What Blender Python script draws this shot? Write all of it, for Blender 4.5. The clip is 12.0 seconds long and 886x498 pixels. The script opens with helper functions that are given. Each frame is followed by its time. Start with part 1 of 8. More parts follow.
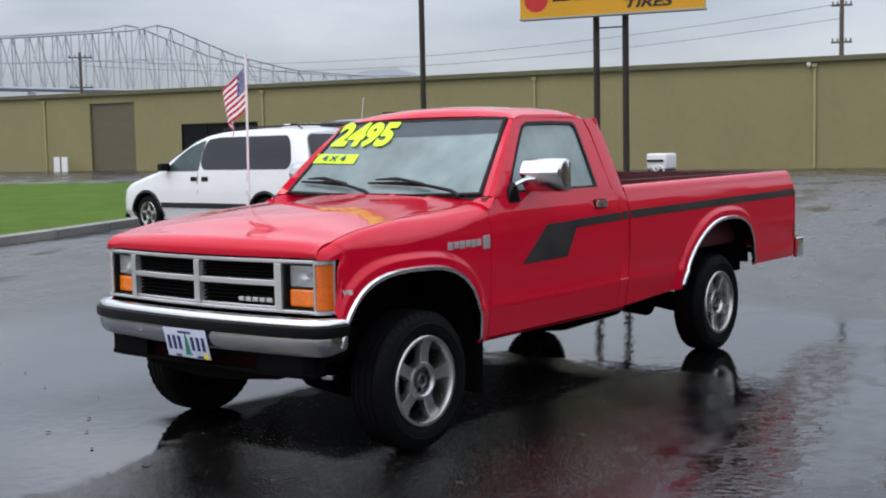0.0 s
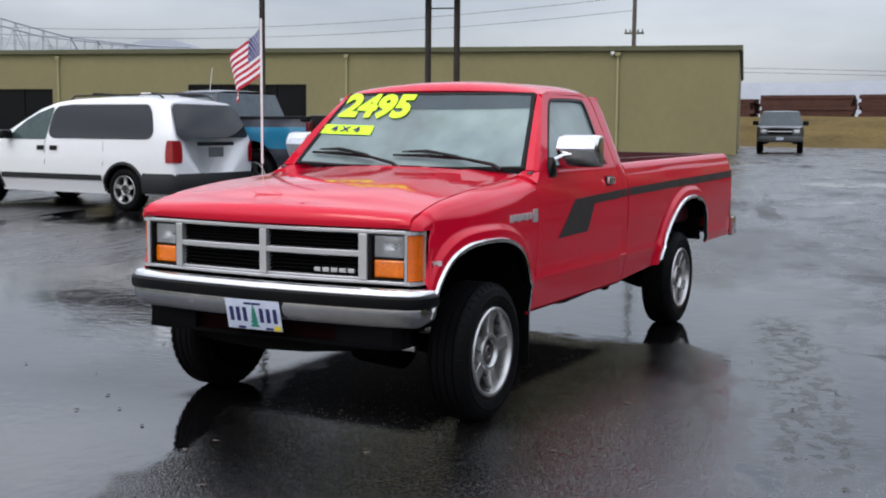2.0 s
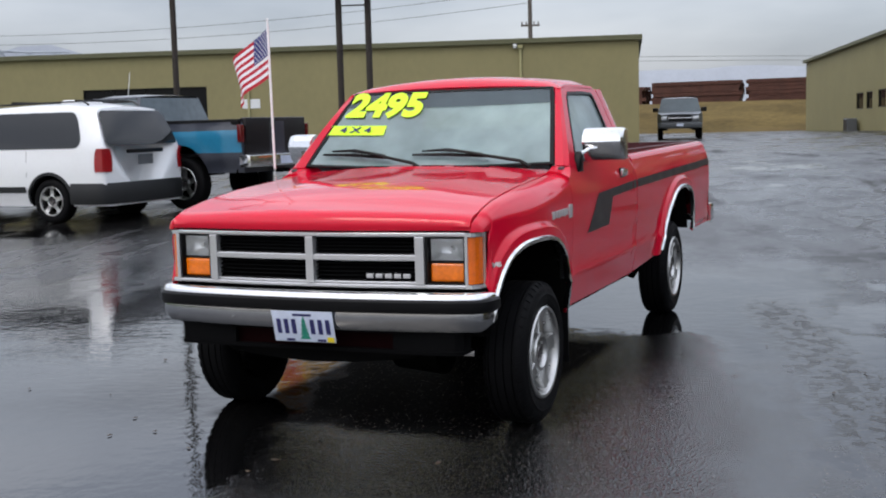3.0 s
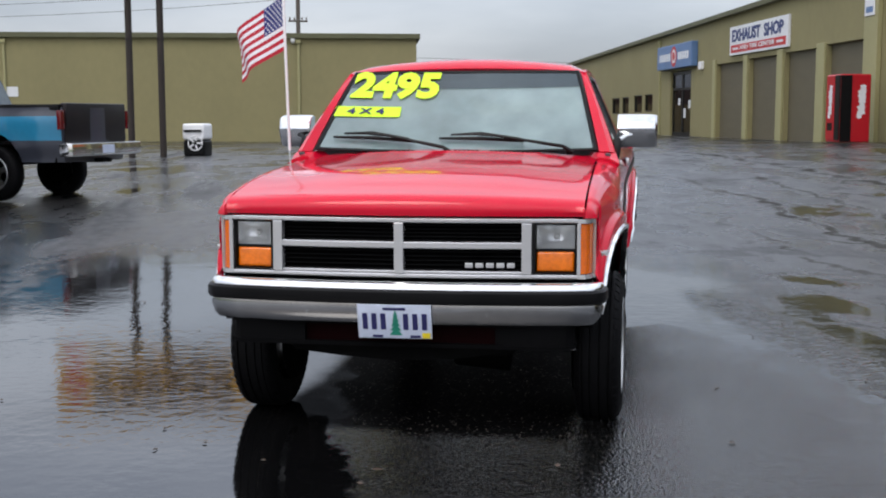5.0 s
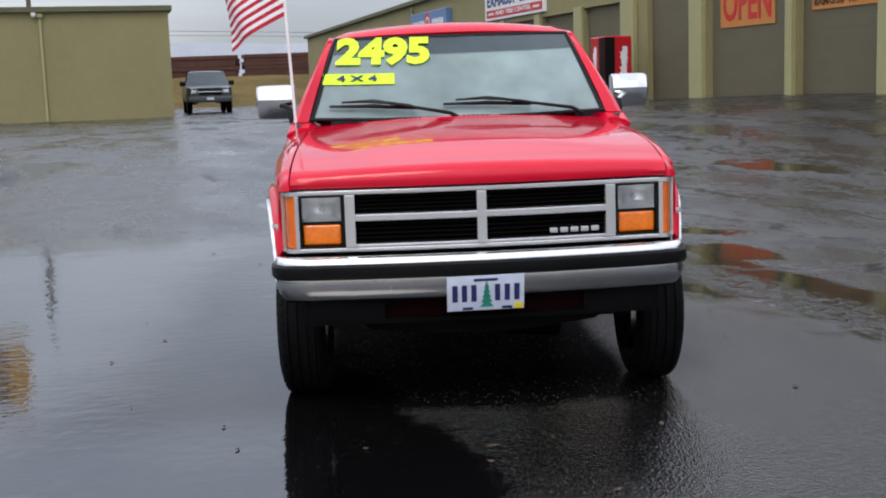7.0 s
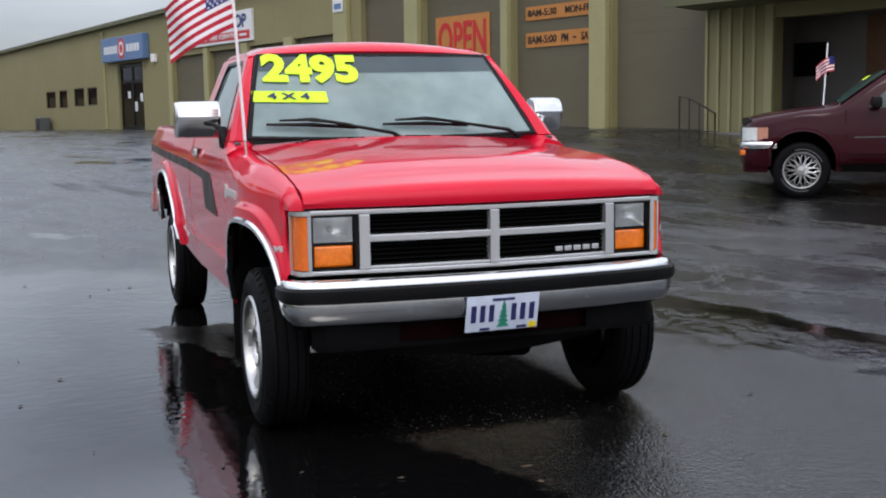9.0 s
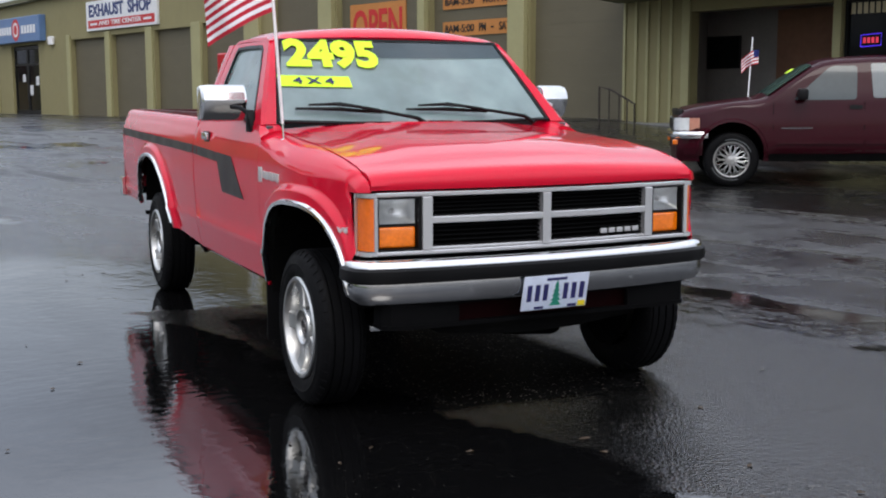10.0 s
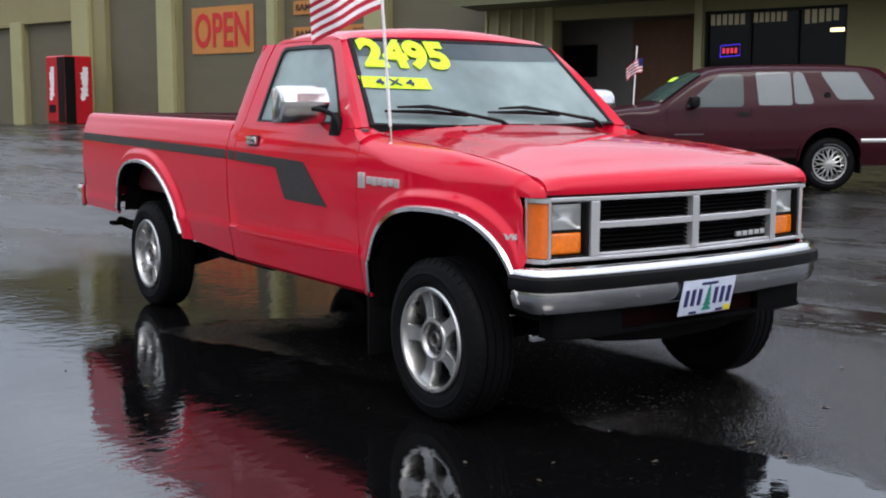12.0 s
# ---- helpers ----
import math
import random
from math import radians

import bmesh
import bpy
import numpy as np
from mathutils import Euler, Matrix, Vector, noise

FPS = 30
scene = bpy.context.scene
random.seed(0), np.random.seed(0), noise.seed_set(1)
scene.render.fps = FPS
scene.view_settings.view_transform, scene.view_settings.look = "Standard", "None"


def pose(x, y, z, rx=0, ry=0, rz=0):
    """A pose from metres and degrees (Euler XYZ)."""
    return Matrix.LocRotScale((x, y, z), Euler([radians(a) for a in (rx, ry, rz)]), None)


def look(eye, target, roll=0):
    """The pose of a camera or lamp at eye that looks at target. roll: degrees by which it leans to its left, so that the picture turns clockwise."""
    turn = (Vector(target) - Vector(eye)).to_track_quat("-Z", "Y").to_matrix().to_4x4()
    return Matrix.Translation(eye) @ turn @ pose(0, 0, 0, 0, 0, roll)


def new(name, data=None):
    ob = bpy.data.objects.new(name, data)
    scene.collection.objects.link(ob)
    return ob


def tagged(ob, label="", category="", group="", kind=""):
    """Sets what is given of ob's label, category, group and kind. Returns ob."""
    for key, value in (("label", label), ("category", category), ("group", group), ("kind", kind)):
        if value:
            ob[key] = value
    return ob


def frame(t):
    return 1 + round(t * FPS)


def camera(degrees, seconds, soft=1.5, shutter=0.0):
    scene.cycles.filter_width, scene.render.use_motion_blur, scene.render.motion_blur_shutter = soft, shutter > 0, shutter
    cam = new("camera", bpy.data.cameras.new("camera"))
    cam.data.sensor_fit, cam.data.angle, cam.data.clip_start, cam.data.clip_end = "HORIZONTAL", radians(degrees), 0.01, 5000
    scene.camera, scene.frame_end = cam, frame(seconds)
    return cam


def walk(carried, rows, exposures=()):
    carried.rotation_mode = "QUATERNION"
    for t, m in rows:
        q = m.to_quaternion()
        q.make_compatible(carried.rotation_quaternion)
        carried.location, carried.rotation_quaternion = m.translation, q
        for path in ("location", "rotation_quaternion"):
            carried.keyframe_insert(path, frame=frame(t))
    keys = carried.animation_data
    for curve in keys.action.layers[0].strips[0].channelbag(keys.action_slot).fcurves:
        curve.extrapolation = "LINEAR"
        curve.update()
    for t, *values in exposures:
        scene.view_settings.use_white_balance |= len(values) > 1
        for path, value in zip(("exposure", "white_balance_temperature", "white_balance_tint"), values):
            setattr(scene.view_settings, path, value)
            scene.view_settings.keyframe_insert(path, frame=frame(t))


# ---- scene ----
cam = camera(41.9, 12.0, soft=2.0)
PATH = [
    (0, (4.267, -4.026, 1.402), (3.005, -2.483, 1.233), -1.2),
    (0.5, (4.02, -4.249, 1.411), (2.85, -2.635, 1.24), -0.9),
    (1, (3.793, -4.487, 1.426), (2.661, -2.852, 1.213), -0.2),
    (1.5, (3.489, -4.621, 1.403), (2.434, -2.937, 1.181), -1.2),
    (2, (3.176, -4.795, 1.382), (2.231, -3.044, 1.174), 0.5),
    (2.5, (2.845, -4.952, 1.401), (2.005, -3.154, 1.151), -1.7),
    (3, (2.491, -4.972, 1.397), (1.71, -3.144, 1.181), -1.5),
    (3.2, (2.348, -5.021, 1.38), (1.593, -3.185, 1.133), -0.4),
    (4.8, (1.142, -5.02, 1.354), (0.73, -3.082, 1.085), -0.1),
    (5, (0.991, -5.051, 1.332), (0.633, -3.096, 1.108), -0.1),
    (5.5, (0.635, -5.073, 1.328), (0.37, -3.106, 1.082), -0.8),
    (6, (0.274, -5.027, 1.331), (0.164, -3.044, 1.098), 0.2),
    (6.5, (-0.045, -5.028, 1.31), (-0.039, -3.041, 1.078), -0.5),
    (7, (-0.355, -4.993, 1.33), (-0.264, -3.015, 1.048), -2.0),
    (7.2, (-0.487, -4.972, 1.286), (-0.304, -2.999, 1.02), -1.0),
    (8.8, (-1.471, -4.728, 1.288), (-0.909, -2.823, 1.048), -0.0),
    (9, (-1.591, -4.663, 1.306), (-0.949, -2.785, 1.064), -0.8),
    (9.5, (-1.905, -4.611, 1.286), (-1.185, -2.76, 1.051), 0.4),
    (10, (-2.231, -4.559, 1.3), (-1.414, -2.753, 1.037), -0.1),
    (10.5, (-2.498, -4.406, 1.273), (-1.599, -2.636, 1.033), -1.2),
    (11, (-2.784, -4.227, 1.281), (-1.835, -2.481, 1.061), 0.7),
    (11.5, (-3.104, -4.044, 1.274), (-2.071, -2.354, 0.996), -0.6),
    (12, (-3.331, -3.746, 1.276), (-2.209, -2.109, 1.026), 0.2),
]
walk(cam, [(t, look(eye, target, roll)) for t, eye, target, roll in PATH], exposures=((0.0, 0.0), (3.0, 0.0), (5.0, 0.05), (9.0, 0.05), (10.0, 0.10), (12.0, 0.16)))

# ---- world and light: an even, bright overcast sky ----
world = bpy.data.worlds.new("overcast")
scene.world = world
world.use_nodes = True
wn, wl = world.node_tree.nodes, world.node_tree.links
wn.clear()
sky = wn.new("ShaderNodeTexSky")
sky.sky_type, sky.sun_disc = "NISHITA", False
sky.sun_elevation, sky.sun_rotation = radians(48), radians(200)
sky.air_density, sky.dust_density = 1.0, 3.0
skybg = wn.new("ShaderNodeBackground")
skybg.inputs["Strength"].default_value = 0.05
wl.new(sky.outputs["Color"], skybg.inputs["Color"])
tc = wn.new("ShaderNodeTexCoord")
mp = wn.new("ShaderNodeMapping")
mp.inputs["Scale"].default_value = (1.2, 1.2, 5.0)
wl.new(tc.outputs["Generated"], mp.inputs["Vector"])
cl = wn.new("ShaderNodeTexNoise")
cl.inputs["Scale"].default_value, cl.inputs["Detail"].default_value = 2.2, 6.0
wl.new(mp.outputs["Vector"], cl.inputs["Vector"])
cr = wn.new("ShaderNodeValToRGB")
cr.color_ramp.elements[0].position, cr.color_ramp.elements[0].color = 0.36, (0.36, 0.385, 0.45, 1)
cr.color_ramp.elements[1].position, cr.color_ramp.elements[1].color = 0.66, (0.60, 0.62, 0.68, 1)
wl.new(cl.outputs["Fac"], cr.inputs["Fac"])
cloudbg = wn.new("ShaderNodeBackground")
wl.new(cr.outputs["Color"], cloudbg.inputs["Color"])
# an overcast sky is up to three times brighter overhead than at the horizon
sep = wn.new("ShaderNodeSeparateXYZ")
wl.new(tc.outputs["Generated"], sep.inputs[0])
lift = wn.new("ShaderNodeMapRange")
lift.inputs["From Min"].default_value, lift.inputs["From Max"].default_value = 0.04, 0.62
lift.inputs["To Min"].default_value, lift.inputs["To Max"].default_value = 0.86, 1.75
wl.new(sep.outputs["Z"], lift.inputs["Value"])
rise = wn.new("ShaderNodeMapRange")
rise.interpolation_type = "SMOOTHSTEP"
rise.inputs["From Min"].default_value, rise.inputs["From Max"].default_value = 0.12, 0.45
rise.inputs["To Min"].default_value, rise.inputs["To Max"].default_value = 1.0, 1.45
wl.new(sep.outputs["Z"], rise.inputs["Value"])
both = wn.new("ShaderNodeMath")
both.operation = "MULTIPLY"
wl.new(lift.outputs[0], both.inputs[0])
wl.new(rise.outputs[0], both.inputs[1])
wl.new(both.outputs[0], cloudbg.inputs["Strength"])
add = wn.new("ShaderNodeAddShader")
wl.new(skybg.outputs[0], add.inputs[0])
wl.new(cloudbg.outputs[0], add.inputs[1])
wout = wn.new("ShaderNodeOutputWorld")
wl.new(add.outputs[0], wout.inputs["Surface"])
sun = new("sun", bpy.data.lights.new("sun", "SUN"))
sun.data.energy, sun.data.angle, sun.data.color = 0.8, radians(25), (1.0, 0.97, 0.93)
sun.matrix_world = look((-6, -16, 24), (0, 0, 0))


# ---- materials ----
def mat(name, col, rough=0.5, metal=0.0, var=0.12, scale=6.0, bump=0.0, bscale=60.0, coat=0.0, trans=0.0, ior=1.45, rvar=0.0, emit=0.0, stretch=(1, 1, 1), alpha=1.0):
    m = bpy.data.materials.new(name)
    m.use_nodes = True
    n, l = m.node_tree.nodes, m.node_tree.links
    b = n["Principled BSDF"]
    b.inputs["Metallic"].default_value, b.inputs["Roughness"].default_value = metal, rough
    b.inputs["IOR"].default_value, b.inputs["Coat Weight"].default_value = ior, coat
    b.inputs["Coat Roughness"].default_value = 0.03
    b.inputs["Transmission Weight"].default_value = trans
    b.inputs["Alpha"].default_value = alpha
    b.inputs["Base Color"].default_value = (*col, 1)
    if emit:
        b.inputs["Emission Color"].default_value = (*col, 1)
        b.inputs["Emission Strength"].default_value = emit
    t = n.new("ShaderNodeTexCoord")
    mpn = n.new("ShaderNodeMapping")
    mpn.inputs["Scale"].default_value = stretch
    l.new(t.outputs["Object"], mpn.inputs["Vector"])
    if var or rvar:
        n1, n2 = n.new("ShaderNodeTexNoise"), n.new("ShaderNodeTexNoise")
        n1.inputs["Scale"].default_value, n1.inputs["Detail"].default_value = scale, 5
        n2.inputs["Scale"].default_value, n2.inputs["Detail"].default_value = scale * 9, 3
        l.new(mpn.outputs[0], n1.inputs["Vector"])
        l.new(mpn.outputs[0], n2.inputs["Vector"])
        mixn = n.new("ShaderNodeMix")
        mixn.inputs[0].default_value = 0.4
        l.new(n1.outputs["Fac"], mixn.inputs[2])
        l.new(n2.outputs["Fac"], mixn.inputs[3])
        ramp = n.new("ShaderNodeValToRGB")
        ramp.color_ramp.elements[0].position, ramp.color_ramp.elements[1].position = 0.3, 0.7
        ramp.color_ramp.elements[0].color = (*[c * (1 - var) for c in col], 1)
        ramp.color_ramp.elements[1].color = (*[min(1, c * (1 + var)) for c in col], 1)
        l.new(mixn.outputs[0], ramp.inputs["Fac"])
        l.new(ramp.outputs["Color"], b.inputs["Base Color"])
        if rvar:
            mr = n.new("ShaderNodeMapRange")
            mr.inputs["From Min"].default_value, mr.inputs["From Max"].default_value = 0.3, 0.7
            mr.inputs["To Min"].default_value, mr.inputs["To Max"].default_value = max(0.01, rough - rvar), rough + rvar
            l.new(n1.outputs["Fac"], mr.inputs["Value"])
            l.new(mr.outputs[0], b.inputs["Roughness"])
    if bump:
        nb = n.new("ShaderNodeTexNoise")
        nb.inputs["Scale"].default_value, nb.inputs["Detail"].default_value = bscale, 4
        l.new(mpn.outputs[0], nb.inputs["Vector"])
        bn = n.new("ShaderNodeBump")
        bn.inputs["Strength"].default_value, bn.inputs["Distance"].default_value = bump, 0.01
        l.new(nb.outputs["Fac"], bn.inputs["Height"])
        l.new(bn.outputs["Normal"], b.inputs["Normal"])
    return m


def glass(name, tint, rough=0.0, fog=0.0):
    """A thin pane: a tinted see-through sheet with a mirror gloss by Fresnel."""
    m = bpy.data.materials.new(name)
    m.use_nodes = True
    n, l = m.node_tree.nodes, m.node_tree.links
    n.clear()
    o = n.new("ShaderNodeOutputMaterial")
    tr, gl, mx, fr = n.new("ShaderNodeBsdfTransparent"), n.new("ShaderNodeBsdfGlossy"), n.new("ShaderNodeMixShader"), n.new("ShaderNodeFresnel")
    tr.inputs["Color"].default_value = (*tint, 1)
    gl.inputs["Roughness"].default_value = rough
    fr.inputs["IOR"].default_value = 1.75
    l.new(fr.outputs[0], mx.inputs[0])
    l.new(tr.outputs[0], mx.inputs[1])
    l.new(gl.outputs[0], mx.inputs[2])
    if fog:
        df, tl, m2, m3 = n.new("ShaderNodeBsdfDiffuse"), n.new("ShaderNodeBsdfTranslucent"), n.new("ShaderNodeMixShader"), n.new("ShaderNodeMixShader")
        for d in (df, tl):
            d.inputs["Color"].default_value = (0.55, 0.74, 0.73, 1)
        m2.inputs[0].default_value = 0.25
        # a pale veil over the pane, uneven in cloudy patches
        tcn, nz, mrn = n.new("ShaderNodeTexCoord"), n.new("ShaderNodeTexNoise"), n.new("ShaderNodeMapRange")
        nz.inputs["Scale"].default_value, nz.inputs["Detail"].default_value = 3.0, 4
        mrn.inputs["From Min"].default_value, mrn.inputs["From Max"].default_value = 0.3, 0.7
        mrn.inputs["To Min"].default_value, mrn.inputs["To Max"].default_value = fog * 0.72, fog * 1.28
        l.new(tcn.outputs["Object"], nz.inputs["Vector"])
        l.new(nz.outputs["Fac"], mrn.inputs["Value"])
        l.new(mrn.outputs[0], m3.inputs[0])
        l.new(df.outputs[0], m2.inputs[1])
        l.new(tl.outputs[0], m2.inputs[2])
        l.new(tr.outputs[0], m3.inputs[1])
        l.new(m2.outputs[0], m3.inputs[2])
        l.new(m3.outputs[0], mx.inputs[1])
    l.new(mx.outputs[0], o.inputs["Surface"])
    return m


def wet_asphalt():
    m = bpy.data.materials.new("wet_asphalt")
    m.use_nodes = True
    n, l = m.node_tree.nodes, m.node_tree.links
    b = n["Principled BSDF"]
    t = n.new("ShaderNodeTexCoord")

    def op(kind, p, q=0.0):
        x = n.new("ShaderNodeMath")
        x.operation = kind
        for s, v in zip(x.inputs, (p, q)):
            if isinstance(v, (float, int)):
                s.default_value = v
            else:
                l.new(v, s)
        return x.outputs[0]

    def mul(p, q):
        return op("MULTIPLY", p, q)

    def add(p, q):
        return op("ADD", p, q)

    def most(p, q):
        return op("MAXIMUM", p, q)

    def least(p, q):
        return op("MINIMUM", p, q)

    def rng(v, a, c, lo, hi, soft=False):
        x = n.new("ShaderNodeMapRange")
        if soft:
            x.interpolation_type = "SMOOTHSTEP"
        x.inputs["From Min"].default_value, x.inputs["From Max"].default_value = a, c
        for s, q in ((x.inputs["To Min"], lo), (x.inputs["To Max"], hi)):
            if isinstance(q, (float, int)):
                s.default_value = q
            else:
                l.new(q, s)
        l.new(v, x.inputs["Value"])
        return x.outputs[0]

    def noise_at(vec, sc, det, rough=0.5):
        x = n.new("ShaderNodeTexNoise")
        x.inputs["Scale"].default_value, x.inputs["Detail"].default_value, x.inputs["Roughness"].default_value = sc, det, rough
        l.new(vec, x.inputs["Vector"])
        return x.outputs["Fac"]

    flat = t.outputs["Object"]
    xyz = n.new("ShaderNodeSeparateXYZ")
    l.new(flat, xyz.inputs[0])
    px, py = xyz.outputs[0], xyz.outputs[1]
    # across and along the lanes in which the lot was paved
    across = add(mul(px, 0.965), mul(py, 0.262))
    along = add(mul(px, -0.262), mul(py, 0.965))

    def lanes(sa, sb):
        v = n.new("ShaderNodeCombineXYZ")
        l.new(mul(across, sa), v.inputs[0])
        l.new(mul(along, sb), v.inputs[1])
        return v.outputs[0]

    # a patch of coarse open stones before and beside the truck, with a ragged shore
    wander = add(mul(op("SUBTRACT", noise_at(flat, 1.1, 7, 0.6), 0.5), 0.75), mul(op("SUBTRACT", noise_at(flat, 7.0, 4), 0.5), 0.16))
    left = add(add(px, mul(py, 0.26)), 0.47)
    right = op("SUBTRACT", 2.12, px)
    slant = op("SUBTRACT", 2.35, add(px, mul(py, 0.5)))
    back = op("SUBTRACT", 2.35, add(py, mul(wander, -0.9)))
    inland = add(least(left, back), wander)
    outer = add(least(right, slant), mul(wander, 1.8))
    stones = mul(rng(inland, 0.0, 0.13, 0.0, 1.0, True), rng(outer, -0.15, 0.55, 0.0, 1.0, True))
    # standing water on the open side and beneath the load bed
    west = mul(rng(add(px, mul(wander, 3.0)), -6.5, -3.2, 0.0, 1.0, True), mul(rng(add(px, wander), 1.5, 2.1, 1.0, 0.0, True), mul(rng(add(py, mul(wander, 2.5)), 4.2, 6.5, 1.0, 0.0, True), rng(py, -7.5, -5.0, 0.0, 1.0, True))))
    film = mul(west, op("SUBTRACT", 1.0, stones))
    # shallow pools over the rest of the lot, drawn out along the lanes
    pools = rng(noise_at(lanes(1.0, 0.55), 0.34, 9, 0.70), 0.575, 0.612, 0.0, 1.0, True)
    puddle = rng(add(most(mul(op("ABSOLUTE", op("SUBTRACT", across, 2.92)), 1.6), op("ABSOLUTE", op("SUBTRACT", along, 2.75))), mul(wander, 2.2)), 0.22, 0.40, 1.0, 0.0, True)
    pools = mul(most(pools, puddle), op("SUBTRACT", 1.0, stones))
    sheen = rng(noise_at(lanes(1.0, 0.38), 1.15, 8, 0.62), 0.40, 0.62, 0.0, 1.0)
    # dark washed-out blotches, strongest on the side of the workshop
    streaks = rng(noise_at(lanes(1.0, 0.8), 1.25, 9, 0.66), 0.505, 0.575, 0.0, 1.0, True)
    fine = mul(rng(noise_at(lanes(1.0, 0.42), 4.2, 7, 0.68), 0.55, 0.60, 0.0, 1.0, True), rng(across, 2.4, 3.4, 0.0, 1.0, True))
    streaks = mul(streaks, mul(rng(add(across, mul(wander, 1.2)), 2.2, 3.0, 0.22, 1.0, True), op("SUBTRACT", 1.0, stones)))
    # a shallow run of water along the ragged seam beside the truck
    run = mul(rng(add(op("ABSOLUTE", op("SUBTRACT", across, 2.42)), mul(wander, 0.7)), 0.30, 0.44, 1.0, 0.0, True), mul(rng(add(along, wander), -0.8, -0.4, 0.0, 1.0, True), rng(add(along, wander), 2.2, 2.8, 1.0, 0.0, True)))
    water = most(film, most(mul(pools, 0.95), run))
    dryish = op("SUBTRACT", 1.0, water)
    # seams of the lanes, ragged and washed out
    drift = add(mul(op("SUBTRACT", noise_at(flat, 0.7, 8, 0.62), 0.5), 1.5), mul(op("SUBTRACT", noise_at(flat, 9.0, 4), 0.5), 0.10))
    east = rng(px, 1.0, 2.2, 0.0, 1.0, True)
    seams = 0.0
    for at, wide, gain in ((3.95, 0.06, 0.8), (4.95, 0.10, 1.0), (6.1, 0.07, 0.8), (7.3, 0.13, 1.0), (9.6, 0.13, 0.9)):
        off = op("ABSOLUTE", op("SUBTRACT", add(across, drift), at))
        seams = most(seams, mul(rng(off, wide * 0.35, wide, gain, 0.0, True), rng(noise_at(flat, 1.9, 5), 0.38, 0.50, 0.15, 1.0)))
    off = op("ABSOLUTE", op("SUBTRACT", add(across, mul(drift, 0.22)), 2.30))
    gully = mul(rng(off, 0.10, 0.30, 1.0, 0.0, True), mul(rng(along, -1.0, -0.4, 0.0, 1.0, True), rng(along, 2.8, 3.6, 1.0, 0.0, True)))
    ragged = mul(gully, rng(noise_at(lanes(1.0, 0.62), 11.0, 6, 0.6), 0.50, 0.56, 0.0, 1.0, True))
    # an old net of cracks on the side of the workshop
    wob = n.new("ShaderNodeVectorMath")
    wob.operation = "ADD"
    wn_ = n.new("ShaderNodeTexNoise")
    wn_.inputs["Scale"].default_value, wn_.inputs["Detail"].default_value, wn_.inputs["Roughness"].default_value = 1.6, 9, 0.62
    l.new(flat, wn_.inputs["Vector"])
    l.new(lanes(0.42, 0.26), wob.inputs[0])
    scaled = n.new("ShaderNodeVectorMath")
    scaled.operation = "SCALE"
    scaled.inputs["Scale"].default_value = 0.28
    l.new(wn_.outputs["Color"], scaled.inputs[0])
    l.new(scaled.outputs[0], wob.inputs[1])
    cv = n.new("ShaderNodeTexVoronoi")
    cv.feature = "DISTANCE_TO_EDGE"
    cv.inputs["Scale"].default_value = 1.0
    l.new(wob.outputs[0], cv.inputs["Vector"])
    net = mul(rng(cv.outputs["Distance"], 0.004, 0.020, 1.0, 0.0), mul(east, rng(noise_at(flat, 0.3, 4), 0.44, 0.54, 0.0, 0.9)))
    worn = most(most(mul(seams, east), mul(ragged, 0.6)), net)
    # broad dark tracks where wheels have pressed the water away on the open side
    tracks = mul(rng(noise_at(lanes(1.1, 0.16), 0.8, 7, 0.6), 0.56, 0.64, 0.0, 1.0, True), rng(add(px, mul(py, -0.35)), -3.4, -4.6, 0.0, 1.0, True))
    rutted = op("ABSOLUTE", add(add(mul(px, 0.952), mul(py, 0.307)), add(2.76, mul(wander, 0.9))))
    rutted = mul(mul(rng(rutted, 0.12, 0.40, 1.0, 0.0, True), mul(rng(py, 2.0, 3.2, 0.0, 1.0, True), rng(py, 8.5, 12.0, 1.0, 0.0, True))), rng(noise_at(lanes(1.0, 0.5), 5.0, 6, 0.65), 0.40, 0.56, 0.25, 1.0))
    tracks = most(mul(tracks, op("SUBTRACT", 1.0, mul(film, 0.8))), rutted)
    # aggregate: a few pale chips among dark ones
    chips = n.new("ShaderNodeTexVoronoi")
    chips.inputs["Scale"].default_value = 85
    l.new(flat, chips.inputs["Vector"])
    hue = n.new("ShaderNodeSeparateColor")
    l.new(chips.outputs["Color"], hue.inputs[0])
    body = mul(rng(chips.outputs["Distance"], 0.22, 0.40, 1.0, 0.0), rng(noise_at(flat, 1.3, 4), 0.35, 0.65, 0.15, 1.0))
    pale = mul(mul(rng(hue.outputs[0], 0.78, 0.92, 0.0, 1.0), body), rng(hue.outputs[1], 0, 1, 0.2, 0.9))
    pale = mul(pale, op("SUBTRACT", 1.0, mul(film, 0.75)))
    # gloss: still water, thin film, wet stones, worn seams
    broad = rng(noise_at(lanes(1.0, 0.45), 0.42, 6, 0.6), 0.40, 0.60, 0.0, 1.0, True)
    lot = mul(rng(sheen, 0, 1, 0.34, 0.18), rng(broad, 0, 1, 1.25, 0.75))
    rough = add(mul(dryish, lot), mul(water, 0.030))
    rough = add(mul(rough, op("SUBTRACT", 1.0, stones)), mul(stones, rng(sheen, 0, 1, 0.17, 0.11)))
    rough = add(rough, mul(worn, 0.40))
    rough = add(rough, add(mul(tracks, 0.20), mul(streaks, 0.08)))
    l.new(rough, b.inputs["Roughness"])
    # shade close round the truck, painted in by dulling the stones
    stone_shade = mul(stones, mul(rng(add(px, wander), -1.35, -0.85, 0.0, 1.0), rng(op("SUBTRACT", add(px, wander), rng(py, -0.9, 0.6, -0.30, 0.25, True)), 0.55, 1.10, 1.0, 0.0)))
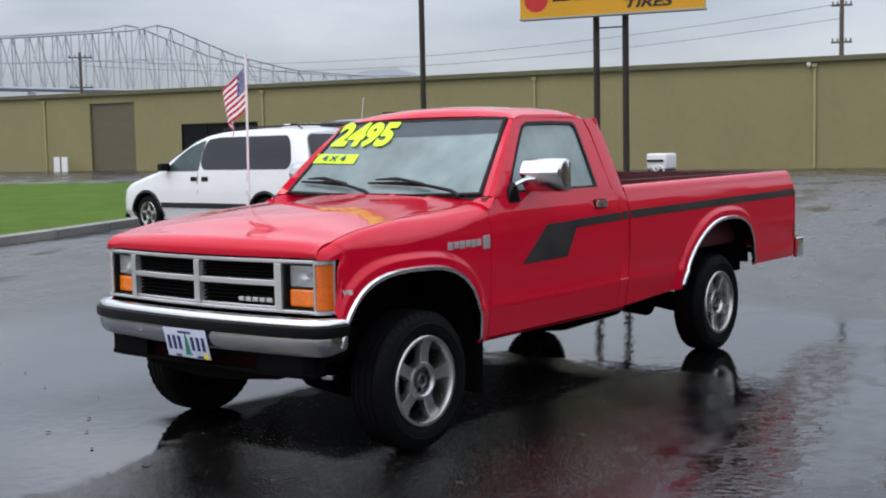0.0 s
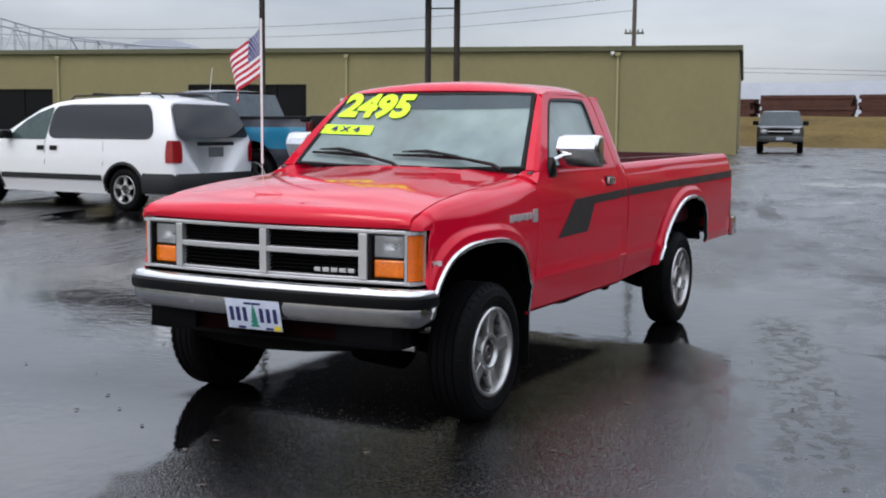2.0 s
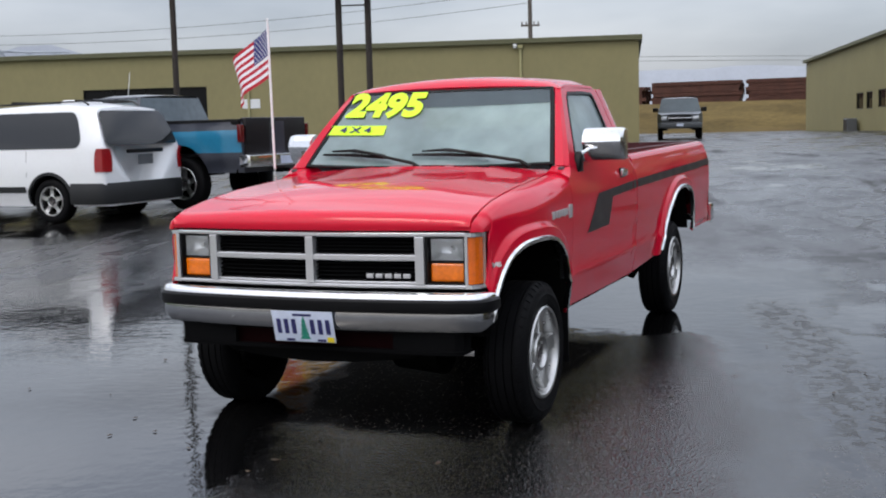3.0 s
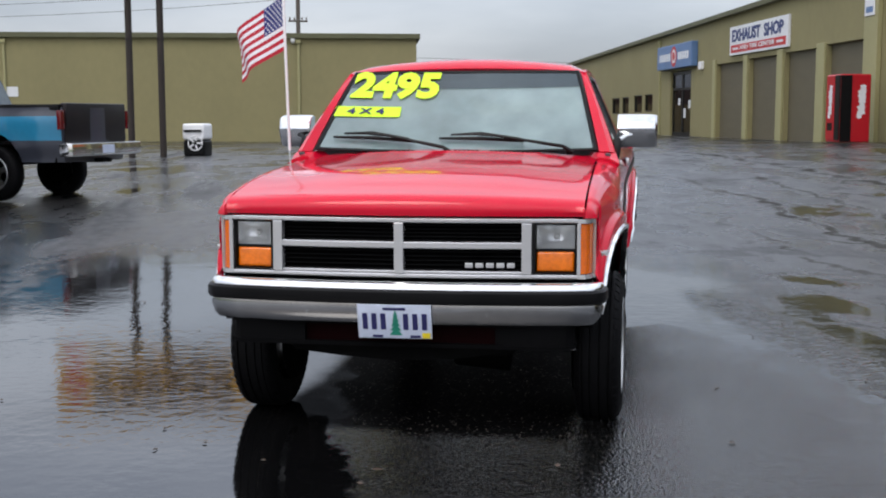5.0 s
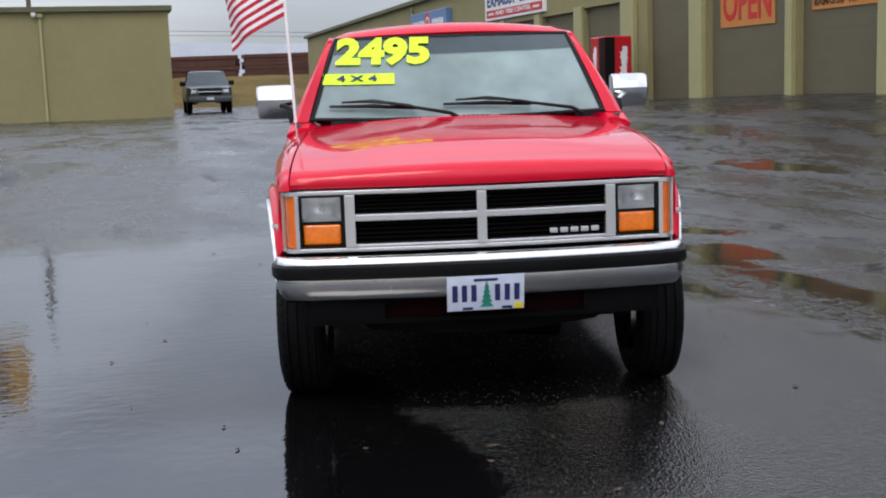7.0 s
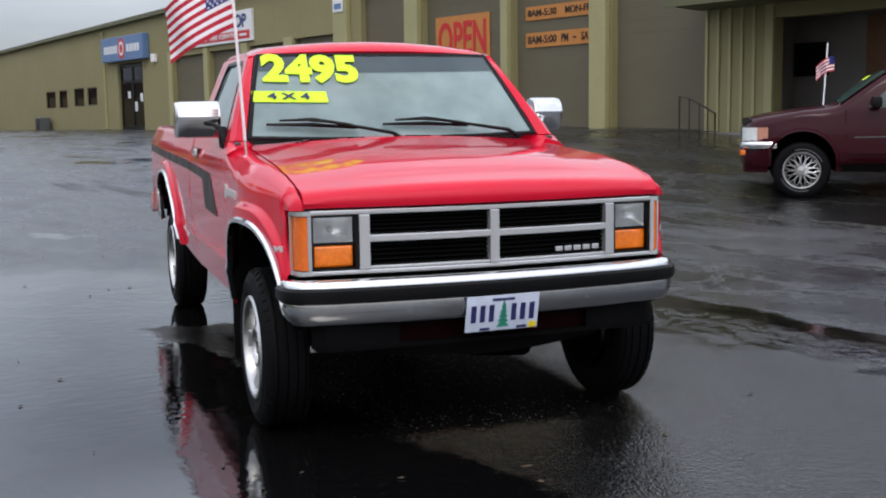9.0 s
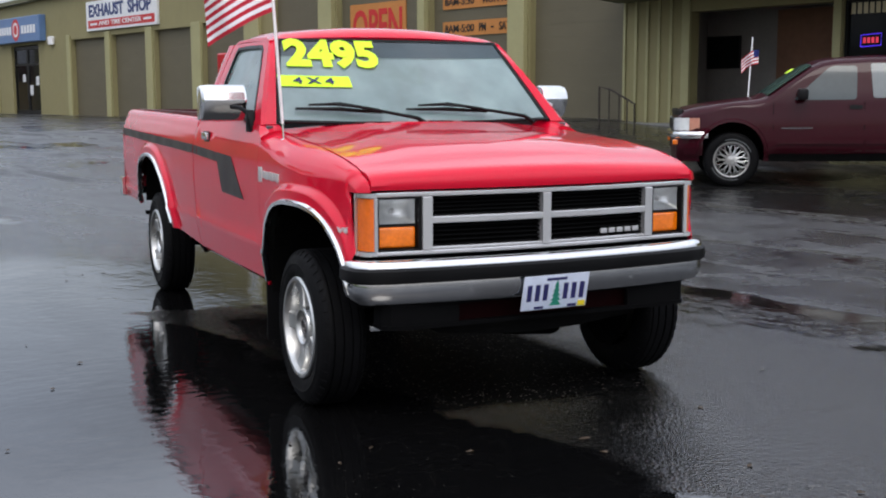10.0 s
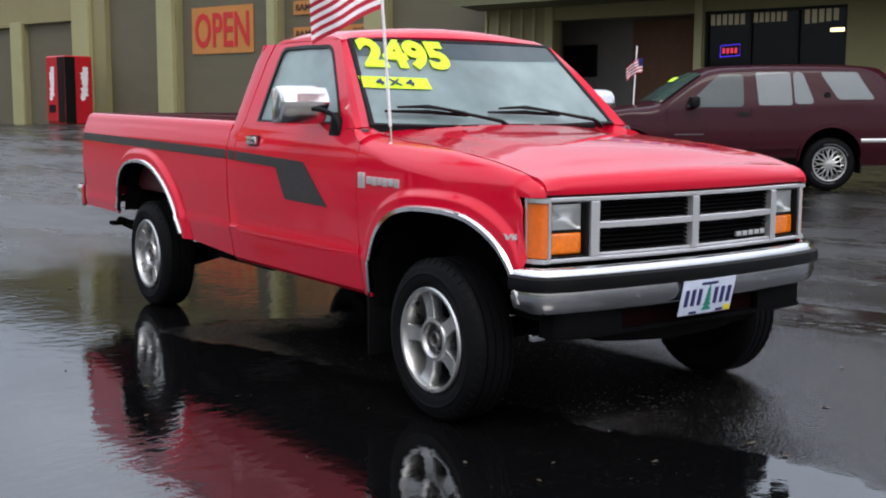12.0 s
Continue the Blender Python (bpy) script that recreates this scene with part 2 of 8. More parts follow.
    stone_shade = mul(stone_shade, rng(add(py, mul(wander, 1.4)), -0.42, -0.08, 0.0, 1.0, True))
    # a duller film close beside the truck, set to dim its red reflection
    thin = mul(mul(film, rng(py, -1.0, -0.2, 0.0, 1.0, True)), rng(add(px, mul(wander, 1.2)), -2.2, -1.4, 0.0, 1.0, True))
    level = mul(add(mul(rng(stone_shade, 0, 1, 0.70, 0.09), stones), mul(op("SUBTRACT", 1.0, stones), mul(rng(film, 0, 1, op("SUBTRACT", 1.0, mul(most(pools, run), 0.5)), 1.0), op("SUBTRACT", 1.0, mul(thin, 0.6))))), rng(worn, 0, 1, 1.0, 0.25))
    level = mul(level, mul(mul(rng(streaks, 0, 1, 1.0, 0.50), rng(fine, 0, 1, 1.0, 0.45)), rng(tracks, 0, 1, 1.0, 0.40)))
    # gloss is cut beneath the truck: its dark shade painted into the ground
    truck_shade = mul(rng(add(op("ABSOLUTE", px), mul(wander, 0.3)), 0.62, 0.80, 1.0, 0.0, True), mul(rng(add(py, mul(wander, 0.4)), -0.50, -0.30, 0.0, 1.0, True), rng(add(py, wander), 1.8, 2.2, 1.0, 0.0, True)))
    level = mul(level, rng(truck_shade, 0, 1, 1.0, 0.12))
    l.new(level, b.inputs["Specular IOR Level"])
    tone = n.new("ShaderNodeMix")
    tone.data_type = "RGBA"
    tone.inputs[6].default_value, tone.inputs[7].default_value = (0.0022, 0.0022, 0.0024, 1), (0.0095, 0.0092, 0.0092, 1)
    l.new(mul(rng(noise_at(flat, 95, 3), 0.3, 0.7, 0.0, 1.0), rng(water, 0, 1, 1.0, 0.2)), tone.inputs[0])
    stone = n.new("ShaderNodeMix")
    stone.data_type = "RGBA"
    stone.inputs[7].default_value = (0.32, 0.29, 0.25, 1)
    l.new(pale, stone.inputs[0])
    l.new(tone.outputs[2], stone.inputs[6])
    soil = n.new("ShaderNodeMix")
    soil.data_type = "RGBA"
    soil.inputs[7].default_value = (0.014, 0.012, 0.006, 1)
    l.new(worn, soil.inputs[0])
    l.new(stone.outputs[2], soil.inputs[6])
    l.new(soil.outputs[2], b.inputs["Base Color"])
    matt = most(truck_shade, mul(stone_shade, 0.40))
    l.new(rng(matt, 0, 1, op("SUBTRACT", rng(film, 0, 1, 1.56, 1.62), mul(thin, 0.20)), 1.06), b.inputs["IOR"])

    def relief(height, strength, distance, under=None):
        x = n.new("ShaderNodeBump")
        x.inputs["Strength"].default_value, x.inputs["Distance"].default_value = strength, distance
        l.new(height, x.inputs["Height"])
        if under is not None:
            l.new(under, x.inputs["Normal"])
        return x.outputs[0]

    swell = relief(noise_at(flat, 0.9, 3), 1.0, 0.005)
    ripple = relief(noise_at(flat, 13.0, 4), 0.32, 0.004, swell)
    # small waves where the wind catches the open water
    gust = mul(rng(op("ABSOLUTE", add(px, 1.95)), 0.7, 1.1, 1.0, 0.0, True), rng(op("ABSOLUTE", op("SUBTRACT", py, 0.55)), 0.6, 1.0, 1.0, 0.0, True))
    ripple = relief(mul(noise_at(lanes(0.35, 1.0), 17.0, 3), gust), 0.28, 0.005, ripple)
    chop = relief(mul(noise_at(lanes(0.6, 1.0), 24.0, 3), gully), 0.6, 0.008, ripple)
    open_ = most(stones, mul(dryish, 0.7))
    grain = mul(add(op("SUBTRACT", chips.outputs["Distance"], 0.4), mul(op("SUBTRACT", noise_at(flat, 34, 4, 0.6), 0.5), 1.5)), mul(open_, add(mul(rng(sheen, 0, 1, 1.0, 0.55), rng(px, -5.0, -2.0, 0.45, 1.0)), mul(stones, 0.85))))
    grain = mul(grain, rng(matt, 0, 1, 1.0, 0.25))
    rut = relief(add(grain, mul(worn, -1.2)), 0.34, 0.006, chop)
    l.new(rut, b.inputs["Normal"])
    return m


ASPHALT = wet_asphalt()
OLIVE = mat("olive_wall_paint", (0.232, 0.206, 0.098), 0.75, var=0.08, scale=0.5, bump=0.12, bscale=30, stretch=(1, 1, 0.7))
OLIVE_TRIM = mat("olive_trim_paint", (0.32, 0.30, 0.15), 0.6, var=0.08, scale=1.5)
EAVE = mat("dark_olive_eave", (0.10, 0.10, 0.05), 0.6, var=0.15, scale=2)
DOORPAINT = mat("taupe_door_paint", (0.112, 0.097, 0.060), 0.6, var=0.08, scale=1.2, stretch=(1, 1, 3))
ROOFMETAL = mat("grey_roof_metal", (0.35, 0.36, 0.34), 0.5, metal=0.3, var=0.1, scale=1)
DARKGLASS = mat("dark_window_glass", (0.008, 0.009, 0.010), 0.06, ior=1.22, var=0.2, scale=0.8)
STEEL_DARK = mat("brown_black_steel", (0.026, 0.019, 0.015), 0.7, var=0.25, scale=3)
CONCRETE = mat("wet_concrete", (0.22, 0.215, 0.20), 0.45, var=0.2, scale=1.5, bump=0.3, bscale=40)
GRASS = mat("wet_grass", (0.070, 0.125, 0.012), 0.8, ior=1.15, var=0.25, scale=1.5, bump=0.15, bscale=25)
FIELD = mat("dry_field_grass", (0.120, 0.086, 0.032), 0.9, ior=1.15, var=0.45, scale=0.3, bump=0.5, bscale=12)
RUST = mat("red_brown_timber", (0.070, 0.027, 0.018), 0.8, var=0.4, scale=1.2, bump=0.4, bscale=9)
# distance haze is painted in: pale bases for the bridge and hills
HAZE_STEEL = mat("hazed_bridge_steel", (0.43, 0.46, 0.49), 0.9, var=0.06, scale=0.05)
HAZE_HILL = mat("hazed_hill", (0.42, 0.45, 0.50), 1.0, var=0.08, scale=0.02)
RED = mat("red_car_paint", (0.60, 0.003, 0.026), 0.48, ior=1.08, var=0.05, scale=2.0, coat=1.0, rvar=0.05, bump=0.002, bscale=4)
RED.node_tree.nodes["Principled BSDF"].inputs["Coat IOR"].default_value = 1.42
RED.node_tree.nodes["Principled BSDF"].inputs["Coat Roughness"].default_value = 0.06
CHROME = mat("chrome", (0.78, 0.78, 0.78), 0.08, metal=1.0, var=0.04, scale=8, rvar=0.04)
SATIN = mat("worn_mirror_chrome", (0.80, 0.80, 0.80), 0.16, metal=1.0, var=0.05, scale=8)
# chrome with the dark ground's reflection painted in as a darker base
DARKCHROME = mat("darkened_chrome", (0.38, 0.38, 0.385), 0.12, metal=1.0, var=0.12, scale=7, rvar=0.05)
BRUSHED = mat("cast_aluminium", (0.52, 0.52, 0.51), 0.32, metal=1.0, var=0.12, scale=9, rvar=0.08)
ARGENT = mat("silver_plastic", (0.58, 0.58, 0.585), 0.25, metal=0.65, var=0.03, scale=4)
RUBBER = mat("black_tyre_rubber", (0.0045, 0.0045, 0.005), 0.60, ior=1.17, var=0.3, scale=12, bump=0.2, bscale=80, rvar=0.1)
BLACK = mat("black_plastic", (0.006, 0.006, 0.0065), 0.38, ior=1.25, var=0.2, scale=10, rvar=0.08)
UNDER = mat("dark_underbody", (0.004, 0.004, 0.004), 0.85, ior=1.1, var=0.3, scale=8)
AMBER = mat("amber_lens", (0.82, 0.165, 0.002), 0.20, metal=0.0, var=0.35, scale=7, coat=1.0, bump=0.12, bscale=90)
AMBER_SIDE = mat("amber_side_lens", (0.72, 0.130, 0.002), 0.20, metal=0.0, var=0.20, scale=7, coat=1.0, bump=0.08, bscale=90)
VALANCE = mat("matt_black_valance", (0.003, 0.003, 0.0033), 0.7, ior=1.12, var=0.3, scale=10, rvar=0.1)
REFLECTOR = mat("lamp_reflector", (0.90, 0.91, 0.92), 0.38, metal=1.0, var=0.06, scale=60, bump=0.25, bscale=70)
LENS = mat("clear_lamp_lens", (0.62, 0.64, 0.66), 0.10, metal=0.7, var=0.25, scale=14, coat=0.6, bump=0.25, bscale=60)
REDLENS = mat("red_lamp_lens", (0.28, 0.008, 0.012), 0.15, var=0.1, scale=20, coat=0.5)
STRIPE = mat("faded_black_stripe", (0.030, 0.026, 0.026), 0.45, var=0.45, scale=5, rvar=0.1)
LIME = mat("fluorescent_sticker", (0.62, 0.95, 0.02), 0.5, var=0.04, scale=10)
WHITE = mat("white_car_paint", (0.77, 0.78, 0.79), 0.3, var=0.03, scale=2, coat=0.7)
WHITEPLASTIC = mat("white_plastic", (0.78, 0.78, 0.78), 0.4, var=0.06, scale=6)
GREYPLASTIC = mat("grey_plastic", (0.085, 0.09, 0.095), 0.45, var=0.12, scale=6)
MAROON = mat("maroon_car_paint", (0.030, 0.002, 0.006), 0.4, ior=1.10, var=0.1, scale=2, coat=0.4)
TEAL = mat("teal_car_paint", (0.012, 0.17, 0.30), 0.3, var=0.1, scale=2, coat=0.7)
NAVY = mat("navy_car_paint", (0.034, 0.038, 0.052), 0.32, var=0.15, scale=2, coat=0.6)
DKGREY = mat("grey_car_paint", (0.055, 0.063, 0.070), 0.32, var=0.1, scale=2, coat=0.6)
CLOTH = mat("grey_seat_cloth", (0.12, 0.12, 0.125), 0.9, var=0.15, scale=20)
DASH = mat("grey_dash_vinyl", (0.10, 0.11, 0.115), 0.6, var=0.1, scale=12)
# the veil paints the sky's pale reflection into the windscreen
WSGLASS = glass("veiled_windscreen_glass", (0.66, 0.80, 0.75), fog=0.45)
SIDEGLASS = glass("veiled_side_glass", (0.68, 0.74, 0.72), fog=0.46)
TINTGLASS = mat("privacy_glass", (0.010, 0.012, 0.014), 0.05, var=0.1, scale=2)
PLATE = mat("plate_pale_blue", (0.55, 0.60, 0.72), 0.35, var=0.12, scale=20)
INK = mat("dark_blue_ink", (0.02, 0.02, 0.10), 0.5, var=0.1, scale=20)
GREENINK = mat("green_ink", (0.02, 0.22, 0.15), 0.5, var=0.1, scale=20)
YELLOWINK = mat("yellow_sticker", (0.75, 0.58, 0.02), 0.5, var=0.05, scale=20)
FLAGRED = mat("flag_red", (0.42, 0.012, 0.03), 0.8, var=0.1, scale=30)
FLAGWHITE = mat("flag_white", (0.76, 0.76, 0.78), 0.8, var=0.05, scale=30)
FLAGBLUE = mat("flag_blue", (0.02, 0.03, 0.16), 0.8, var=0.1, scale=30)
SIGNYELLOW = mat("sign_yellow", (0.62, 0.31, 0.008), 0.4, var=0.05, scale=2)
SIGNORANGE = mat("sign_orange", (0.47, 0.19, 0.045), 0.6, var=0.12, scale=3)
SIGNRED = mat("sign_red_paint", (0.50, 0.02, 0.02), 0.5, var=0.08, scale=4)
SIGNWHITE = mat("sign_white", (0.70, 0.71, 0.72), 0.45, var=0.06, scale=3)
SIGNBLUE = mat("sign_blue", (0.10, 0.18, 0.34), 0.45, var=0.1, scale=2)
SIGNCOBALT = mat("sign_cobalt", (0.03, 0.06, 0.42), 0.5, var=0.05, scale=4)
SIGNNAVY = mat("sign_navy", (0.018, 0.035, 0.14), 0.5, var=0.05, scale=4)
VENDRED = mat("vending_red", (0.42, 0.010, 0.018), 0.3, var=0.08, scale=3)
CREAM = mat("cream_lettering", (0.60, 0.52, 0.33), 0.5, var=0.05, scale=10)
BROWNDOOR = mat("brown_garage_door", (0.180, 0.088, 0.050), 0.7, var=0.2, scale=1)
NEONBLUE = mat("neon_blue", (0.10, 0.04, 0.9), 0.4, var=0, emit=0.7)
NEONRED = mat("neon_red", (0.9, 0.05, 0.10), 0.4, var=0, emit=0.5)
BULB = mat("warm_lamp", (1.0, 0.80, 0.45), 0.4, var=0, emit=2.0)
WIRE = mat("black_wire", (0.16, 0.165, 0.175), 0.7, var=0.1)
POLEWOOD = mat("weathered_pole_wood", (0.10, 0.085, 0.075), 0.85, var=0.25, scale=3)


# ---- mesh helpers ----
def box(bm, x0, x1, y0, y1, z0, z1, bev=0.0, seg=2):
    vs = [bm.verts.new((x, y, z)) for x in (x0, x1) for y in (y0, y1) for z in (z0, z1)]
    fs = [bm.faces.new([vs[i] for i in f]) for f in ((0, 1, 3, 2), (4, 6, 7, 5), (0, 4, 5, 1), (2, 3, 7, 6), (0, 2, 6, 4), (1, 5, 7, 3))]
    if bev:
        es = {e for f in fs for e in f.edges}
        bmesh.ops.bevel(bm, geom=list(es), offset=bev, segments=seg, affect="EDGES", profile=0.6)


def prism(bm, pts, to3, d0, d1, bev=0.0, seg=2):
    """A polygon of 2D points swept from depth d0 to d1; to3(u, v, d) gives the place."""
    a = [bm.verts.new(to3(u, v, d0)) for u, v in pts]
    b = [bm.verts.new(to3(u, v, d1)) for u, v in pts]
    k = len(pts)
    fs = [bm.faces.new(a[::-1]), bm.faces.new(b)] + [bm.faces.new((a[i], a[(i + 1) % k], b[(i + 1) % k], b[i])) for i in range(k)]
    if bev:
        bmesh.ops.bevel(bm, geom=list({e for f in fs[:2] for e in f.edges}), offset=bev, segments=seg, affect="EDGES", profile=0.6)


def sheet(bm, rows, close_u=False):
    """Quads through rows of points, all of one length."""
    g = [[bm.verts.new(p) for p in r] for r in rows]
    for r, s in zip(g, g[1:]):
        k = len(r)
        for i in range(k if close_u else k - 1):
            j = (i + 1) % k
            quad = [r[i], r[j], s[j], s[i]]
            if (r[i].co - s[i].co).length < 1e-7 and (r[j].co - s[j].co).length < 1e-7:
                continue
            bm.faces.new(quad)
    return g


def tube(bm, pts, r, seg=8, cap=True):
    pts = [Vector(p) for p in pts]
    rows = []
    for i, p in enumerate(pts):
        d = (pts[min(i + 1, len(pts) - 1)] - pts[max(i - 1, 0)]).normalized()
        a = d.cross(Vector((0, 0, 1)) if abs(d.z) < 0.9 else Vector((1, 0, 0))).normalized()
        b = d.cross(a)
        rr = r[i] if isinstance(r, (list, tuple)) else r
        rows.append([p + rr * (math.cos(t) * a + math.sin(t) * b) for t in (2 * math.pi * k / seg for k in range(seg))])
    g = sheet(bm, rows, True)
    if cap:
        bm.faces.new(g[0][::-1]), bm.faces.new(g[-1])


def lathe(bm, prof, seg=48):
    """A profile of (radius, x) turned about the x axis."""
    sheet(bm, [[(x, r * math.cos(a), r * math.sin(a)) for a in (2 * math.pi * k / seg for k in range(seg))] for r, x in prof], True)


def link(name, bm, material, smooth=True, angle=40, weld=0.0):
    if weld:
        bmesh.ops.remove_doubles(bm, verts=bm.verts, dist=weld)
    bmesh.ops.recalc_face_normals(bm, faces=bm.faces)
    me = bpy.data.meshes.new(name)
    bm.edges.index_update()
    rim = [e.index for e in bm.edges if e.is_boundary]
    bm.to_mesh(me)
    bm.free()
    me.materials.append(material)
    if smooth:
        me.shade_smooth()
        me.set_sharp_from_angle(angle=radians(angle))
        for k in rim:
            me.edges[k].use_edge_sharp = True
    return new(name, me)


def part(name, bm, material, parent, label="", smooth=True, angle=40, thick=0.0, weld=0.0):
    ob = link(name, bm, material, smooth, angle, weld)
    ob.parent = parent
    if label:
        ob["label"] = label
    if thick:
        so = ob.modifiers.new("thickness", "SOLIDIFY")
        so.thickness, so.offset = abs(thick), (-1 if thick > 0 else 1)
    return ob


def thing(name, label, category, m=None, group="", kind=""):
    ob = new(name)
    ob.empty_display_size = 0.2
    if m is not None:
        ob.matrix_world = m
    return tagged(ob, label, category, group, kind)


def smooth01(t):
    t = max(0.0, min(1.0, t))
    return t * t * (3 - 2 * t)


def lerp_table(tab, x):
    if x <= tab[0][0]:
        return tab[0][1]
    for (a, u), (b, v) in zip(tab, tab[1:]):
        if x <= b:
            return u + (v - u) * (x - a) / (b - a)
    return tab[-1][1]


def text_mesh(body, size_w, size_h, shear=0.0, bold=0.0, depth=0.004):
    """A bmesh of letters, fitted into a box of that width and height from the origin, in the xy plane."""
    cu = bpy.data.curves.new("letters", "FONT")
    cu.body, cu.extrude, cu.offset, cu.shear = body, 0.02, bold, shear
    cu.resolution_u = 3
    ob = bpy.data.objects.new("letters", cu)
    scene.collection.objects.link(ob)
    bpy.context.view_layer.update()
    me = bpy.data.meshes.new_from_object(ob.evaluated_get(bpy.context.evaluated_depsgraph_get()))
    bpy.data.objects.remove(ob)
    bm = bmesh.new()
    bm.from_mesh(me)
    bpy.data.meshes.remove(me)
    xs, ys = [v.co.x for v in bm.verts], [v.co.y for v in bm.verts]
    sx, sy = size_w / (max(xs) - min(xs)), size_h / (max(ys) - min(ys))
    x0, y0 = min(xs), min(ys)
    for v in bm.verts:
        v.co = ((v.co.x - x0) * sx, (v.co.y - y0) * sy, depth if v.co.z > 0 else 0.0)
    return bm


def place(bm, fn):
    for v in bm.verts:
        v.co = fn(v.co)
    return bm


# ---- ground: a level lot that rises gently towards the buildings ----
CONTROL = np.array([
    (0, -6, 0.02), (-3, -4, 0.02), (4, -4, 0.02), (0, 0, 0.02), (0.8, 3.1, 0.02), (-0.8, 3.1, 0.02), (3, 2, 0.03), (-3, 2, 0.03), (7.2, 7.4, 0.135), (9.6, 6.0, 0.165),
    (-11.6, 7.9, 0.09), (-8.6, 7.9, 0.09), (-11.5, 23.3, 0.38), (5.5, 27.8, 0.64), (10.6, 15.1, 0.8), (5.8, 32.7, 0.6), (1.9, 47.2, 0.57),
    (-5.2, 73, 0.3), (-8.8, 42.4, 0.4), (-28, 37.6, 0.5), (-46, 33, 0.7)])
RIM = np.array([(-70, 26, 0.75), (-40, -5, 0.1), (40, 0, 0.7), (0, -40, 0), (-40, -40, 0), (40, -40, 0.2), (0, 120, 0.3), (-80, 100, 0.6), (90, 60, 0.8)])
CONTROL = np.vstack([CONTROL, RIM])


def tps(r):
    return np.where(r > 1e-9, r * r * np.log(np.maximum(r, 1e-9)), 0.0)


nc = len(CONTROL)
K = tps(np.linalg.norm(CONTROL[:, None, :2] - CONTROL[None, :, :2], axis=2)) + 1.0 * np.eye(nc)
Pm = np.hstack([np.ones((nc, 1)), CONTROL[:, :2]])
coef = np.linalg.solve(np.block([[K, Pm], [Pm.T, np.zeros((3, 3))]]), np.concatenate([CONTROL[:, 2], np.zeros(3)]))


def ground_z(x, y):
    cx, cy = max(-80.0, min(90.0, x)), max(-40.0, min(120.0, y))
    r = np.hypot(CONTROL[:, 0] - cx, CONTROL[:, 1] - cy)
    return float(tps(r) @ coef[:nc] + coef[nc] + coef[nc + 1] * cx + coef[nc + 2] * cy)


def spread(a, b, step, far):
    mid = list(np.arange(a, b + 1e-6, step))
    s, lo, hi = step, [], []
    p, q = a, b
    while p > -far or q < far:
        s *= 1.35
        p, q = p - s, q + s
        lo.append(p), hi.append(q)
    return lo[::-1] + mid + hi


bm = bmesh.new()
xs, ys = spread(-18, 14, 0.5, 2500), spread(-8, 30, 0.5, 2500)
sheet(bm, [[(x, y, ground_z(x, y)) for x in xs] for y in ys])
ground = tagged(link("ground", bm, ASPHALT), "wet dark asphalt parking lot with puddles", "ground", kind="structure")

# ---- buildings: two long olive workshops that stand at a right angle ----
A0, AD = Vector((-8.8, 42.4)), Vector((0.97, 0.24)).normalized()
B0, BD = Vector((8.4, 23.1)), Vector((-0.262, 0.965)).normalized()
BN = Vector((-BD.y, BD.x))
AN = Vector((AD.y, -AD.x))


def on_a(s, out=0.0, z=0.0):
    p = A0 + AD * s + AN * out
    return Vector((p.x, p.y, z))


def on_b(s, out=0.0, z=0.0):
    p = B0 + BD * s + BN * out
    return Vector((p.x, p.y, z))


def abox(bm, on, s0, s1, o0, o1, z0, z1, bev=0.0):
    """A box in a wall's own directions: along it, out of it, up."""
    vs = [bm.verts.new(on(s, o, z)) for s in (s0, s1) for o in (o0, o1) for z in (z0, z1)]
    fs = [bm.faces.new([vs[i] for i in f]) for f in ((0, 1, 3, 2), (4, 6, 7, 5), (0, 4, 5, 1), (2, 3, 7, 6), (0, 2, 6, 4), (1, 5, 7, 3))]
    if bev:
        bmesh.ops.bevel(bm, geom=list({e for f in fs for e in f.edges}), offset=bev, segments=1, affect="EDGES")


def holed_wall(bm, on, s0, s1, z0, top, holes, thick=0.25):
    """A wall with openings (s0, s1, z0, z1) right through it; top(s) is its upper edge."""
    cuts = sorted({s0, s1, *[h[0] for h in holes], *[h[1] for h in holes]})
    for a, b in zip(cuts, cuts[1:]):
        mid = (a + b) / 2
        z = z0
        for h in sorted((h for h in holes if h[0] < mid < h[1]), key=lambda h: h[2]):
            if h[2] > z + 1e-3:
                abox(bm, on, a, b, -thick, 0, z, h[2])
            z = h[3]
        vs = [bm.verts.new(on(s, o, zz)) for s in (a, b) for o in (-thick, 0) for zz in (z, top(s))]
        for f in ((0, 1, 3, 2), (4, 6, 7, 5), (0, 4, 5, 1), (2, 3, 7, 6), (0, 2, 6, 4), (1, 5, 7, 3)):
            bm.faces.new([vs[i] for i in f])


def roller_door(on, s0, s1, z0, z1, out, material, label, slats=12):
    door = thing("roller_door", label, "garage door")
    bm = bmesh.new()
    h = (z1 - z0) / slats
    for i in range(slats):
        abox(bm, on, s0, s1, out - 0.04, out - (0.002 if i % 2 else 0.0), z0 + i * h + 0.0015, z0 + (i + 1) * h)
    part("door_leaf", bm, material, door, smooth=False)
    bm = bmesh.new()
    abox(bm, on, s0, s1, out - 0.05, out - 0.02, z0, z1)
    part("backing", bm, EAVE, door, smooth=False)
    return door


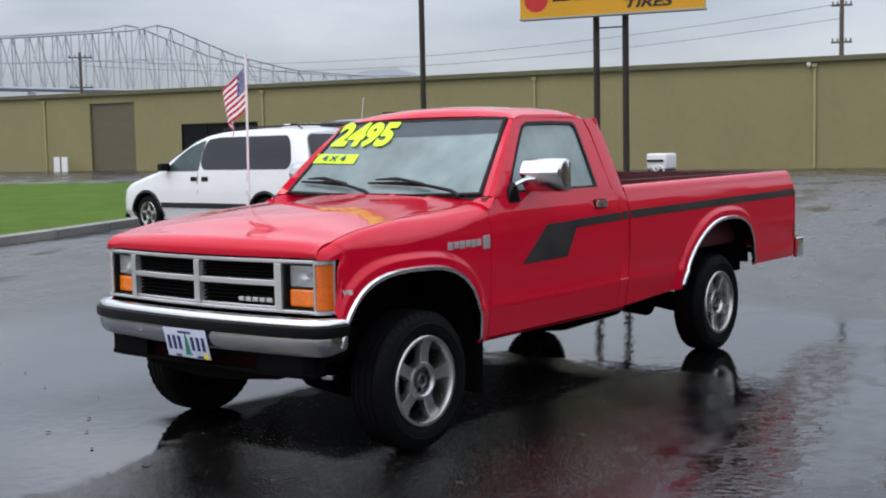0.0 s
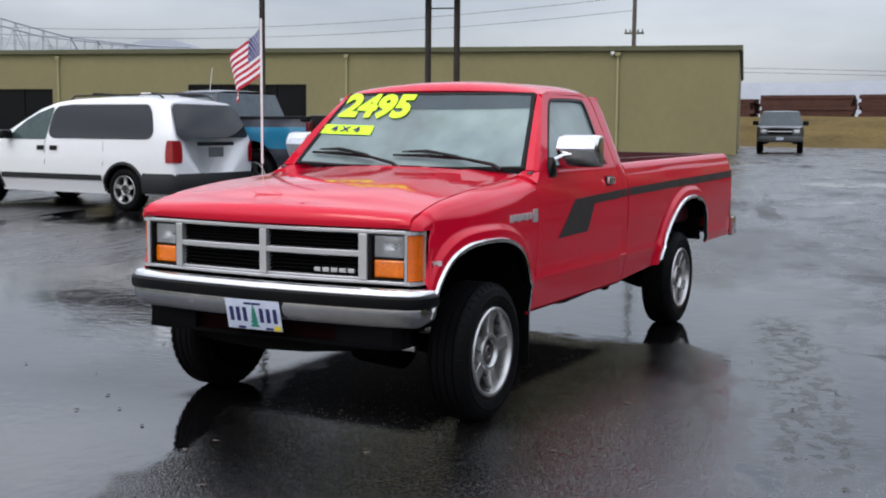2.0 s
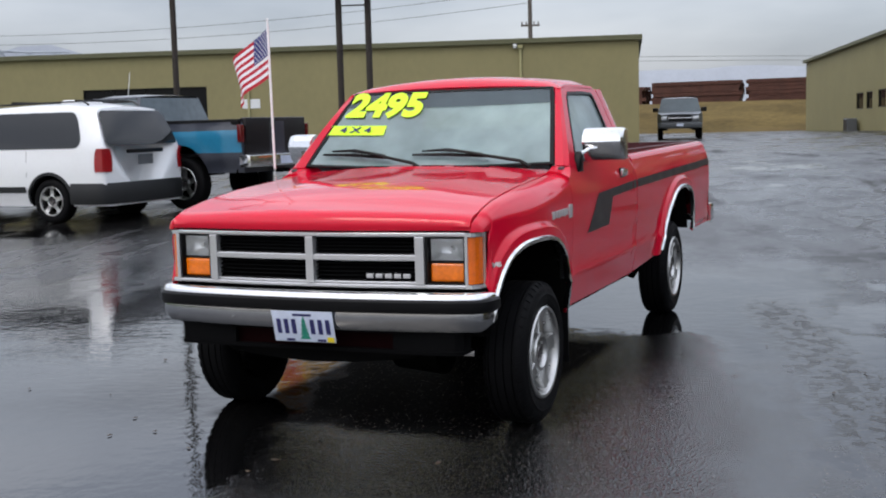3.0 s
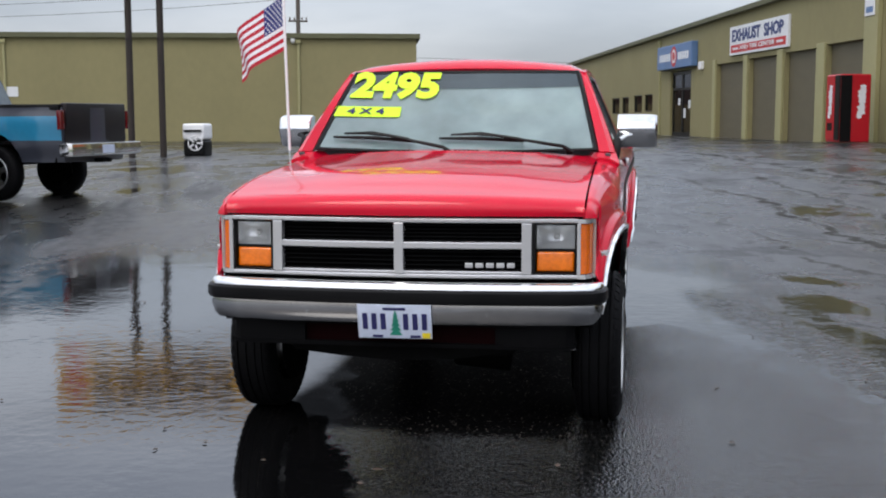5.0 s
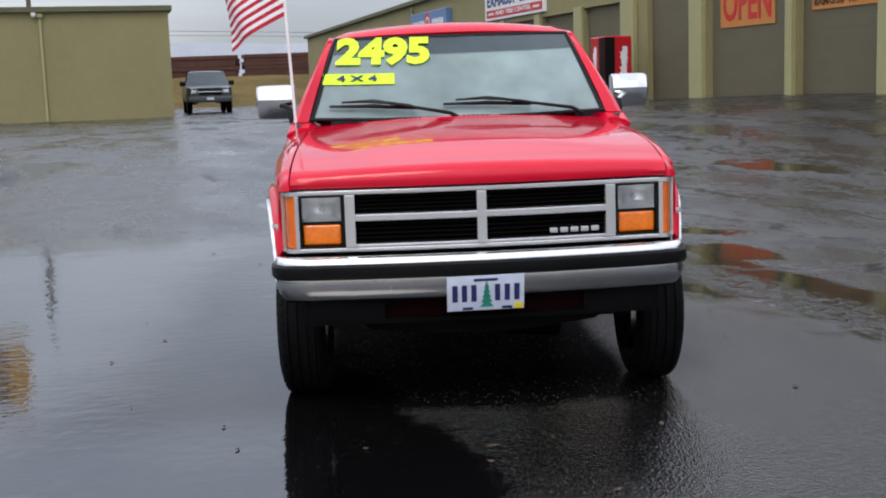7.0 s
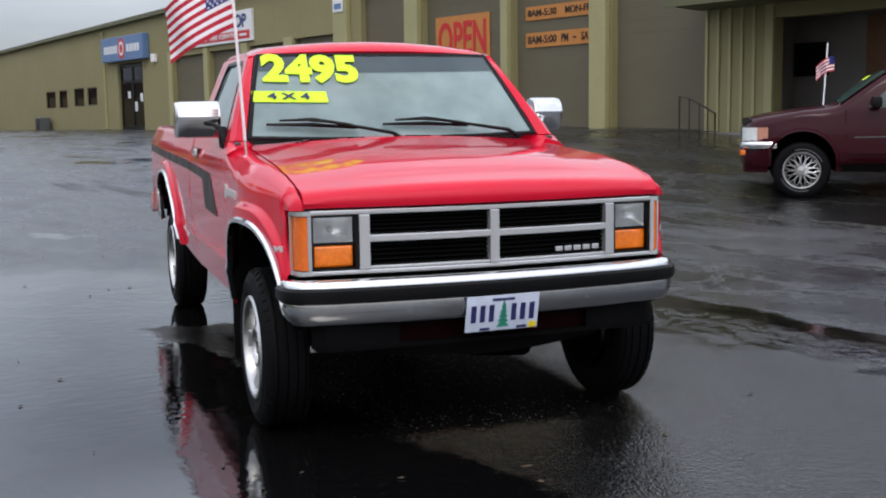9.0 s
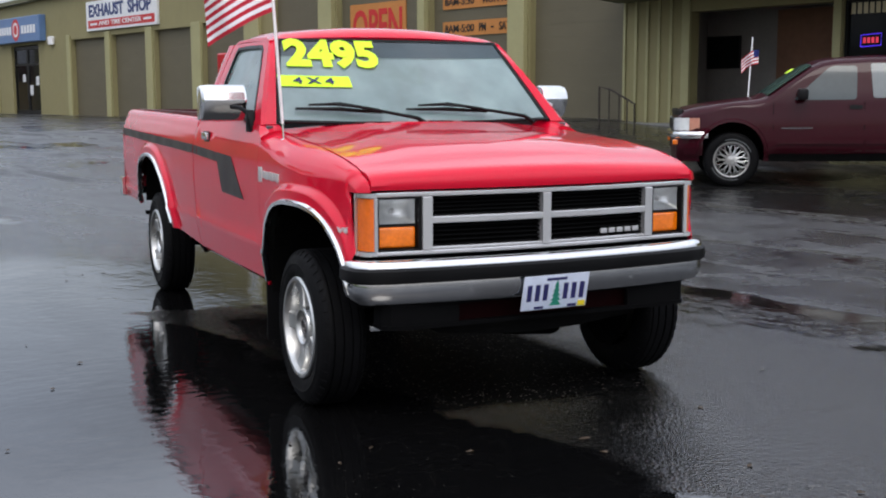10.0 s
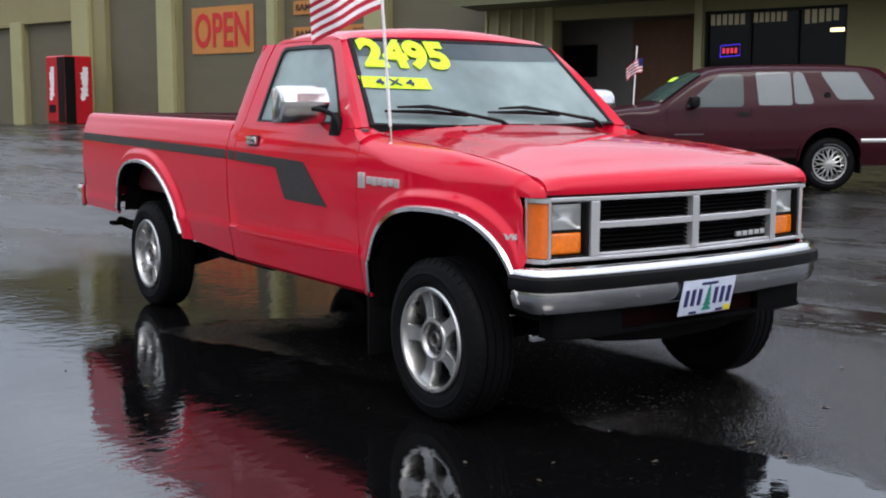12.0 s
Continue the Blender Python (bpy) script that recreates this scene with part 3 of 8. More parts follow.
# building A: along the street behind the truck
a_holes = [(-42.05, -39.05, 0.45, 4.29), (-36.05, -31.35, 1.12, 3.05), (-24.35, -18.6, 1.12, 3.26)]
bm = bmesh.new()
holed_wall(bm, on_a, -110, 0, 0.1, lambda s: 4.62 - 0.002 * s, a_holes)
wall_street = tagged(link("wall_street", bm, OLIVE, smooth=False, weld=1e-4), "long olive-tan painted block wall of a workshop", "wall", kind="structure")
bm = bmesh.new()
for s0, s1, o0, o1 in ((-0.25, 0, -30, -0.25), (-110, -109.75, -30, -0.25), (-110, 0, -30.25, -30)):
    abox(bm, on_a, s0, s1, o0, o1, 0.1, 4.6)
tagged(link("wall_street_back", bm, OLIVE, smooth=False), "olive-tan painted end and back walls", "wall", kind="structure")
bm = bmesh.new()
vs = [bm.verts.new(on_a(s, o, z)) for s, o, z in ((0.15, 0.18, 4.60), (0.15, 0.18, 4.80), (0.15, -30, 4.85), (0.15, -30, 4.62), (-110, 0.18, 4.83), (-110, 0.18, 5.03), (-110, -30, 5.08), (-110, -30, 4.85))]
for f in ((0, 1, 2, 3), (4, 7, 6, 5), (0, 4, 5, 1), (1, 5, 6, 2), (3, 2, 6, 7), (0, 3, 7, 4)):
    bm.faces.new([vs[i] for i in f])
tagged(link("roof_street", bm, EAVE, smooth=False), "flat roof with a dark olive metal eave", "roof", kind="structure")
tagged(roller_door(on_a, -42.05, -39.05, 0.5, 4.29, -0.12, DOORPAINT, "tall taupe roller door in the olive wall", 14), group="roller doors")


def band_window(on, s0, s1, z0, z1, panes, name, label):
    w = thing(name, label, "window", kind="structure")
    bm = bmesh.new()
    f = 0.05
    for a, b, c, d in ((s0, s1, z0, z0 + f), (s0, s1, z1 - f, z1), (s0, s0 + f, z0 + f, z1 - f), (s1 - f, s1, z0 + f, z1 - f)):
        abox(bm, on, a, b, -0.14, -0.04, c, d)
    for i in range(1, panes):
        s = s0 + (s1 - s0) * i / panes
        abox(bm, on, s - 0.02, s + 0.02, -0.13, -0.05, z0 + f, z1 - f)
    part("window_frame", bm, BLACK, w, smooth=False)
    for i in range(panes):
        bm = bmesh.new()
        a, b = s0 + (s1 - s0) * i / panes, s0 + (s1 - s0) * (i + 1) / panes
        abox(bm, on, a + 0.03, b - 0.03, -0.11, -0.09, z0 + f, z1 - f)
        part("pane", bm, DARKGLASS, w, smooth=False)
    return w


band_window(on_a, -36.05, -31.35, 1.12, 3.05, 3, "window_1", "wide dark shop window in the olive wall")
band_window(on_a, -24.35, -18.6, 1.12, 3.26, 4, "window_2", "wide dark shop window in the olive wall")


def downpipe(on, s, z0, z1, group):
    d = thing("downpipe", "olive painted rain downpipe on the wall", "downpipe", group=group)
    bm = bmesh.new()
    abox(bm, on, s - 0.05, s + 0.05, 0.0, 0.08, z0, z1, 0.015)
    part("pipe", bm, OLIVE_TRIM, d, smooth=False)
    bm = bmesh.new()
    abox(bm, on, s - 0.11, s + 0.11, 0.0, 0.14, z1, z1 + 0.16, 0.02)
    part("hopper", bm, OLIVE_TRIM, d, smooth=False)
    return d


for s in (-45.2, -31.0, -16.7, -4.85, -62, -78):
    downpipe(on_a, s, ground_z(*on_a(s).xy), 4.40, "wall downpipes")
lampA = thing("wall_lamp", "small white wall lamp under the eave", "wall lamp")
bm = bmesh.new()
abox(bm, on_a, -5.16, -4.98, 0.0, 0.16, 4.47, 4.62, 0.03)
part("housing", bm, WHITEPLASTIC, lampA, smooth=False)
bm = bmesh.new()
abox(bm, on_a, -5.14, -5.0, 0.04, 0.18, 4.40, 4.47, 0.02)
part("shade", bm, ROOFMETAL, lampA, smooth=False)

# building B: the repair shop with its bays, on the other side
BT = [(-24.0, 4.0), (-8.40, 4.0), (-8.35, 5.38), (10.0, 5.28), (37.0, 4.88), (52.2, 4.64)]
b_top = lambda s: lerp_table(BT, s)
bays = [(16.4, 19.45), (13.1, 15.8), (9.8, 12.4), (6.35, 9.05), (2.4, 4.85), (-1.85, 1.65), (-5.0, -2.2), (-8.3, -5.65)]
b_zs = [(0.45, 3.42), (0.45, 3.46), (0.45, 3.48), (0.45, 3.54), (0.5, 4.6), (0.55, 4.4), (0.6, 4.4), (0.65, 4.4)]
b_holes = [(a, b, *z) for (a, b), z in zip(bays, b_zs)]
b_wins = [(35.6, 37.3, 1.56, 2.40), (33.6, 35.0, 1.56, 2.42), (30.9, 32.5, 1.62, 2.47), (28.95, 30.4, 1.65, 2.47)]
b_holes += b_wins + [(22.85, 25.95, 0.5, 3.38)]
b_holes += [(-8.40, -8.35, 0.1, 0.1), (-12.95, -9.95, 0.5, 2.84), (-15.62, -13.12, 1.2, 2.86)]
bm = bmesh.new()
holed_wall(bm, on_b, -24, 52.2, 0.1, b_top, b_holes)
tagged(link("wall_shop", bm, OLIVE, smooth=False, weld=1e-4), "olive painted front wall of the repair shop with bays", "wall", kind="structure")
bm = bmesh.new()
abox(bm, on_b, 51.95, 52.2, -22, -0.25, 0.1, 4.62)
abox(bm, on_b, -24, -23.75, -22, -0.25, 0.1, 3.95)
abox(bm, on_b, -24, 52.2, -22.25, -22, 0.1, 4.0)
tagged(link("wall_shop_back", bm, OLIVE, smooth=False), "olive painted end and back walls of the shop", "wall", kind="structure")
bm = bmesh.new()
rows = []
for s in (-24, -8.40, -8.35, 10, 37, 52.35):
    z = b_top(s)
    rows.append([on_b(s, 0.22, z - 0.02), on_b(s, 0.22, z + 0.15), on_b(s, -22.3, z + 0.2), on_b(s, -22.3, z + 0.0)])
g = sheet(bm, rows, True)
bm.faces.new(g[0][::-1]), bm.faces.new(g[-1])
tagged(link("roof_shop", bm, EAVE, smooth=False), "low roof with a dark olive eave", "roof", kind="structure")
for i, ((a, b), (z0, z1)) in enumerate(zip(bays, b_zs)):
    tagged(roller_door(on_b, a, b, z0, z1, -0.16, DOORPAINT, "closed taupe roller door of a repair bay", 10 if i < 4 else 14), group="roller doors")


# ---- fittings of the shop front ----
def b_text(body, s_left, z0, w, h, out, name, material, parent, bold=0.02, label=""):
    bm = text_mesh(body, w, h, 0, bold, 0.012)
    place(bm, lambda c: on_b(s_left - c.x, out + c.z, z0 + c.y))
    return part(name, bm, material, parent, label, smooth=False)


def slab(on, s0, s1, o0, o1, z0, z1, name, material, parent, label="", bev=0.0):
    bm = bmesh.new()
    abox(bm, on, min(s0, s1), max(s0, s1), o0, o1, z0, z1, bev)
    return part(name, bm, material, parent, label, smooth=False)


for i, (a, b, top) in enumerate(((5.45, 6.28, 5.2), (1.72, 2.36, 5.2), (-2.16, -1.90, 4.6), (-5.58, -5.06, 5.2), (9.10, 9.72, 3.6), (12.5, 13.0, 3.6), (15.9, 16.3, 3.6), (19.5, 19.85, 3.6))):
    bm = bmesh.new()
    abox(bm, on_b, a, b, 0.003, 0.14 if i < 4 else 0.06, 0.3, top, 0.01)
    tagged(link("pilaster", bm, OLIVE_TRIM, smooth=False), "olive painted pilaster between the bays", "pilaster", group="bay pilasters", kind="structure")
for i, (a, b, c, d) in enumerate(b_wins):
    band_window(on_b, a, b, c, d, 1, f"window_{3 + i}", "small office window in the olive wall")
downpipe(on_b, -5.2, 0.7, 5.0, "wall downpipes")
downpipe(on_b, 27.6, 0.6, 4.7, "wall downpipes")

door = thing("shop_door", "black framed double glass shop door under the blue sign", "door", kind="structure")
for k in range(2):
    a = 22.9 + k * 1.5
    bm = bmesh.new()
    for p in ((a, a + 1.48, 0.55, 0.72), (a, a + 1.48, 3.2, 3.34), (a, a + 0.10, 0.72, 3.2), (a + 1.38, a + 1.48, 0.72, 3.2), (a + 0.1, a + 1.38, 2.55, 2.63)):
        abox(bm, on_b, p[0], p[1], -0.16, -0.09, p[2], p[3])
    leaf = part("door_frame", bm, BLACK, door, smooth=False)
    slab(on_b, a + 0.1, a + 1.38, -0.135, -0.12, 0.72, 3.2, "pane", DARKGLASS, leaf)
for k, (s, z, h) in enumerate(((24.9, 1.9, 0.3), (24.1, 1.35, 0.4), (23.4, 1.75, 0.35))):
    slab(on_b, s - 0.16, s + 0.16, -0.118, -0.112, z, z + h, "door_notice", SIGNWHITE, door, "white paper notice")

sign = thing("shop_sign", "white board reading EXHAUST SHOP above a red band", "sign")
slab(on_b, 17.72, 11.95, 0.003, 0.10, 3.65, 4.70, "board", SIGNWHITE, sign, bev=0.01)
slab(on_b, 17.55, 12.12, 0.10, 0.106, 3.74, 4.02, "red_band", SIGNRED, sign, "red lower band")
b_text("EXHAUST", 17.45, 4.13, 2.95, 0.45, 0.10, "lettering", SIGNNAVY, sign, 0.035, "navy lettering EXHAUST")
b_text("SHOP", 14.15, 4.13, 1.80, 0.45, 0.10, "lettering", SIGNNAVY, sign, 0.035, "navy lettering SHOP")
b_text("AND TIRE CENTER", 16.6, 3.81, 3.5, 0.16, 0.108, "band_lettering", SIGNWHITE, sign, 0.02, "white lettering AND TIRE CENTER")
for s in (17.35, 12.95):
    slab(on_b, s, s - 0.6, 0.106, 0.110, 3.84, 3.92, "band_bar", SIGNWHITE, sign)
blue = thing("blue_sign", "pale blue lightbox sign with white bars and a red disc", "sign")
slab(on_b, 27.2, 21.95, 0.003, 0.28, 3.48, 4.50, "lightbox", SIGNBLUE, blue, bev=0.02)
for k in range(6):
    s = 26.8 - k * 0.30
    slab(on_b, s, s - 0.22, 0.281, 0.287, 3.82, 4.14, "sign_bar", SIGNWHITE, blue)
for k in range(5):
    s = 23.9 - k * 0.32
    slab(on_b, s, s - 0.24, 0.281, 0.287, 3.82, 4.14, "sign_bar", SIGNWHITE, blue)
for r, m, o in ((0.44, SIGNRED, 0.283), (0.30, SIGNWHITE, 0.286), (0.20, SIGNRED, 0.289)):
    bm = bmesh.new()
    c = on_b(24.55, o, 3.99)
    bm.faces.new([bm.verts.new(on_b(24.55 + r * math.cos(a), o, 3.99 + r * math.sin(a))) for a in (2 * math.pi * q / 32 for q in range(32))])
    part("sign_disc", bm, m, blue, smooth=False)
small = thing("small_sign", "small white notice board high on the pilaster", "sign")
slab(on_b, 6.20, 5.62, 0.145, 0.17, 4.12, 4.66, "board", SIGNWHITE, small)
slab(on_b, 6.12, 5.70, 0.171, 0.174, 4.20, 4.36, "print_bar", SIGNBLUE, small)
cab = thing("wall_box", "small white electrical box on the wall", "electrical box")
slab(on_b, 21.5, 21.1, 0.003, 0.14, 3.30, 3.62, "box", WHITEPLASTIC, cab, bev=0.02)
ac = thing("air_conditioner", "dark grey condenser unit standing by the wall", "air conditioner")
slab(on_b, 37.2, 36.2, 0.15, 0.65, ground_z(*on_b(36.7, 0.4).xy) - 0.02, 1.10, "casing", GREYPLASTIC, ac, bev=0.03)
bm = bmesh.new()
for k in range(9):
    abox(bm, on_b, 36.28, 37.12, 0.651, 0.665, 0.50 + k * 0.06, 0.53 + k * 0.06)
part("grille", bm, BLACK, ac, smooth=False)
opn = thing("open_sign", "orange board with red painted letters reading OPEN", "sign")
slab(on_b, 1.23, -1.12, -0.155, -0.13, 2.48, 3.62, "board", SIGNORANGE, opn)
b_text("OPEN", 1.10, 2.62, 2.08, 0.86, -0.130, "lettering", SIGNRED, opn, 0.02, "red painted lettering OPEN")
for txt, z0, z1 in (("8AM-5:30  MON-FRI", 3.29, 3.60), ("8AM-5:00 PM - SAT", 2.67, 3.00)):
    hs = thing("hours_sign", "orange board with dark painted opening hours", "sign", group="opening hours boards")
    slab(on_b, -2.55, -4.93, -0.155, -0.13, z0, z1, "board", SIGNORANGE, hs)
    at, unit = -2.63, 2.22 / (len(txt) - 0.5)
    for word in txt.split(" "):
        if word:
            b_text(word, at, z0 + 0.08 + (0.06 if word == "-" else 0.0), unit * (len(word) - 0.3), (z1 - z0 - 0.15) * (0.2 if word == "-" else 1.0), -0.130, "lettering", STEEL_DARK, hs, 0.015, "dark painted " + word)
        at -= unit * (len(word) + 1)

# red drinks machine
vend = thing("vending_machine", "red drinks vending machine with white swashes and black strip", "vending machine")
vz = ground_z(*on_b(4.9, 1.2).xy) - 0.01
slab(on_b, 5.29, 4.42, 0.72, 1.55, vz + 0.04, vz + 1.83, "cabinet", VENDRED, vend, bev=0.03)
slab(on_b, 5.26, 4.75, 1.55, 1.575, vz + 0.12, vz + 1.80, "front_panel", VENDRED, vend, bev=0.01)
slab(on_b, 4.74, 4.44, 1.55, 1.57, vz + 0.10, vz + 1.80, "selection_strip", BLACK, vend, "black selection strip")
slab(on_b, 4.42, 4.40, 1.25, 1.55, vz + 0.06, vz + 1.80, "side_strip", BLACK, vend)
slab(on_b, 5.15, 4.85, 1.575, 1.582, vz + 0.35, vz + 0.55, "delivery_flap", BLACK, vend)


def swash(to3, name):
    for z0, z1, w0, c0 in ((0.66, 0.80, 0.16, -0.05), (0.76, 1.02, 0.24, 0.0), (0.98, 1.10, 0.17, 0.02), (1.06, 1.24, 0.23, 0.02), (1.20, 1.42, 0.26, 0.01), (1.38, 1.56, 0.19, 0.04)):
        pts = [(c0 - w0 / 2, z0 + 0.05), (c0 - w0 * 0.1, z0), (c0 + w0 / 2, z0 + 0.03), (c0 + w0 * 0.35, (z0 + z1) / 2), (c0 + w0 / 2, z1 - 0.04), (c0 + 0.02, z1), (c0 - w0 / 2, z1 - 0.03), (c0 - w0 * 0.3, (z0 + z1) / 2)]
        bm = bmesh.new()
        prism(bm, pts, to3, 0.0, 0.006)
        part(name, bm, SIGNWHITE, vend, "white swash mark", smooth=False)


swash(lambda u, v, d: on_b(5.0 - u, 1.576 + d, vz + v), "front_swash")
swash(lambda u, v, d: on_b(4.42 - d, 0.98 - u, vz + v), "side_swash")

# annex: canopy, siding, garage, shop window
bm = bmesh.new()
prism(bm, [(-8.15, 0.003), (-24, 0.003), (-24, 1.56), (-8.78, 1.56)], lambda u, v, d: on_b(u, v, d), 3.09, 3.80)
abox(bm, on_b, -24, -8.75, 1.56, 1.60, 3.05, 3.83)
tagged(link("canopy", bm, EAVE, smooth=False), "olive overhanging canopy fascia above the annex", "canopy", kind="structure")
fas = thing("fascia_sign", "white sign board with blue shapes on the canopy fascia", "sign")
slab(on_b, -11.78, -15.21, 1.602, 1.64, 3.085, 3.66, "board", SIGNWHITE, fas)
for k in range(6):
    slab(on_b, -12.55 - k * 0.42, -12.83 - k * 0.42, 1.64, 1.646, 3.25, 3.56, "sign_bar", SIGNCOBALT, fas)
for k in range(3):
    bm = bmesh.new()
    tube(bm, [on_b(-11.86 - 0.04 * k - 0.16 * q, 1.642, 3.19 + 0.05 * k + 0.10 * q - 0.012 * q * q) for q in range(4)], [0.008, 0.018, 0.016, 0.006], 6)
    part("sign_swoosh", bm, SIGNCOBALT, fas, "blue swoosh")
bm = bmesh.new()
for k in range(6):
    s = -8.35 - k * 0.29
    abox(bm, on_b, s - 0.03, s + 0.03, 0.003, 0.035, 0.78, 3.18)
tagged(link("siding_battens", bm, OLIVE_TRIM, smooth=False), "vertical olive siding battens", "siding", kind="structure")
bm = bmesh.new()
abox(bm, on_b, -13.10, -12.95, 0.003, 0.05, 0.5, 3.18)
abox(bm, on_b, -9.97, -9.80, 0.003, 0.06, 0.5, 3.18)
tagged(link("door_posts", bm, OLIVE_TRIM, smooth=False), "olive posts beside the garage opening", "post", kind="structure")
bm = bmesh.new()
abox(bm, on_b, -10.0, -8.3, 0.003, 0.30, 0.3, 0.77)
abox(bm, on_b, -9.9, -5.7, 0.75, 1.0, 0.2, 0.66)
tagged(link("ledge", bm, CONCRETE, smooth=False), "low dark wet concrete ledge", "ledge", kind="structure")
bm = bmesh.new()
for p in ((-13.0, -9.0, -1.85, -1.75, 0.4, 3.0), (-13.1, -13.0, -1.8, -0.25, 0.4, 3.0), (-9.0, -8.9, -1.8, -0.25, 0.4, 3.0), (-13.1, -8.9, -1.85, -0.25, 2.95, 3.05), (-13.1, -8.9, -1.85, -0.25, 0.4, 0.5)):
    abox(bm, on_b, *p)
tagged(link("garage_recess", bm, mat("dark_grey_recess_paint", (0.20, 0.185, 0.17), 0.7, var=0.12, scale=2), smooth=False), "dark grey recess behind the garage opening", "wall", kind="structure")
tagged(roller_door(on_b, -12.95, -10.7, 0.5, 2.9, -1.66, BROWNDOOR, "dark brown inner garage door", 8))
tv = thing("wall_screen", "black wall-mounted screen in the garage recess", "screen")
slab(on_b, -9.05, -9.85, -1.72, -1.66, 1.82, 2.46, "casing", BLACK, tv, bev=0.01)
slab(on_b, -9.08, -9.82, -1.659, -1.655, 1.85, 2.43, "screen", DARKGLASS, tv)
shopw = band_window(on_b, -15.62, -13.12, 1.2, 2.86, 3, "window_7", "dark shop window with cream lettering and a neon sign")
for s0, s1, z0, z1 in ((-13.20, -13.86, 2.62, 2.80), (-13.99, -14.60, 2.64, 2.80)):
    n_ = 6
    for k in range(n_):
        w = (s0 - s1) / n_
        slab(on_b, s0 - k * w, s0 - k * w - w * 0.7, -0.088, -0.085, z0, z1, "letter_bar", CREAM, shopw)
for k in range(5):
    s = -14.88 - k * 0.12
    slab(on_b, s, s - 0.085, -0.088, -0.085, 2.58 + 0.01 * k, 2.84, "letter_bar", CREAM, shopw)
neon = thing("neon_sign", "small red neon sign in a blue neon frame", "neon sign")
bm = bmesh.new()
c = [(-13.40, 2.08), (-13.40, 2.27), (-13.76, 2.29), (-13.76, 2.10), (-13.40, 2.08)]
tube(bm, [on_b(s, -0.075, z) for s, z in c], 0.009, 6)
part("neon_frame", bm, NEONBLUE, neon)
for k in range(4):
    slab(on_b, -13.44 - k * 0.075, -13.485 - k * 0.075, -0.08, -0.07, 2.14, 2.23, "neon_bar", NEONRED, neon)
lampb = thing("strip_light", "warm strip lamp glowing behind the shop glass", "lamp")
slab(on_b, -15.32, -15.56, -0.088, -0.084, 2.44, 2.50, "tube", BULB, lampb)
rail = thing("hand_rail", "black tubular steel hand rail on the ledge", "railing")
bm = bmesh.new()
tube(bm, [on_b(-8.70, 1.1, 0.5), on_b(-8.70, 1.1, 1.46), on_b(-9.0, 1.1, 1.40), on_b(-9.58, 1.1, 1.14), on_b(-9.58, 1.1, 0.5)], 0.02, 8)
part("top_rail", bm, STEEL_DARK, rail)
for s, z in ((-8.95, 1.40), (-9.2, 1.30), (-9.4, 1.21)):
    bm = bmesh.new()
    tube(bm, [on_b(s, 1.1, 0.5), on_b(s, 1.1, z)], 0.012, 6)
    part("baluster", bm, STEEL_DARK, rail)


LAMPGLASS = glass("ribbed_lamp_glass", (0.93, 0.94, 0.94))
# ---- the red pickup: nose towards -y, its front axle at y = 0 ----
truck = thing("pickup_truck", "red single-cab pickup with chrome bumper parked on wet asphalt", "pickup truck")
HALF = [(0.40, 0.800), (0.47, 0.815), (0.60, 0.838), (0.632, 0.846), (0.645, 0.838), (0.85, 0.852), (1.00, 0.850), (1.06, 0.845), (1.12, 0.826), (1.16, 0.806), (1.20, 0.78)]


def arch_front(y):
    u = abs((y + 0.065) / (0.445 if y < -0.065 else 0.465)) ** 2.6
    return 0.40 + 0.465 * max(0.0, 1 - u) ** (1 / 2.6)


def arch_rear(y):
    u, p = (abs((y - 3.10) / 0.585), 2.0) if y < 3.10 else (abs((y - 3.10) / 0.455), 3.2)
    return 0.40 + 0.515 * max(0.0, 1 - u ** p) ** (1 / p)


def flare(y, z):
    """How far the side swells out round the wheel arches."""
    v = max(0.0, z - 0.40)
    a = abs((y + 0.065) / (0.445 if y < -0.065 else 0.465))
    front = ((a ** 2.6 + (v / 0.465) ** 2.6) ** (1 / 2.6) - 1) * 0.46
    a, p = (abs((y - 3.10) / 0.585), 2.0) if y < 3.10 else (abs((y - 3.10) / 0.455), 3.2)
    rear = ((a ** p + (v / 0.515) ** p) ** (1 / p) - 1) * 0.51
    return 0.026 * (1 - smooth01((min(front, rear) - 0.050) / 0.030))


def body_x(y, z):
    w = lerp_table(HALF, z)
    w -= 0.078 * smooth01((0.15 - y) / 0.80) if y < 0.15 else 0.0
    w -= 0.012 * smooth01((y - 3.5) / 0.8)
    return w + flare(y, z)


HOODZ = [(-0.62, 0.965), (-0.595, 0.99), (-0.50, 1.018), (-0.30, 1.055), (-0.05, 1.088), (0.36, 1.118), (0.64, 1.145)]
SEAM = 0.728


def hood_z(x, y):
    z = lerp_table(HOODZ, y) + 0.034 * (1 - (x / SEAM) ** 2) * smooth01((y + 0.66) / 0.3)
    b = smooth01((abs(x) - 0.43) / 0.05) * smooth01((0.72 - abs(x)) / 0.05)
    return z + 0.004 * (1 - b) * smooth01((y + 0.5) / 0.2)


def columns(a, b, step, extra=()):
    k = max(2, round((b - a) / step))
    return sorted({*[round(a + (b - a) * i / k, 4) for i in range(k + 1)], *extra})


def both_sides(name, rows, material, parent, label="", thick=0.012):
    obs = []
    for sg in (1, -1):
        bm = bmesh.new()
        sheet(bm, [[(sg * x, y, z) for x, y, z in r] for r in rows])
        ob = part(name, bm, material, parent, label)
        if sum(p.normal.x * p.area for p in ob.data.polygons) * sg < 0:
            ob.data.flip_normals()
        so = ob.modifiers.new("thickness", "SOLIDIFY")
        so.thickness, so.offset = thick, -1
        obs.append(ob)
    return obs


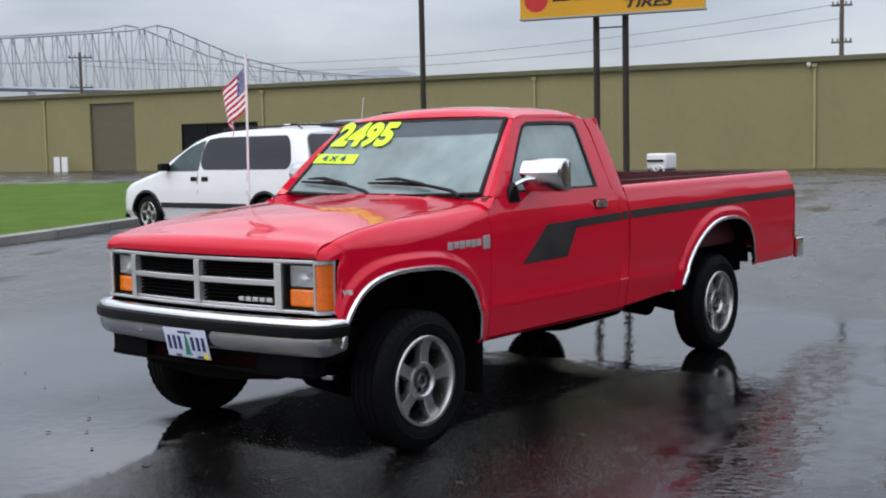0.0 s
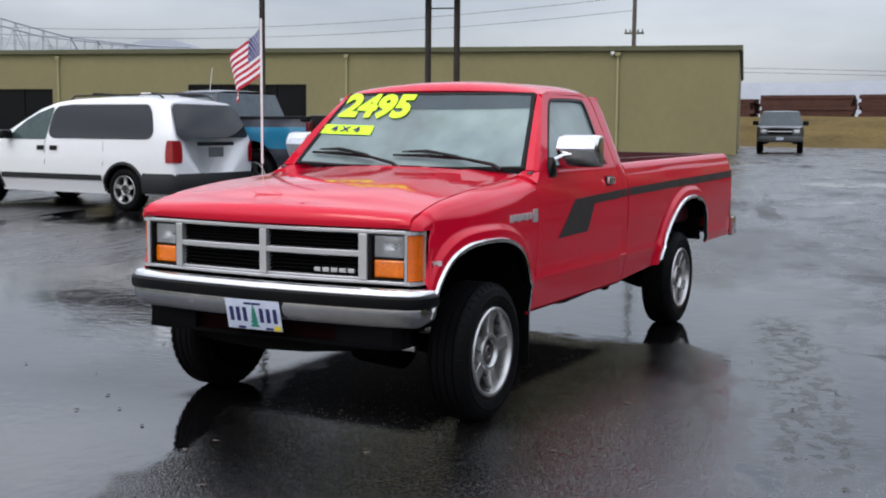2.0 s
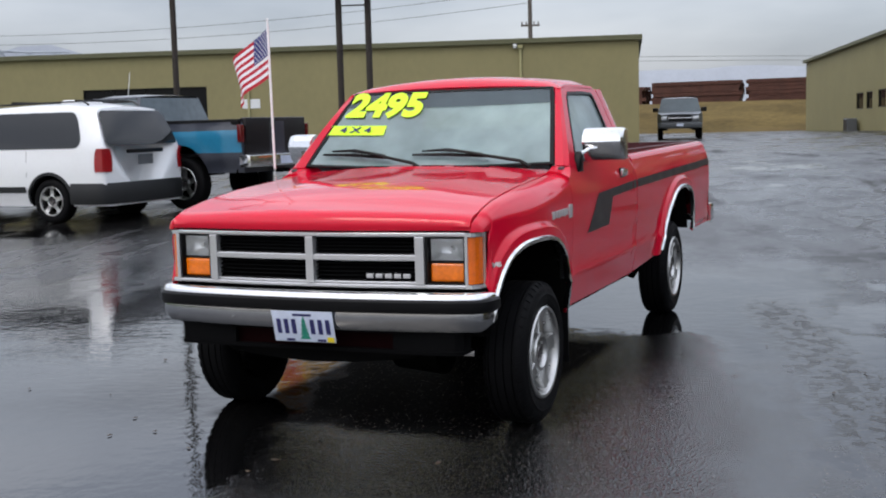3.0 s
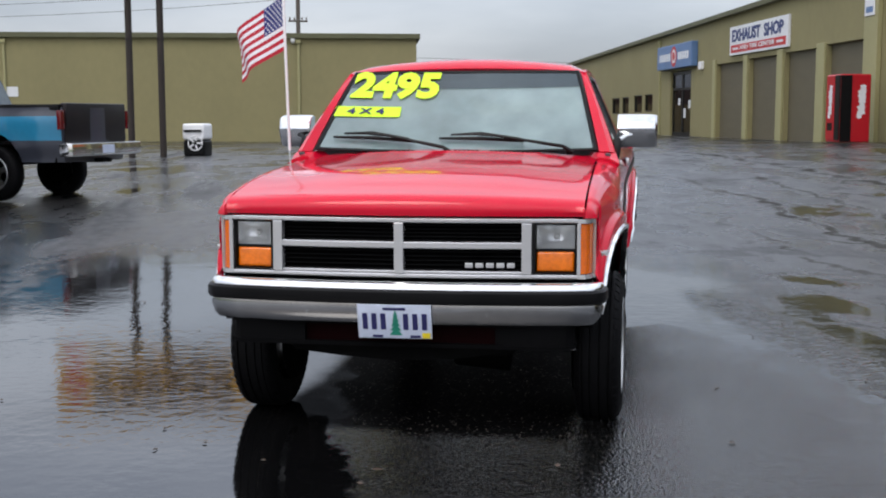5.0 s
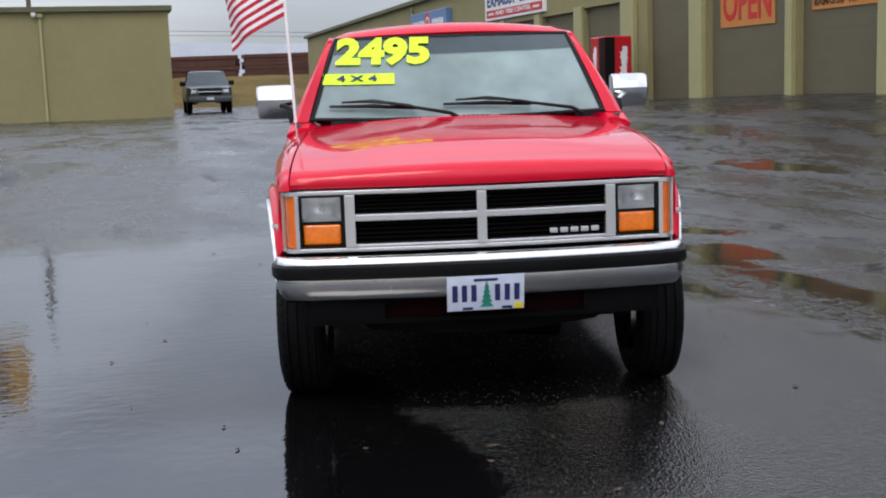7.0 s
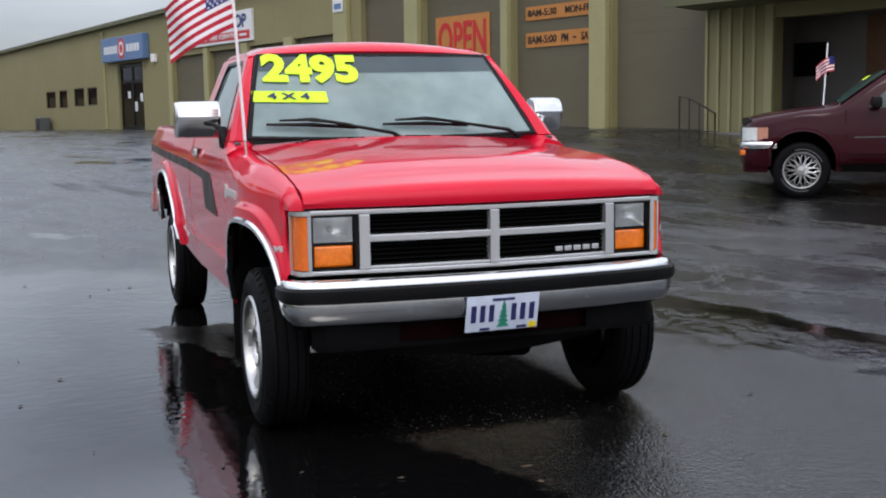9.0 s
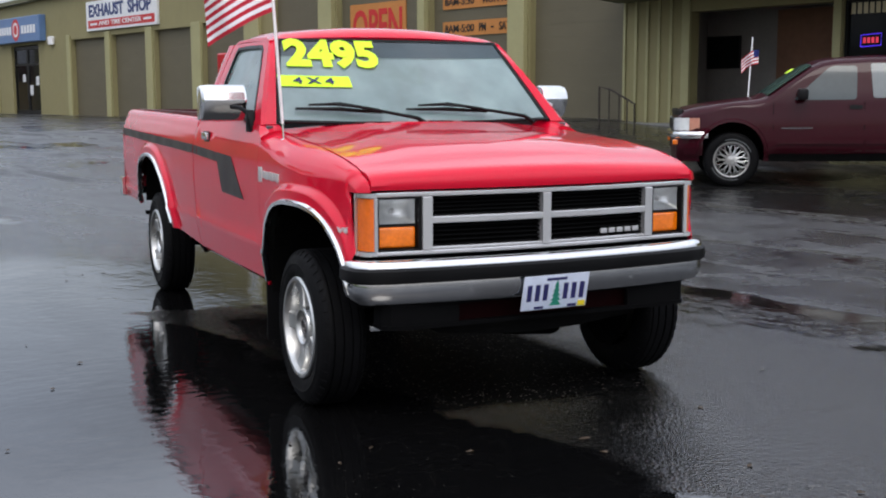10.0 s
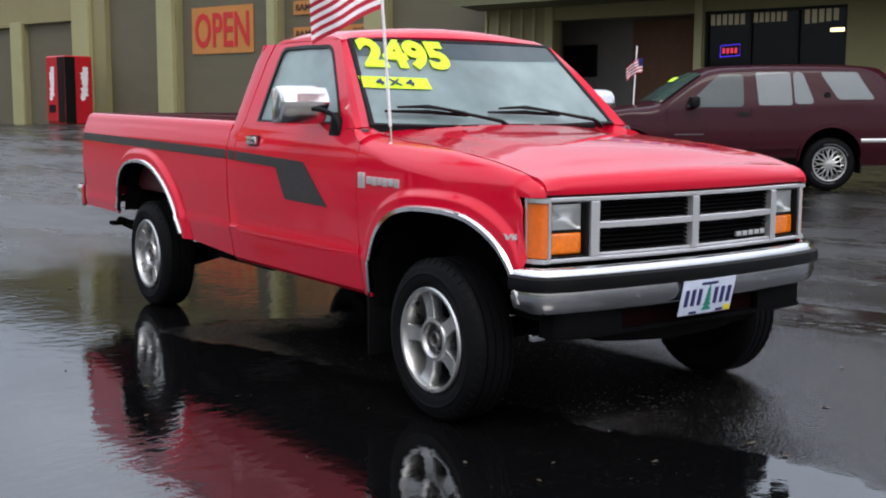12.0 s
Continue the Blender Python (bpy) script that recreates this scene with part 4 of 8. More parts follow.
# wings
rows = []
for y in columns(-0.60, 0.4995, 0.02, (-0.528, -0.520)):
    zb = max(0.455, arch_front(y)) if y > -0.51 else lerp_table([(-0.528, 0.945), (-0.520, 0.55)], y)
    if y < -0.45:
        zb = max(zb, 0.55)
    zs = max(zb + 0.012, min(lerp_table([(-0.1, 0.985), (0.25, 1.03), (0.495, 1.098)], y), lerp_table(HOODZ, y) - 0.03))
    col = [(body_x(y, zb + (zs - zb) * i / 30), y, zb + (zs - zb) * i / 30) for i in range(31)]
    xs0, zt = col[-1][0], hood_z(SEAM, y)
    for i in range(1, 7):
        t = i / 6
        col.append((xs0 + (SEAM + 0.004 - xs0) * t ** 1.25, y, zs + (zt - zs) * math.sin(t * math.pi / 2) ** 0.95))
    rows.append(col)
# the wing's front edge, rolled over towards the lamp frame
first_row = rows[0]
for y, k in ((-0.606, 0.82), (-0.610, 0.45), (-0.611, 0.02)):
    rows.insert(0, [(x - 0.004 * (1 - k), y, 0.945 + (z - 0.945) * k) for x, _, z in first_row])
both_sides("front_wing", rows, RED, truck)
# doors
DOOR_REAR = 1.748
rows = []
for y in columns(0.503, DOOR_REAR, 0.05):
    lid = (lerp_table([(0.503, 1.102), (0.60, 1.150), (0.68, 1.168)], y) - 0.468) / 0.70
    rows.append([(body_x(y, z), y, z) for z in [0.468 + (h - 0.468) * lid for h in [0.468, 0.50, 0.56, 0.60, 0.625, 0.638, 0.652, 0.70, 0.78, 0.86, 0.94, 1.0, 1.04, 1.08, 1.11, 1.135, 1.155, 1.168]]])
doors = both_sides("door", rows, RED, truck)
# wing top beside the cowl
rows = []
for y in columns(0.497, 0.70, 0.02):
    zt = lerp_table([(0.503, 1.102), (0.60, 1.150), (0.68, 1.168)], y)
    a = Vector((body_x(y, zt) - 0.001, zt))
    b = Vector((lerp_table([(0.50, SEAM + 0.004), (0.60, 0.720), (0.70, 0.70)], y), hood_z(SEAM, min(y, 0.6)) + 0.012 * smooth01((y - 0.5) / 0.14)))
    col = []
    for k in range(7):
        t = k / 6
        col.append((a.x + (b.x - a.x) * t ** 1.25, y, a.y + (b.y - a.y) * math.sin(t * math.pi / 2) ** 0.95))
    rows.append(col + [(b.x - 0.02, y, b.y - 0.02)])
both_sides("cowl_side", rows, RED, truck)
# dark fillers added behind the shut lines to give the gaps their shade
for ya, yb, z1 in ((0.470, 0.530, 1.09), (1.730, 1.768, 1.15), (1.832, 1.864, 1.14)):
    rows = [[(body_x(y, z) - 0.018, y, z) for z in (0.48, 0.56, 0.632, 0.70, 0.80, 0.90, 1.0, 1.05, z1)] for y in (ya, (ya + yb) / 2, yb)]
    both_sides("door_seal", rows, UNDER, truck, thick=0.004)
# sill under the doors
rows = [[(0.70, y, 0.445), (0.775, y, 0.440), (0.795, y, 0.448), (0.806, y, 0.465)] for y in (0.42, 0.9, 1.4, 1.86)]
both_sides("sill", rows, RED, truck, thick=0.01)


def side_x(z):
    return 0.806 - (z - 1.16) * 0.40 - 0.06 * max(0.0, z - 1.16) ** 2


def frame_panel(name, outer, inner, material, parents, thick=0.02, off=0.0):
    for sg, par in zip((1, -1), parents):
        bm = bmesh.new()
        k = len(outer)
        o = [bm.verts.new((sg * (side_x(z) + off), y, z)) for y, z in outer]
        i = [bm.verts.new((sg * (side_x(z) + off), y, z)) for y, z in inner]
        for a in range(k):
            b = (a + 1) % k
            bm.faces.new((o[a], o[b], i[b], i[a]) if sg > 0 else (o[b], o[a], i[a], i[b]))
        ob = part(name, bm, material, par)
        if sum(p.normal.x * p.area for p in ob.data.polygons) * sg < 0:
            ob.data.flip_normals()
        so = ob.modifiers.new("thickness", "SOLIDIFY")
        so.thickness, so.offset = thick, -1


OUT = [(0.62, 1.168), (0.80, 1.335), (0.98, 1.515), (1.045, 1.572), (1.12, 1.588), (1.40, 1.594), (1.66, 1.590), (1.715, 1.565), (1.736, 1.50), (1.742, 1.33), (1.742, 1.168), (1.2, 1.168)]
MID = [(0.745, 1.183), (0.875, 1.325), (1.02, 1.475), (1.075, 1.527), (1.13, 1.550), (1.38, 1.556), (1.585, 1.553), (1.612, 1.535), (1.616, 1.48), (1.612, 1.33), (1.606, 1.183), (1.2, 1.183)]
INN = [(0.775, 1.192), (0.89, 1.320), (1.03, 1.462), (1.085, 1.514), (1.135, 1.535), (1.38, 1.540), (1.570, 1.538), (1.593, 1.522), (1.597, 1.47), (1.594, 1.33), (1.588, 1.192), (1.2, 1.192)]
frame_panel("window_surround", OUT, MID, RED, doors)
frame_panel("window_seal", MID, INN, BLACK, doors, 0.012, 0.002)
for sg, d in zip((1, -1), doors):
    bm = bmesh.new()
    bm.faces.new([bm.verts.new((sg * (side_x(z) - 0.010), y, z)) for y, z in INN])
    g = part("side_window", bm, SIDEGLASS, d, smooth=False)
    g.visible_shadow = False
    # handle in its recess
    bm = bmesh.new()
    x0 = body_x(1.53, 1.08)
    box(bm, min(sg * (x0 - 0.004), sg * (x0 + 0.022)), max(sg * (x0 - 0.004), sg * (x0 + 0.022)), 1.478, 1.582, 1.068, 1.108, 0.008)
    part("door_handle", bm, SATIN, d, "chrome pull handle")
    bm = bmesh.new()
    box(bm, min(sg * (x0 - 0.004), sg * (x0 + 0.004)), max(sg * (x0 - 0.004), sg * (x0 + 0.004)), 1.470, 1.590, 1.046, 1.114, 0.003)
    part("handle_recess", bm, BLACK, d)
# cab corner behind the door
rows = []
for y in (1.75, 1.79, 1.825, 1.843):
    dx = 0.0
    zz = [0.468, 0.56, 0.632, 0.645, 0.80, 0.95, 1.06, 1.12, 1.16]
    col = [(body_x(y, z) + dx, y, z) for z in zz]
    col += [(side_x(z) + dx * 0.6, y - 0.025 * smooth01((z - 1.5) / 0.1), z) for z in (1.22, 1.30, 1.40, 1.50, 1.555, 1.574)]
    rows.append(col)
both_sides("cab_corner", rows, RED, truck)


# windscreen, bowed forward
def ws(x, v, off=0.0):
    """A point of the windscreen: x across, v metres up its slope."""
    t = v / 0.5905
    s = 0.73 - 0.125 * t
    bow = -0.035 * (1 - (x / s) ** 2)
    return Vector((x, 0.628 + 0.415 * t + bow - 0.711 * off, 1.168 + 0.42 * t + bow * 0.25 + 0.703 * off))


def ws_sheet(x0, x1, v0, v1, off, nx=12, nv=4, slant=True):
    bm = bmesh.new()
    f = lambda x, v: x * (1 - (0.125 * v / 0.5905) / 0.73) if slant else x
    sheet(bm, [[ws(f(x0 + (x1 - x0) * i / nx, v), v, off) for i in range(nx + 1)] for v in [v0 + (v1 - v0) * k / nv for k in range(nv + 1)]])
    return bm


screen = part("windscreen", ws_sheet(-0.70, 0.70, 0.02, 0.575, 0.0, 24, 10), WSGLASS, truck, "tinted windscreen with painted price")
screen.visible_shadow = False
part("shade_band", ws_sheet(-0.695, 0.695, 0.455, 0.572, 0.004, 24, 3), glass("shade_band_glass", (0.25, 0.32, 0.38)), screen, "dark blue tint band").visible_shadow = False
bm = bmesh.new()
edge = [(-0.715, 0.01), (-0.36, 0.004), (0, 0.002), (0.36, 0.004), (0.715, 0.01), (0.715, 0.2), (0.715, 0.4), (0.71, 0.57), (0.36, 0.583), (0, 0.586), (-0.36, 0.583), (-0.71, 0.57), (-0.715, 0.4), (-0.715, 0.2)]
ring = []
for x, v in edge:
    s = 1 - 0.125 * v / 0.5905 / 0.73
    inx, inv = x * 0.976, 0.293 + (v - 0.293) * 0.945
    si = 1 - 0.125 * inv / 0.5905 / 0.73
    ring.append([ws(x * s * 1.012, v, 0.001), ws(x * s, v, 0.008), ws(inx * si, inv, 0.006), ws(inx * si, inv, -0.004)])
sheet(bm, ring + [ring[0]])
part("screen_seal", bm, BLACK, screen, weld=1e-5)
bm = text_mesh("2495", 0.475, 0.20, 0.06, 0.05)
place(bm, lambda c: ws(-0.592 + c.x, 0.370 + c.y, 0.008 + c.z))
part("painted_price", bm, LIME, screen, "fluorescent yellow numerals 2495", smooth=False)
bm = ws_sheet(-0.655, -0.30, 0.245, 0.318, 0.007, 14, 2, False)
part("strip_sticker", bm, LIME, screen, "fluorescent yellow strip reading 4 X 4", thick=0.001)
bm = text_mesh("4 X 4", 0.20, 0.042, 0, 0.02)
place(bm, lambda c: ws(-0.585 + c.x, 0.260 + c.y, 0.0115 + c.z * 0.5))
part("strip_lettering", bm, INK, screen, smooth=False)
# A-pillars
for sg in (1, -1):
    bm = bmesh.new()
    rows = []
    for t in (0, 0.2, 0.4, 0.6, 0.8, 1.0):
        v = 0.588 * t
        s = 0.725 - 0.122 * t
        a = ws(s, v, 0.004)
        y1, z1 = 0.615 + 0.435 * t, 1.166 + 0.414 * t
        b = Vector((side_x(z1), y1 + 0.006, z1))
        m = (a + b) / 2 + Vector((0.012, -0.018, 0.004)) * (1 - t ** 4)
        for q in (a, b, m):
            q.z -= 0.016 * t ** 6
        rows.append([(sg * p.x, p.y, p.z) for p in (a, m, b)])
    sheet(bm, rows)
    part("pillar", bm, RED, truck, thick=0.02)
# roof
bm = bmesh.new()
RZ = [(1.040, 1.592), (1.07, 1.610), (1.15, 1.630), (1.30, 1.640), (1.55, 1.643), (1.74, 1.632), (1.81, 1.610), (1.838, 1.57)]
rows = []
for y, zc in RZ:
    r = []
    for u in (-1, -0.975, -0.93, -0.85, -0.6, -0.3, 0, 0.3, 0.6, 0.85, 0.93, 0.975, 1):
        bow = -0.034 * (1 - u * u) * smooth01((1.25 - y) / 0.2)
        drop = 0.022 * u * u + 0.030 * smooth01((abs(u) - 0.86) / 0.14)
        r.append((u * 0.632, y + bow, max(zc + 0.016 * (1 - u * u) * smooth01((y - 1.03) / 0.06) * smooth01((1.84 - y) / 0.1) - drop * smooth01((y - 0.98) / 0.2) - 0.012 * u * u, 1.562)))
    rows.append(r)
sheet(bm, rows)
part("roof", bm, RED, truck, thick=0.02)
# cab back with its window
bm = bmesh.new()
o = [(-0.80, 0.75), (-0.80, 1.16), (-0.63, 1.575), (0.63, 1.575), (0.80, 1.16), (0.80, 0.75)]
i = [(-0.62, 1.18), (-0.62, 1.22), (-0.52, 1.50), (0.52, 1.50), (0.62, 1.22), (0.62, 1.18)]
ov, iv = [bm.verts.new((x, 1.835, z)) for x, z in o], [bm.verts.new((x, 1.835, z)) for x, z in i]
for a in range(6):
    bm.faces.new((ov[a], ov[(a + 1) % 6], iv[(a + 1) % 6], iv[a]))
part("cab_back", bm, RED, truck, smooth=False, thick=0.015)
bm = bmesh.new()
bm.faces.new([bm.verts.new((x, 1.83, z)) for x, z in i])
part("rear_window", bm, SIDEGLASS, truck, smooth=False).visible_shadow = False
# bonnet
bm = bmesh.new()
rows = []
hy = [-0.50, -0.42, -0.30, -0.15, 0.0, 0.15, 0.30, 0.42, 0.52]
us = [-1, -0.985, -0.95, -0.88, -0.75, -0.66, -0.58, -0.4, -0.2, 0, 0.2, 0.4, 0.58, 0.66, 0.75, 0.88, 0.95, 0.985, 1]
fr = [(-0.578, 0.947), (-0.600, 0.952), (-0.608, 0.970), (-0.602, 0.992), (-0.580, 1.010), (-0.545, 1.022)]
for y, z in fr:
    t = smooth01((z - 0.95) / 0.07)
    rows.append([(u * (SEAM - 0.004), y - 0.012 * (1 - u * u), z + 0.022 * t * (1 - u * u) - 0.006 * t) for u in us])
for y in hy:
    rows.append([(u * (SEAM - 0.004), y, hood_z(u * SEAM, y) + 0.002) for u in us])
rows.append([(u * (SEAM - 0.004), 0.565 - 0.03 * (1 - u * u), hood_z(u * SEAM, 0.55) + 0.002) for u in us])
sheet(bm, rows)
part("bonnet", bm, RED, truck, thick=0.015)
# cowl with its grille slots
bm = bmesh.new()
sheet(bm, [[(u * 0.725, 0.572 + k * 0.075 - 0.035 * (1 - u * u), hood_z(u * SEAM, 0.55) + 0.001 + 0.006 * k) for u in us] for k in (0, 0.5, 1.0)])
cowl = part("cowl", bm, RED, truck, thick=0.015)
for x0, x1 in ((-0.50, -0.30), (-0.26, -0.16), (0.02, 0.16), (0.20, 0.40)):
    bm = bmesh.new()
    for k in range(int((x1 - x0) / 0.022)):
        x = x0 + k * 0.022
        y = 0.585 - 0.035 * (1 - (x / 0.725) ** 2)
        z = hood_z(x, 0.55) + 0.003
        box(bm, x, x + 0.010, y, y + 0.035, z - 0.004, z + 0.0035)
    part("cowl_vent", bm, UNDER, cowl, smooth=False)
# bed
rows = []
for y in columns(1.854, 4.245, 0.02, (2.50, 2.515, 3.545, 3.56)):
    zb = max(0.50, arch_rear(y)) if 2.5 < y < 3.56 else lerp_table([(1.858, 0.47), (2.5, 0.505), (3.56, 0.56), (4.245, 0.56)], y)
    top = lerp_table([(1.858, 1.133), (4.245, 1.155)], y)
    zz = [zb + (top - zb) * k / 30 for k in range(31)]
    col = [(body_x(y, z), y, z) for z in zz]
    xe = col[-1][0]
    for k in range(1, 6):
        a = k / 5 * math.pi / 2
        col.append((xe - 0.055 * (1 - math.cos(a)), y, top + 0.048 * math.sin(a)))
    col += [(0.735, y, top + 0.046), (0.730, y, top + 0.03)]
    rows.append(col)
both_sides("bed_side", rows, RED, truck)
# inside walls in a darker red than the body, slightly above the rails
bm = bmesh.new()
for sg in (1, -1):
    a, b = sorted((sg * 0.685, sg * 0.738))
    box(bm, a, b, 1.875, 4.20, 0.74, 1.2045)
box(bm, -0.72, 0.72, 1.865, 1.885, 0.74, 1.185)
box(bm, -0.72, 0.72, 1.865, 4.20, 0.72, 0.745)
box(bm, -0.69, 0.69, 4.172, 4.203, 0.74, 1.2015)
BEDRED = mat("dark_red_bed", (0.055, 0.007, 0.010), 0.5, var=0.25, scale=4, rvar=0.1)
part("bed_liner", bm, BEDRED, truck, "dark red inside of the load bed")
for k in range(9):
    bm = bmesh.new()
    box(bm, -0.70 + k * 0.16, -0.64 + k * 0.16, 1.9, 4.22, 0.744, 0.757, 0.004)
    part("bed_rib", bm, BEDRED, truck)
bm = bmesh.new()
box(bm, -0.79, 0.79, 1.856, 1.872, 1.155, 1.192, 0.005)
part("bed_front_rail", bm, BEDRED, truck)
bm = bmesh.new()
box(bm, -0.70, 0.70, 4.205, 4.25, 0.62, 1.195, 0.012)
part("tailgate", bm, RED, truck)
for sg in (1, -1):
    bm = bmesh.new()
    a, b = sorted((sg * 0.715, sg * 0.838))
    box(bm, a, b, 4.215, 4.262, 0.70, 1.06, 0.012)
    part("tail_lamp", bm, REDLENS, truck, "dark red tail lamp")
# stripes
rows = []
top = [(0.765, 0.815), (0.985, 1.005), (1.82, 1.032), (4.23, 1.068)]
low = [(0.765, 0.812), (1.175, 0.820), (1.27, 0.968), (1.82, 0.985), (4.23, 1.018)]
for a, b in ((0.765, 1.738), (1.755, 1.836), (1.862, 4.236)):
    rows = []
    for y in columns(a, b, 0.03, [v for v in (0.985, 1.175, 1.27) if a < v < b]):
        z0, z1 = lerp_table(low, y), lerp_table(top, y)
        rows.append([(body_x(y, z0 + (z1 - z0) * k / 4) + 0.003, y, z0 + (z1 - z0) * k / 4) for k in range(5)])
    both_sides("side_stripe", rows, STRIPE, truck, "faded black side stripe", thick=0.001)
# chrome lips round the arches
for f, a, b, zend in ((arch_front, -0.509, 0.399, 0.47), (arch_rear, 2.522, 3.553, 0.515)):
    for sg in (1, -1):
        bm = bmesh.new()
        pts = []
        n_ = 60
        for k in range(n_ + 1):
            th = math.pi * k / n_
            y = (a + b) / 2 - (b - a) / 2 * math.cos(th)
            z = f(y)
            if z > ((zend if y < 3.1 else 0.572) if y > 0 else 0.55):
                pts.append((y, z))
        y0, y1 = pts[0][0], pts[-1][0]
        rows = []
        for k, (y, z) in enumerate(pts):
            ya, za = pts[max(0, k - 1)]
            yb, zb2 = pts[min(len(pts) - 1, k + 1)]
            t = Vector((yb - ya, zb2 - za)).normalized()
            nx, nz = -t.y, t.x
            x = body_x(y, z + 0.012) + 0.003
            rows.append([(sg * (x - 0.02), y - nx * 0.006, z - nz * 0.006), (sg * (x + 0.006), y - nx * 0.006, z - nz * 0.006), (sg * (x + 0.008), y + nx * 0.010, z + nz * 0.010), (sg * (x - 0.004), y + nx * 0.017, z + nz * 0.017)])
        sheet(bm, rows)
        part("arch_trim", bm, CHROME, truck, "bright chrome wheel arch moulding", thick=0.003)
        # liner inside the arch
        bm = bmesh.new()
        sheet(bm, [[(sg * (0.76 if y < 0 else 0.82), y, z + 0.004), (sg * 0.45, y, z + 0.004)] for y, z in [(pts[0][0], 0.50)] + pts + [(pts[-1][0], 0.42 if f is arch_front else 0.58)]])
        part("arch_liner", bm, UNDER, truck, smooth=False)
        bm = bmesh.new()
        a2, b2 = sorted((sg * 0.45, sg * 0.46))
        box(bm, a2, b2, a, b, 0.47 if f is arch_front else 0.58, 0.92)
        part("inner_panel", bm, UNDER, truck, smooth=False)
# mud flaps behind the front wheels
for sg in (1, -1):
    bm = bmesh.new()
    a, b = sorted((sg * 0.62, sg * 0.845))
    box(bm, a, b, 0.415, 0.428, 0.20, 0.62, 0.004)
    part("mud_flap", bm, RUBBER, truck, "black rubber mud flap")

HUBSTEEL = mat("dull_hub_steel", (0.16, 0.15, 0.15), 0.4, metal=0.8, var=0.3, scale=30)
# wheels
TREAD = [(0.320, -0.080)]
for q in (-0.060, -0.021, 0.021, 0.060):
    TREAD += [(0.325, q - 0.012), (0.325, q - 0.004), (0.316, q - 0.003), (0.316, q + 0.003), (0.325, q + 0.004), (0.325, q + 0.012)]
TREAD += [(0.320, 0.080)]
TYRE = [(0.205, -0.090), (0.222, -0.104), (0.252, -0.110), (0.284, -0.107), (0.302, -0.099), (0.313, -0.089)] + TREAD + [(0.313, 0.089), (0.302, 0.099), (0.284, 0.107), (0.270, 0.1085), (0.266, 0.112), (0.262, 0.1095), (0.252, 0.110), (0.222, 0.104), (0.205, 0.090)]
TYRE = [(r, x if x > 0 else x * 0.80) for r, x in TYRE]


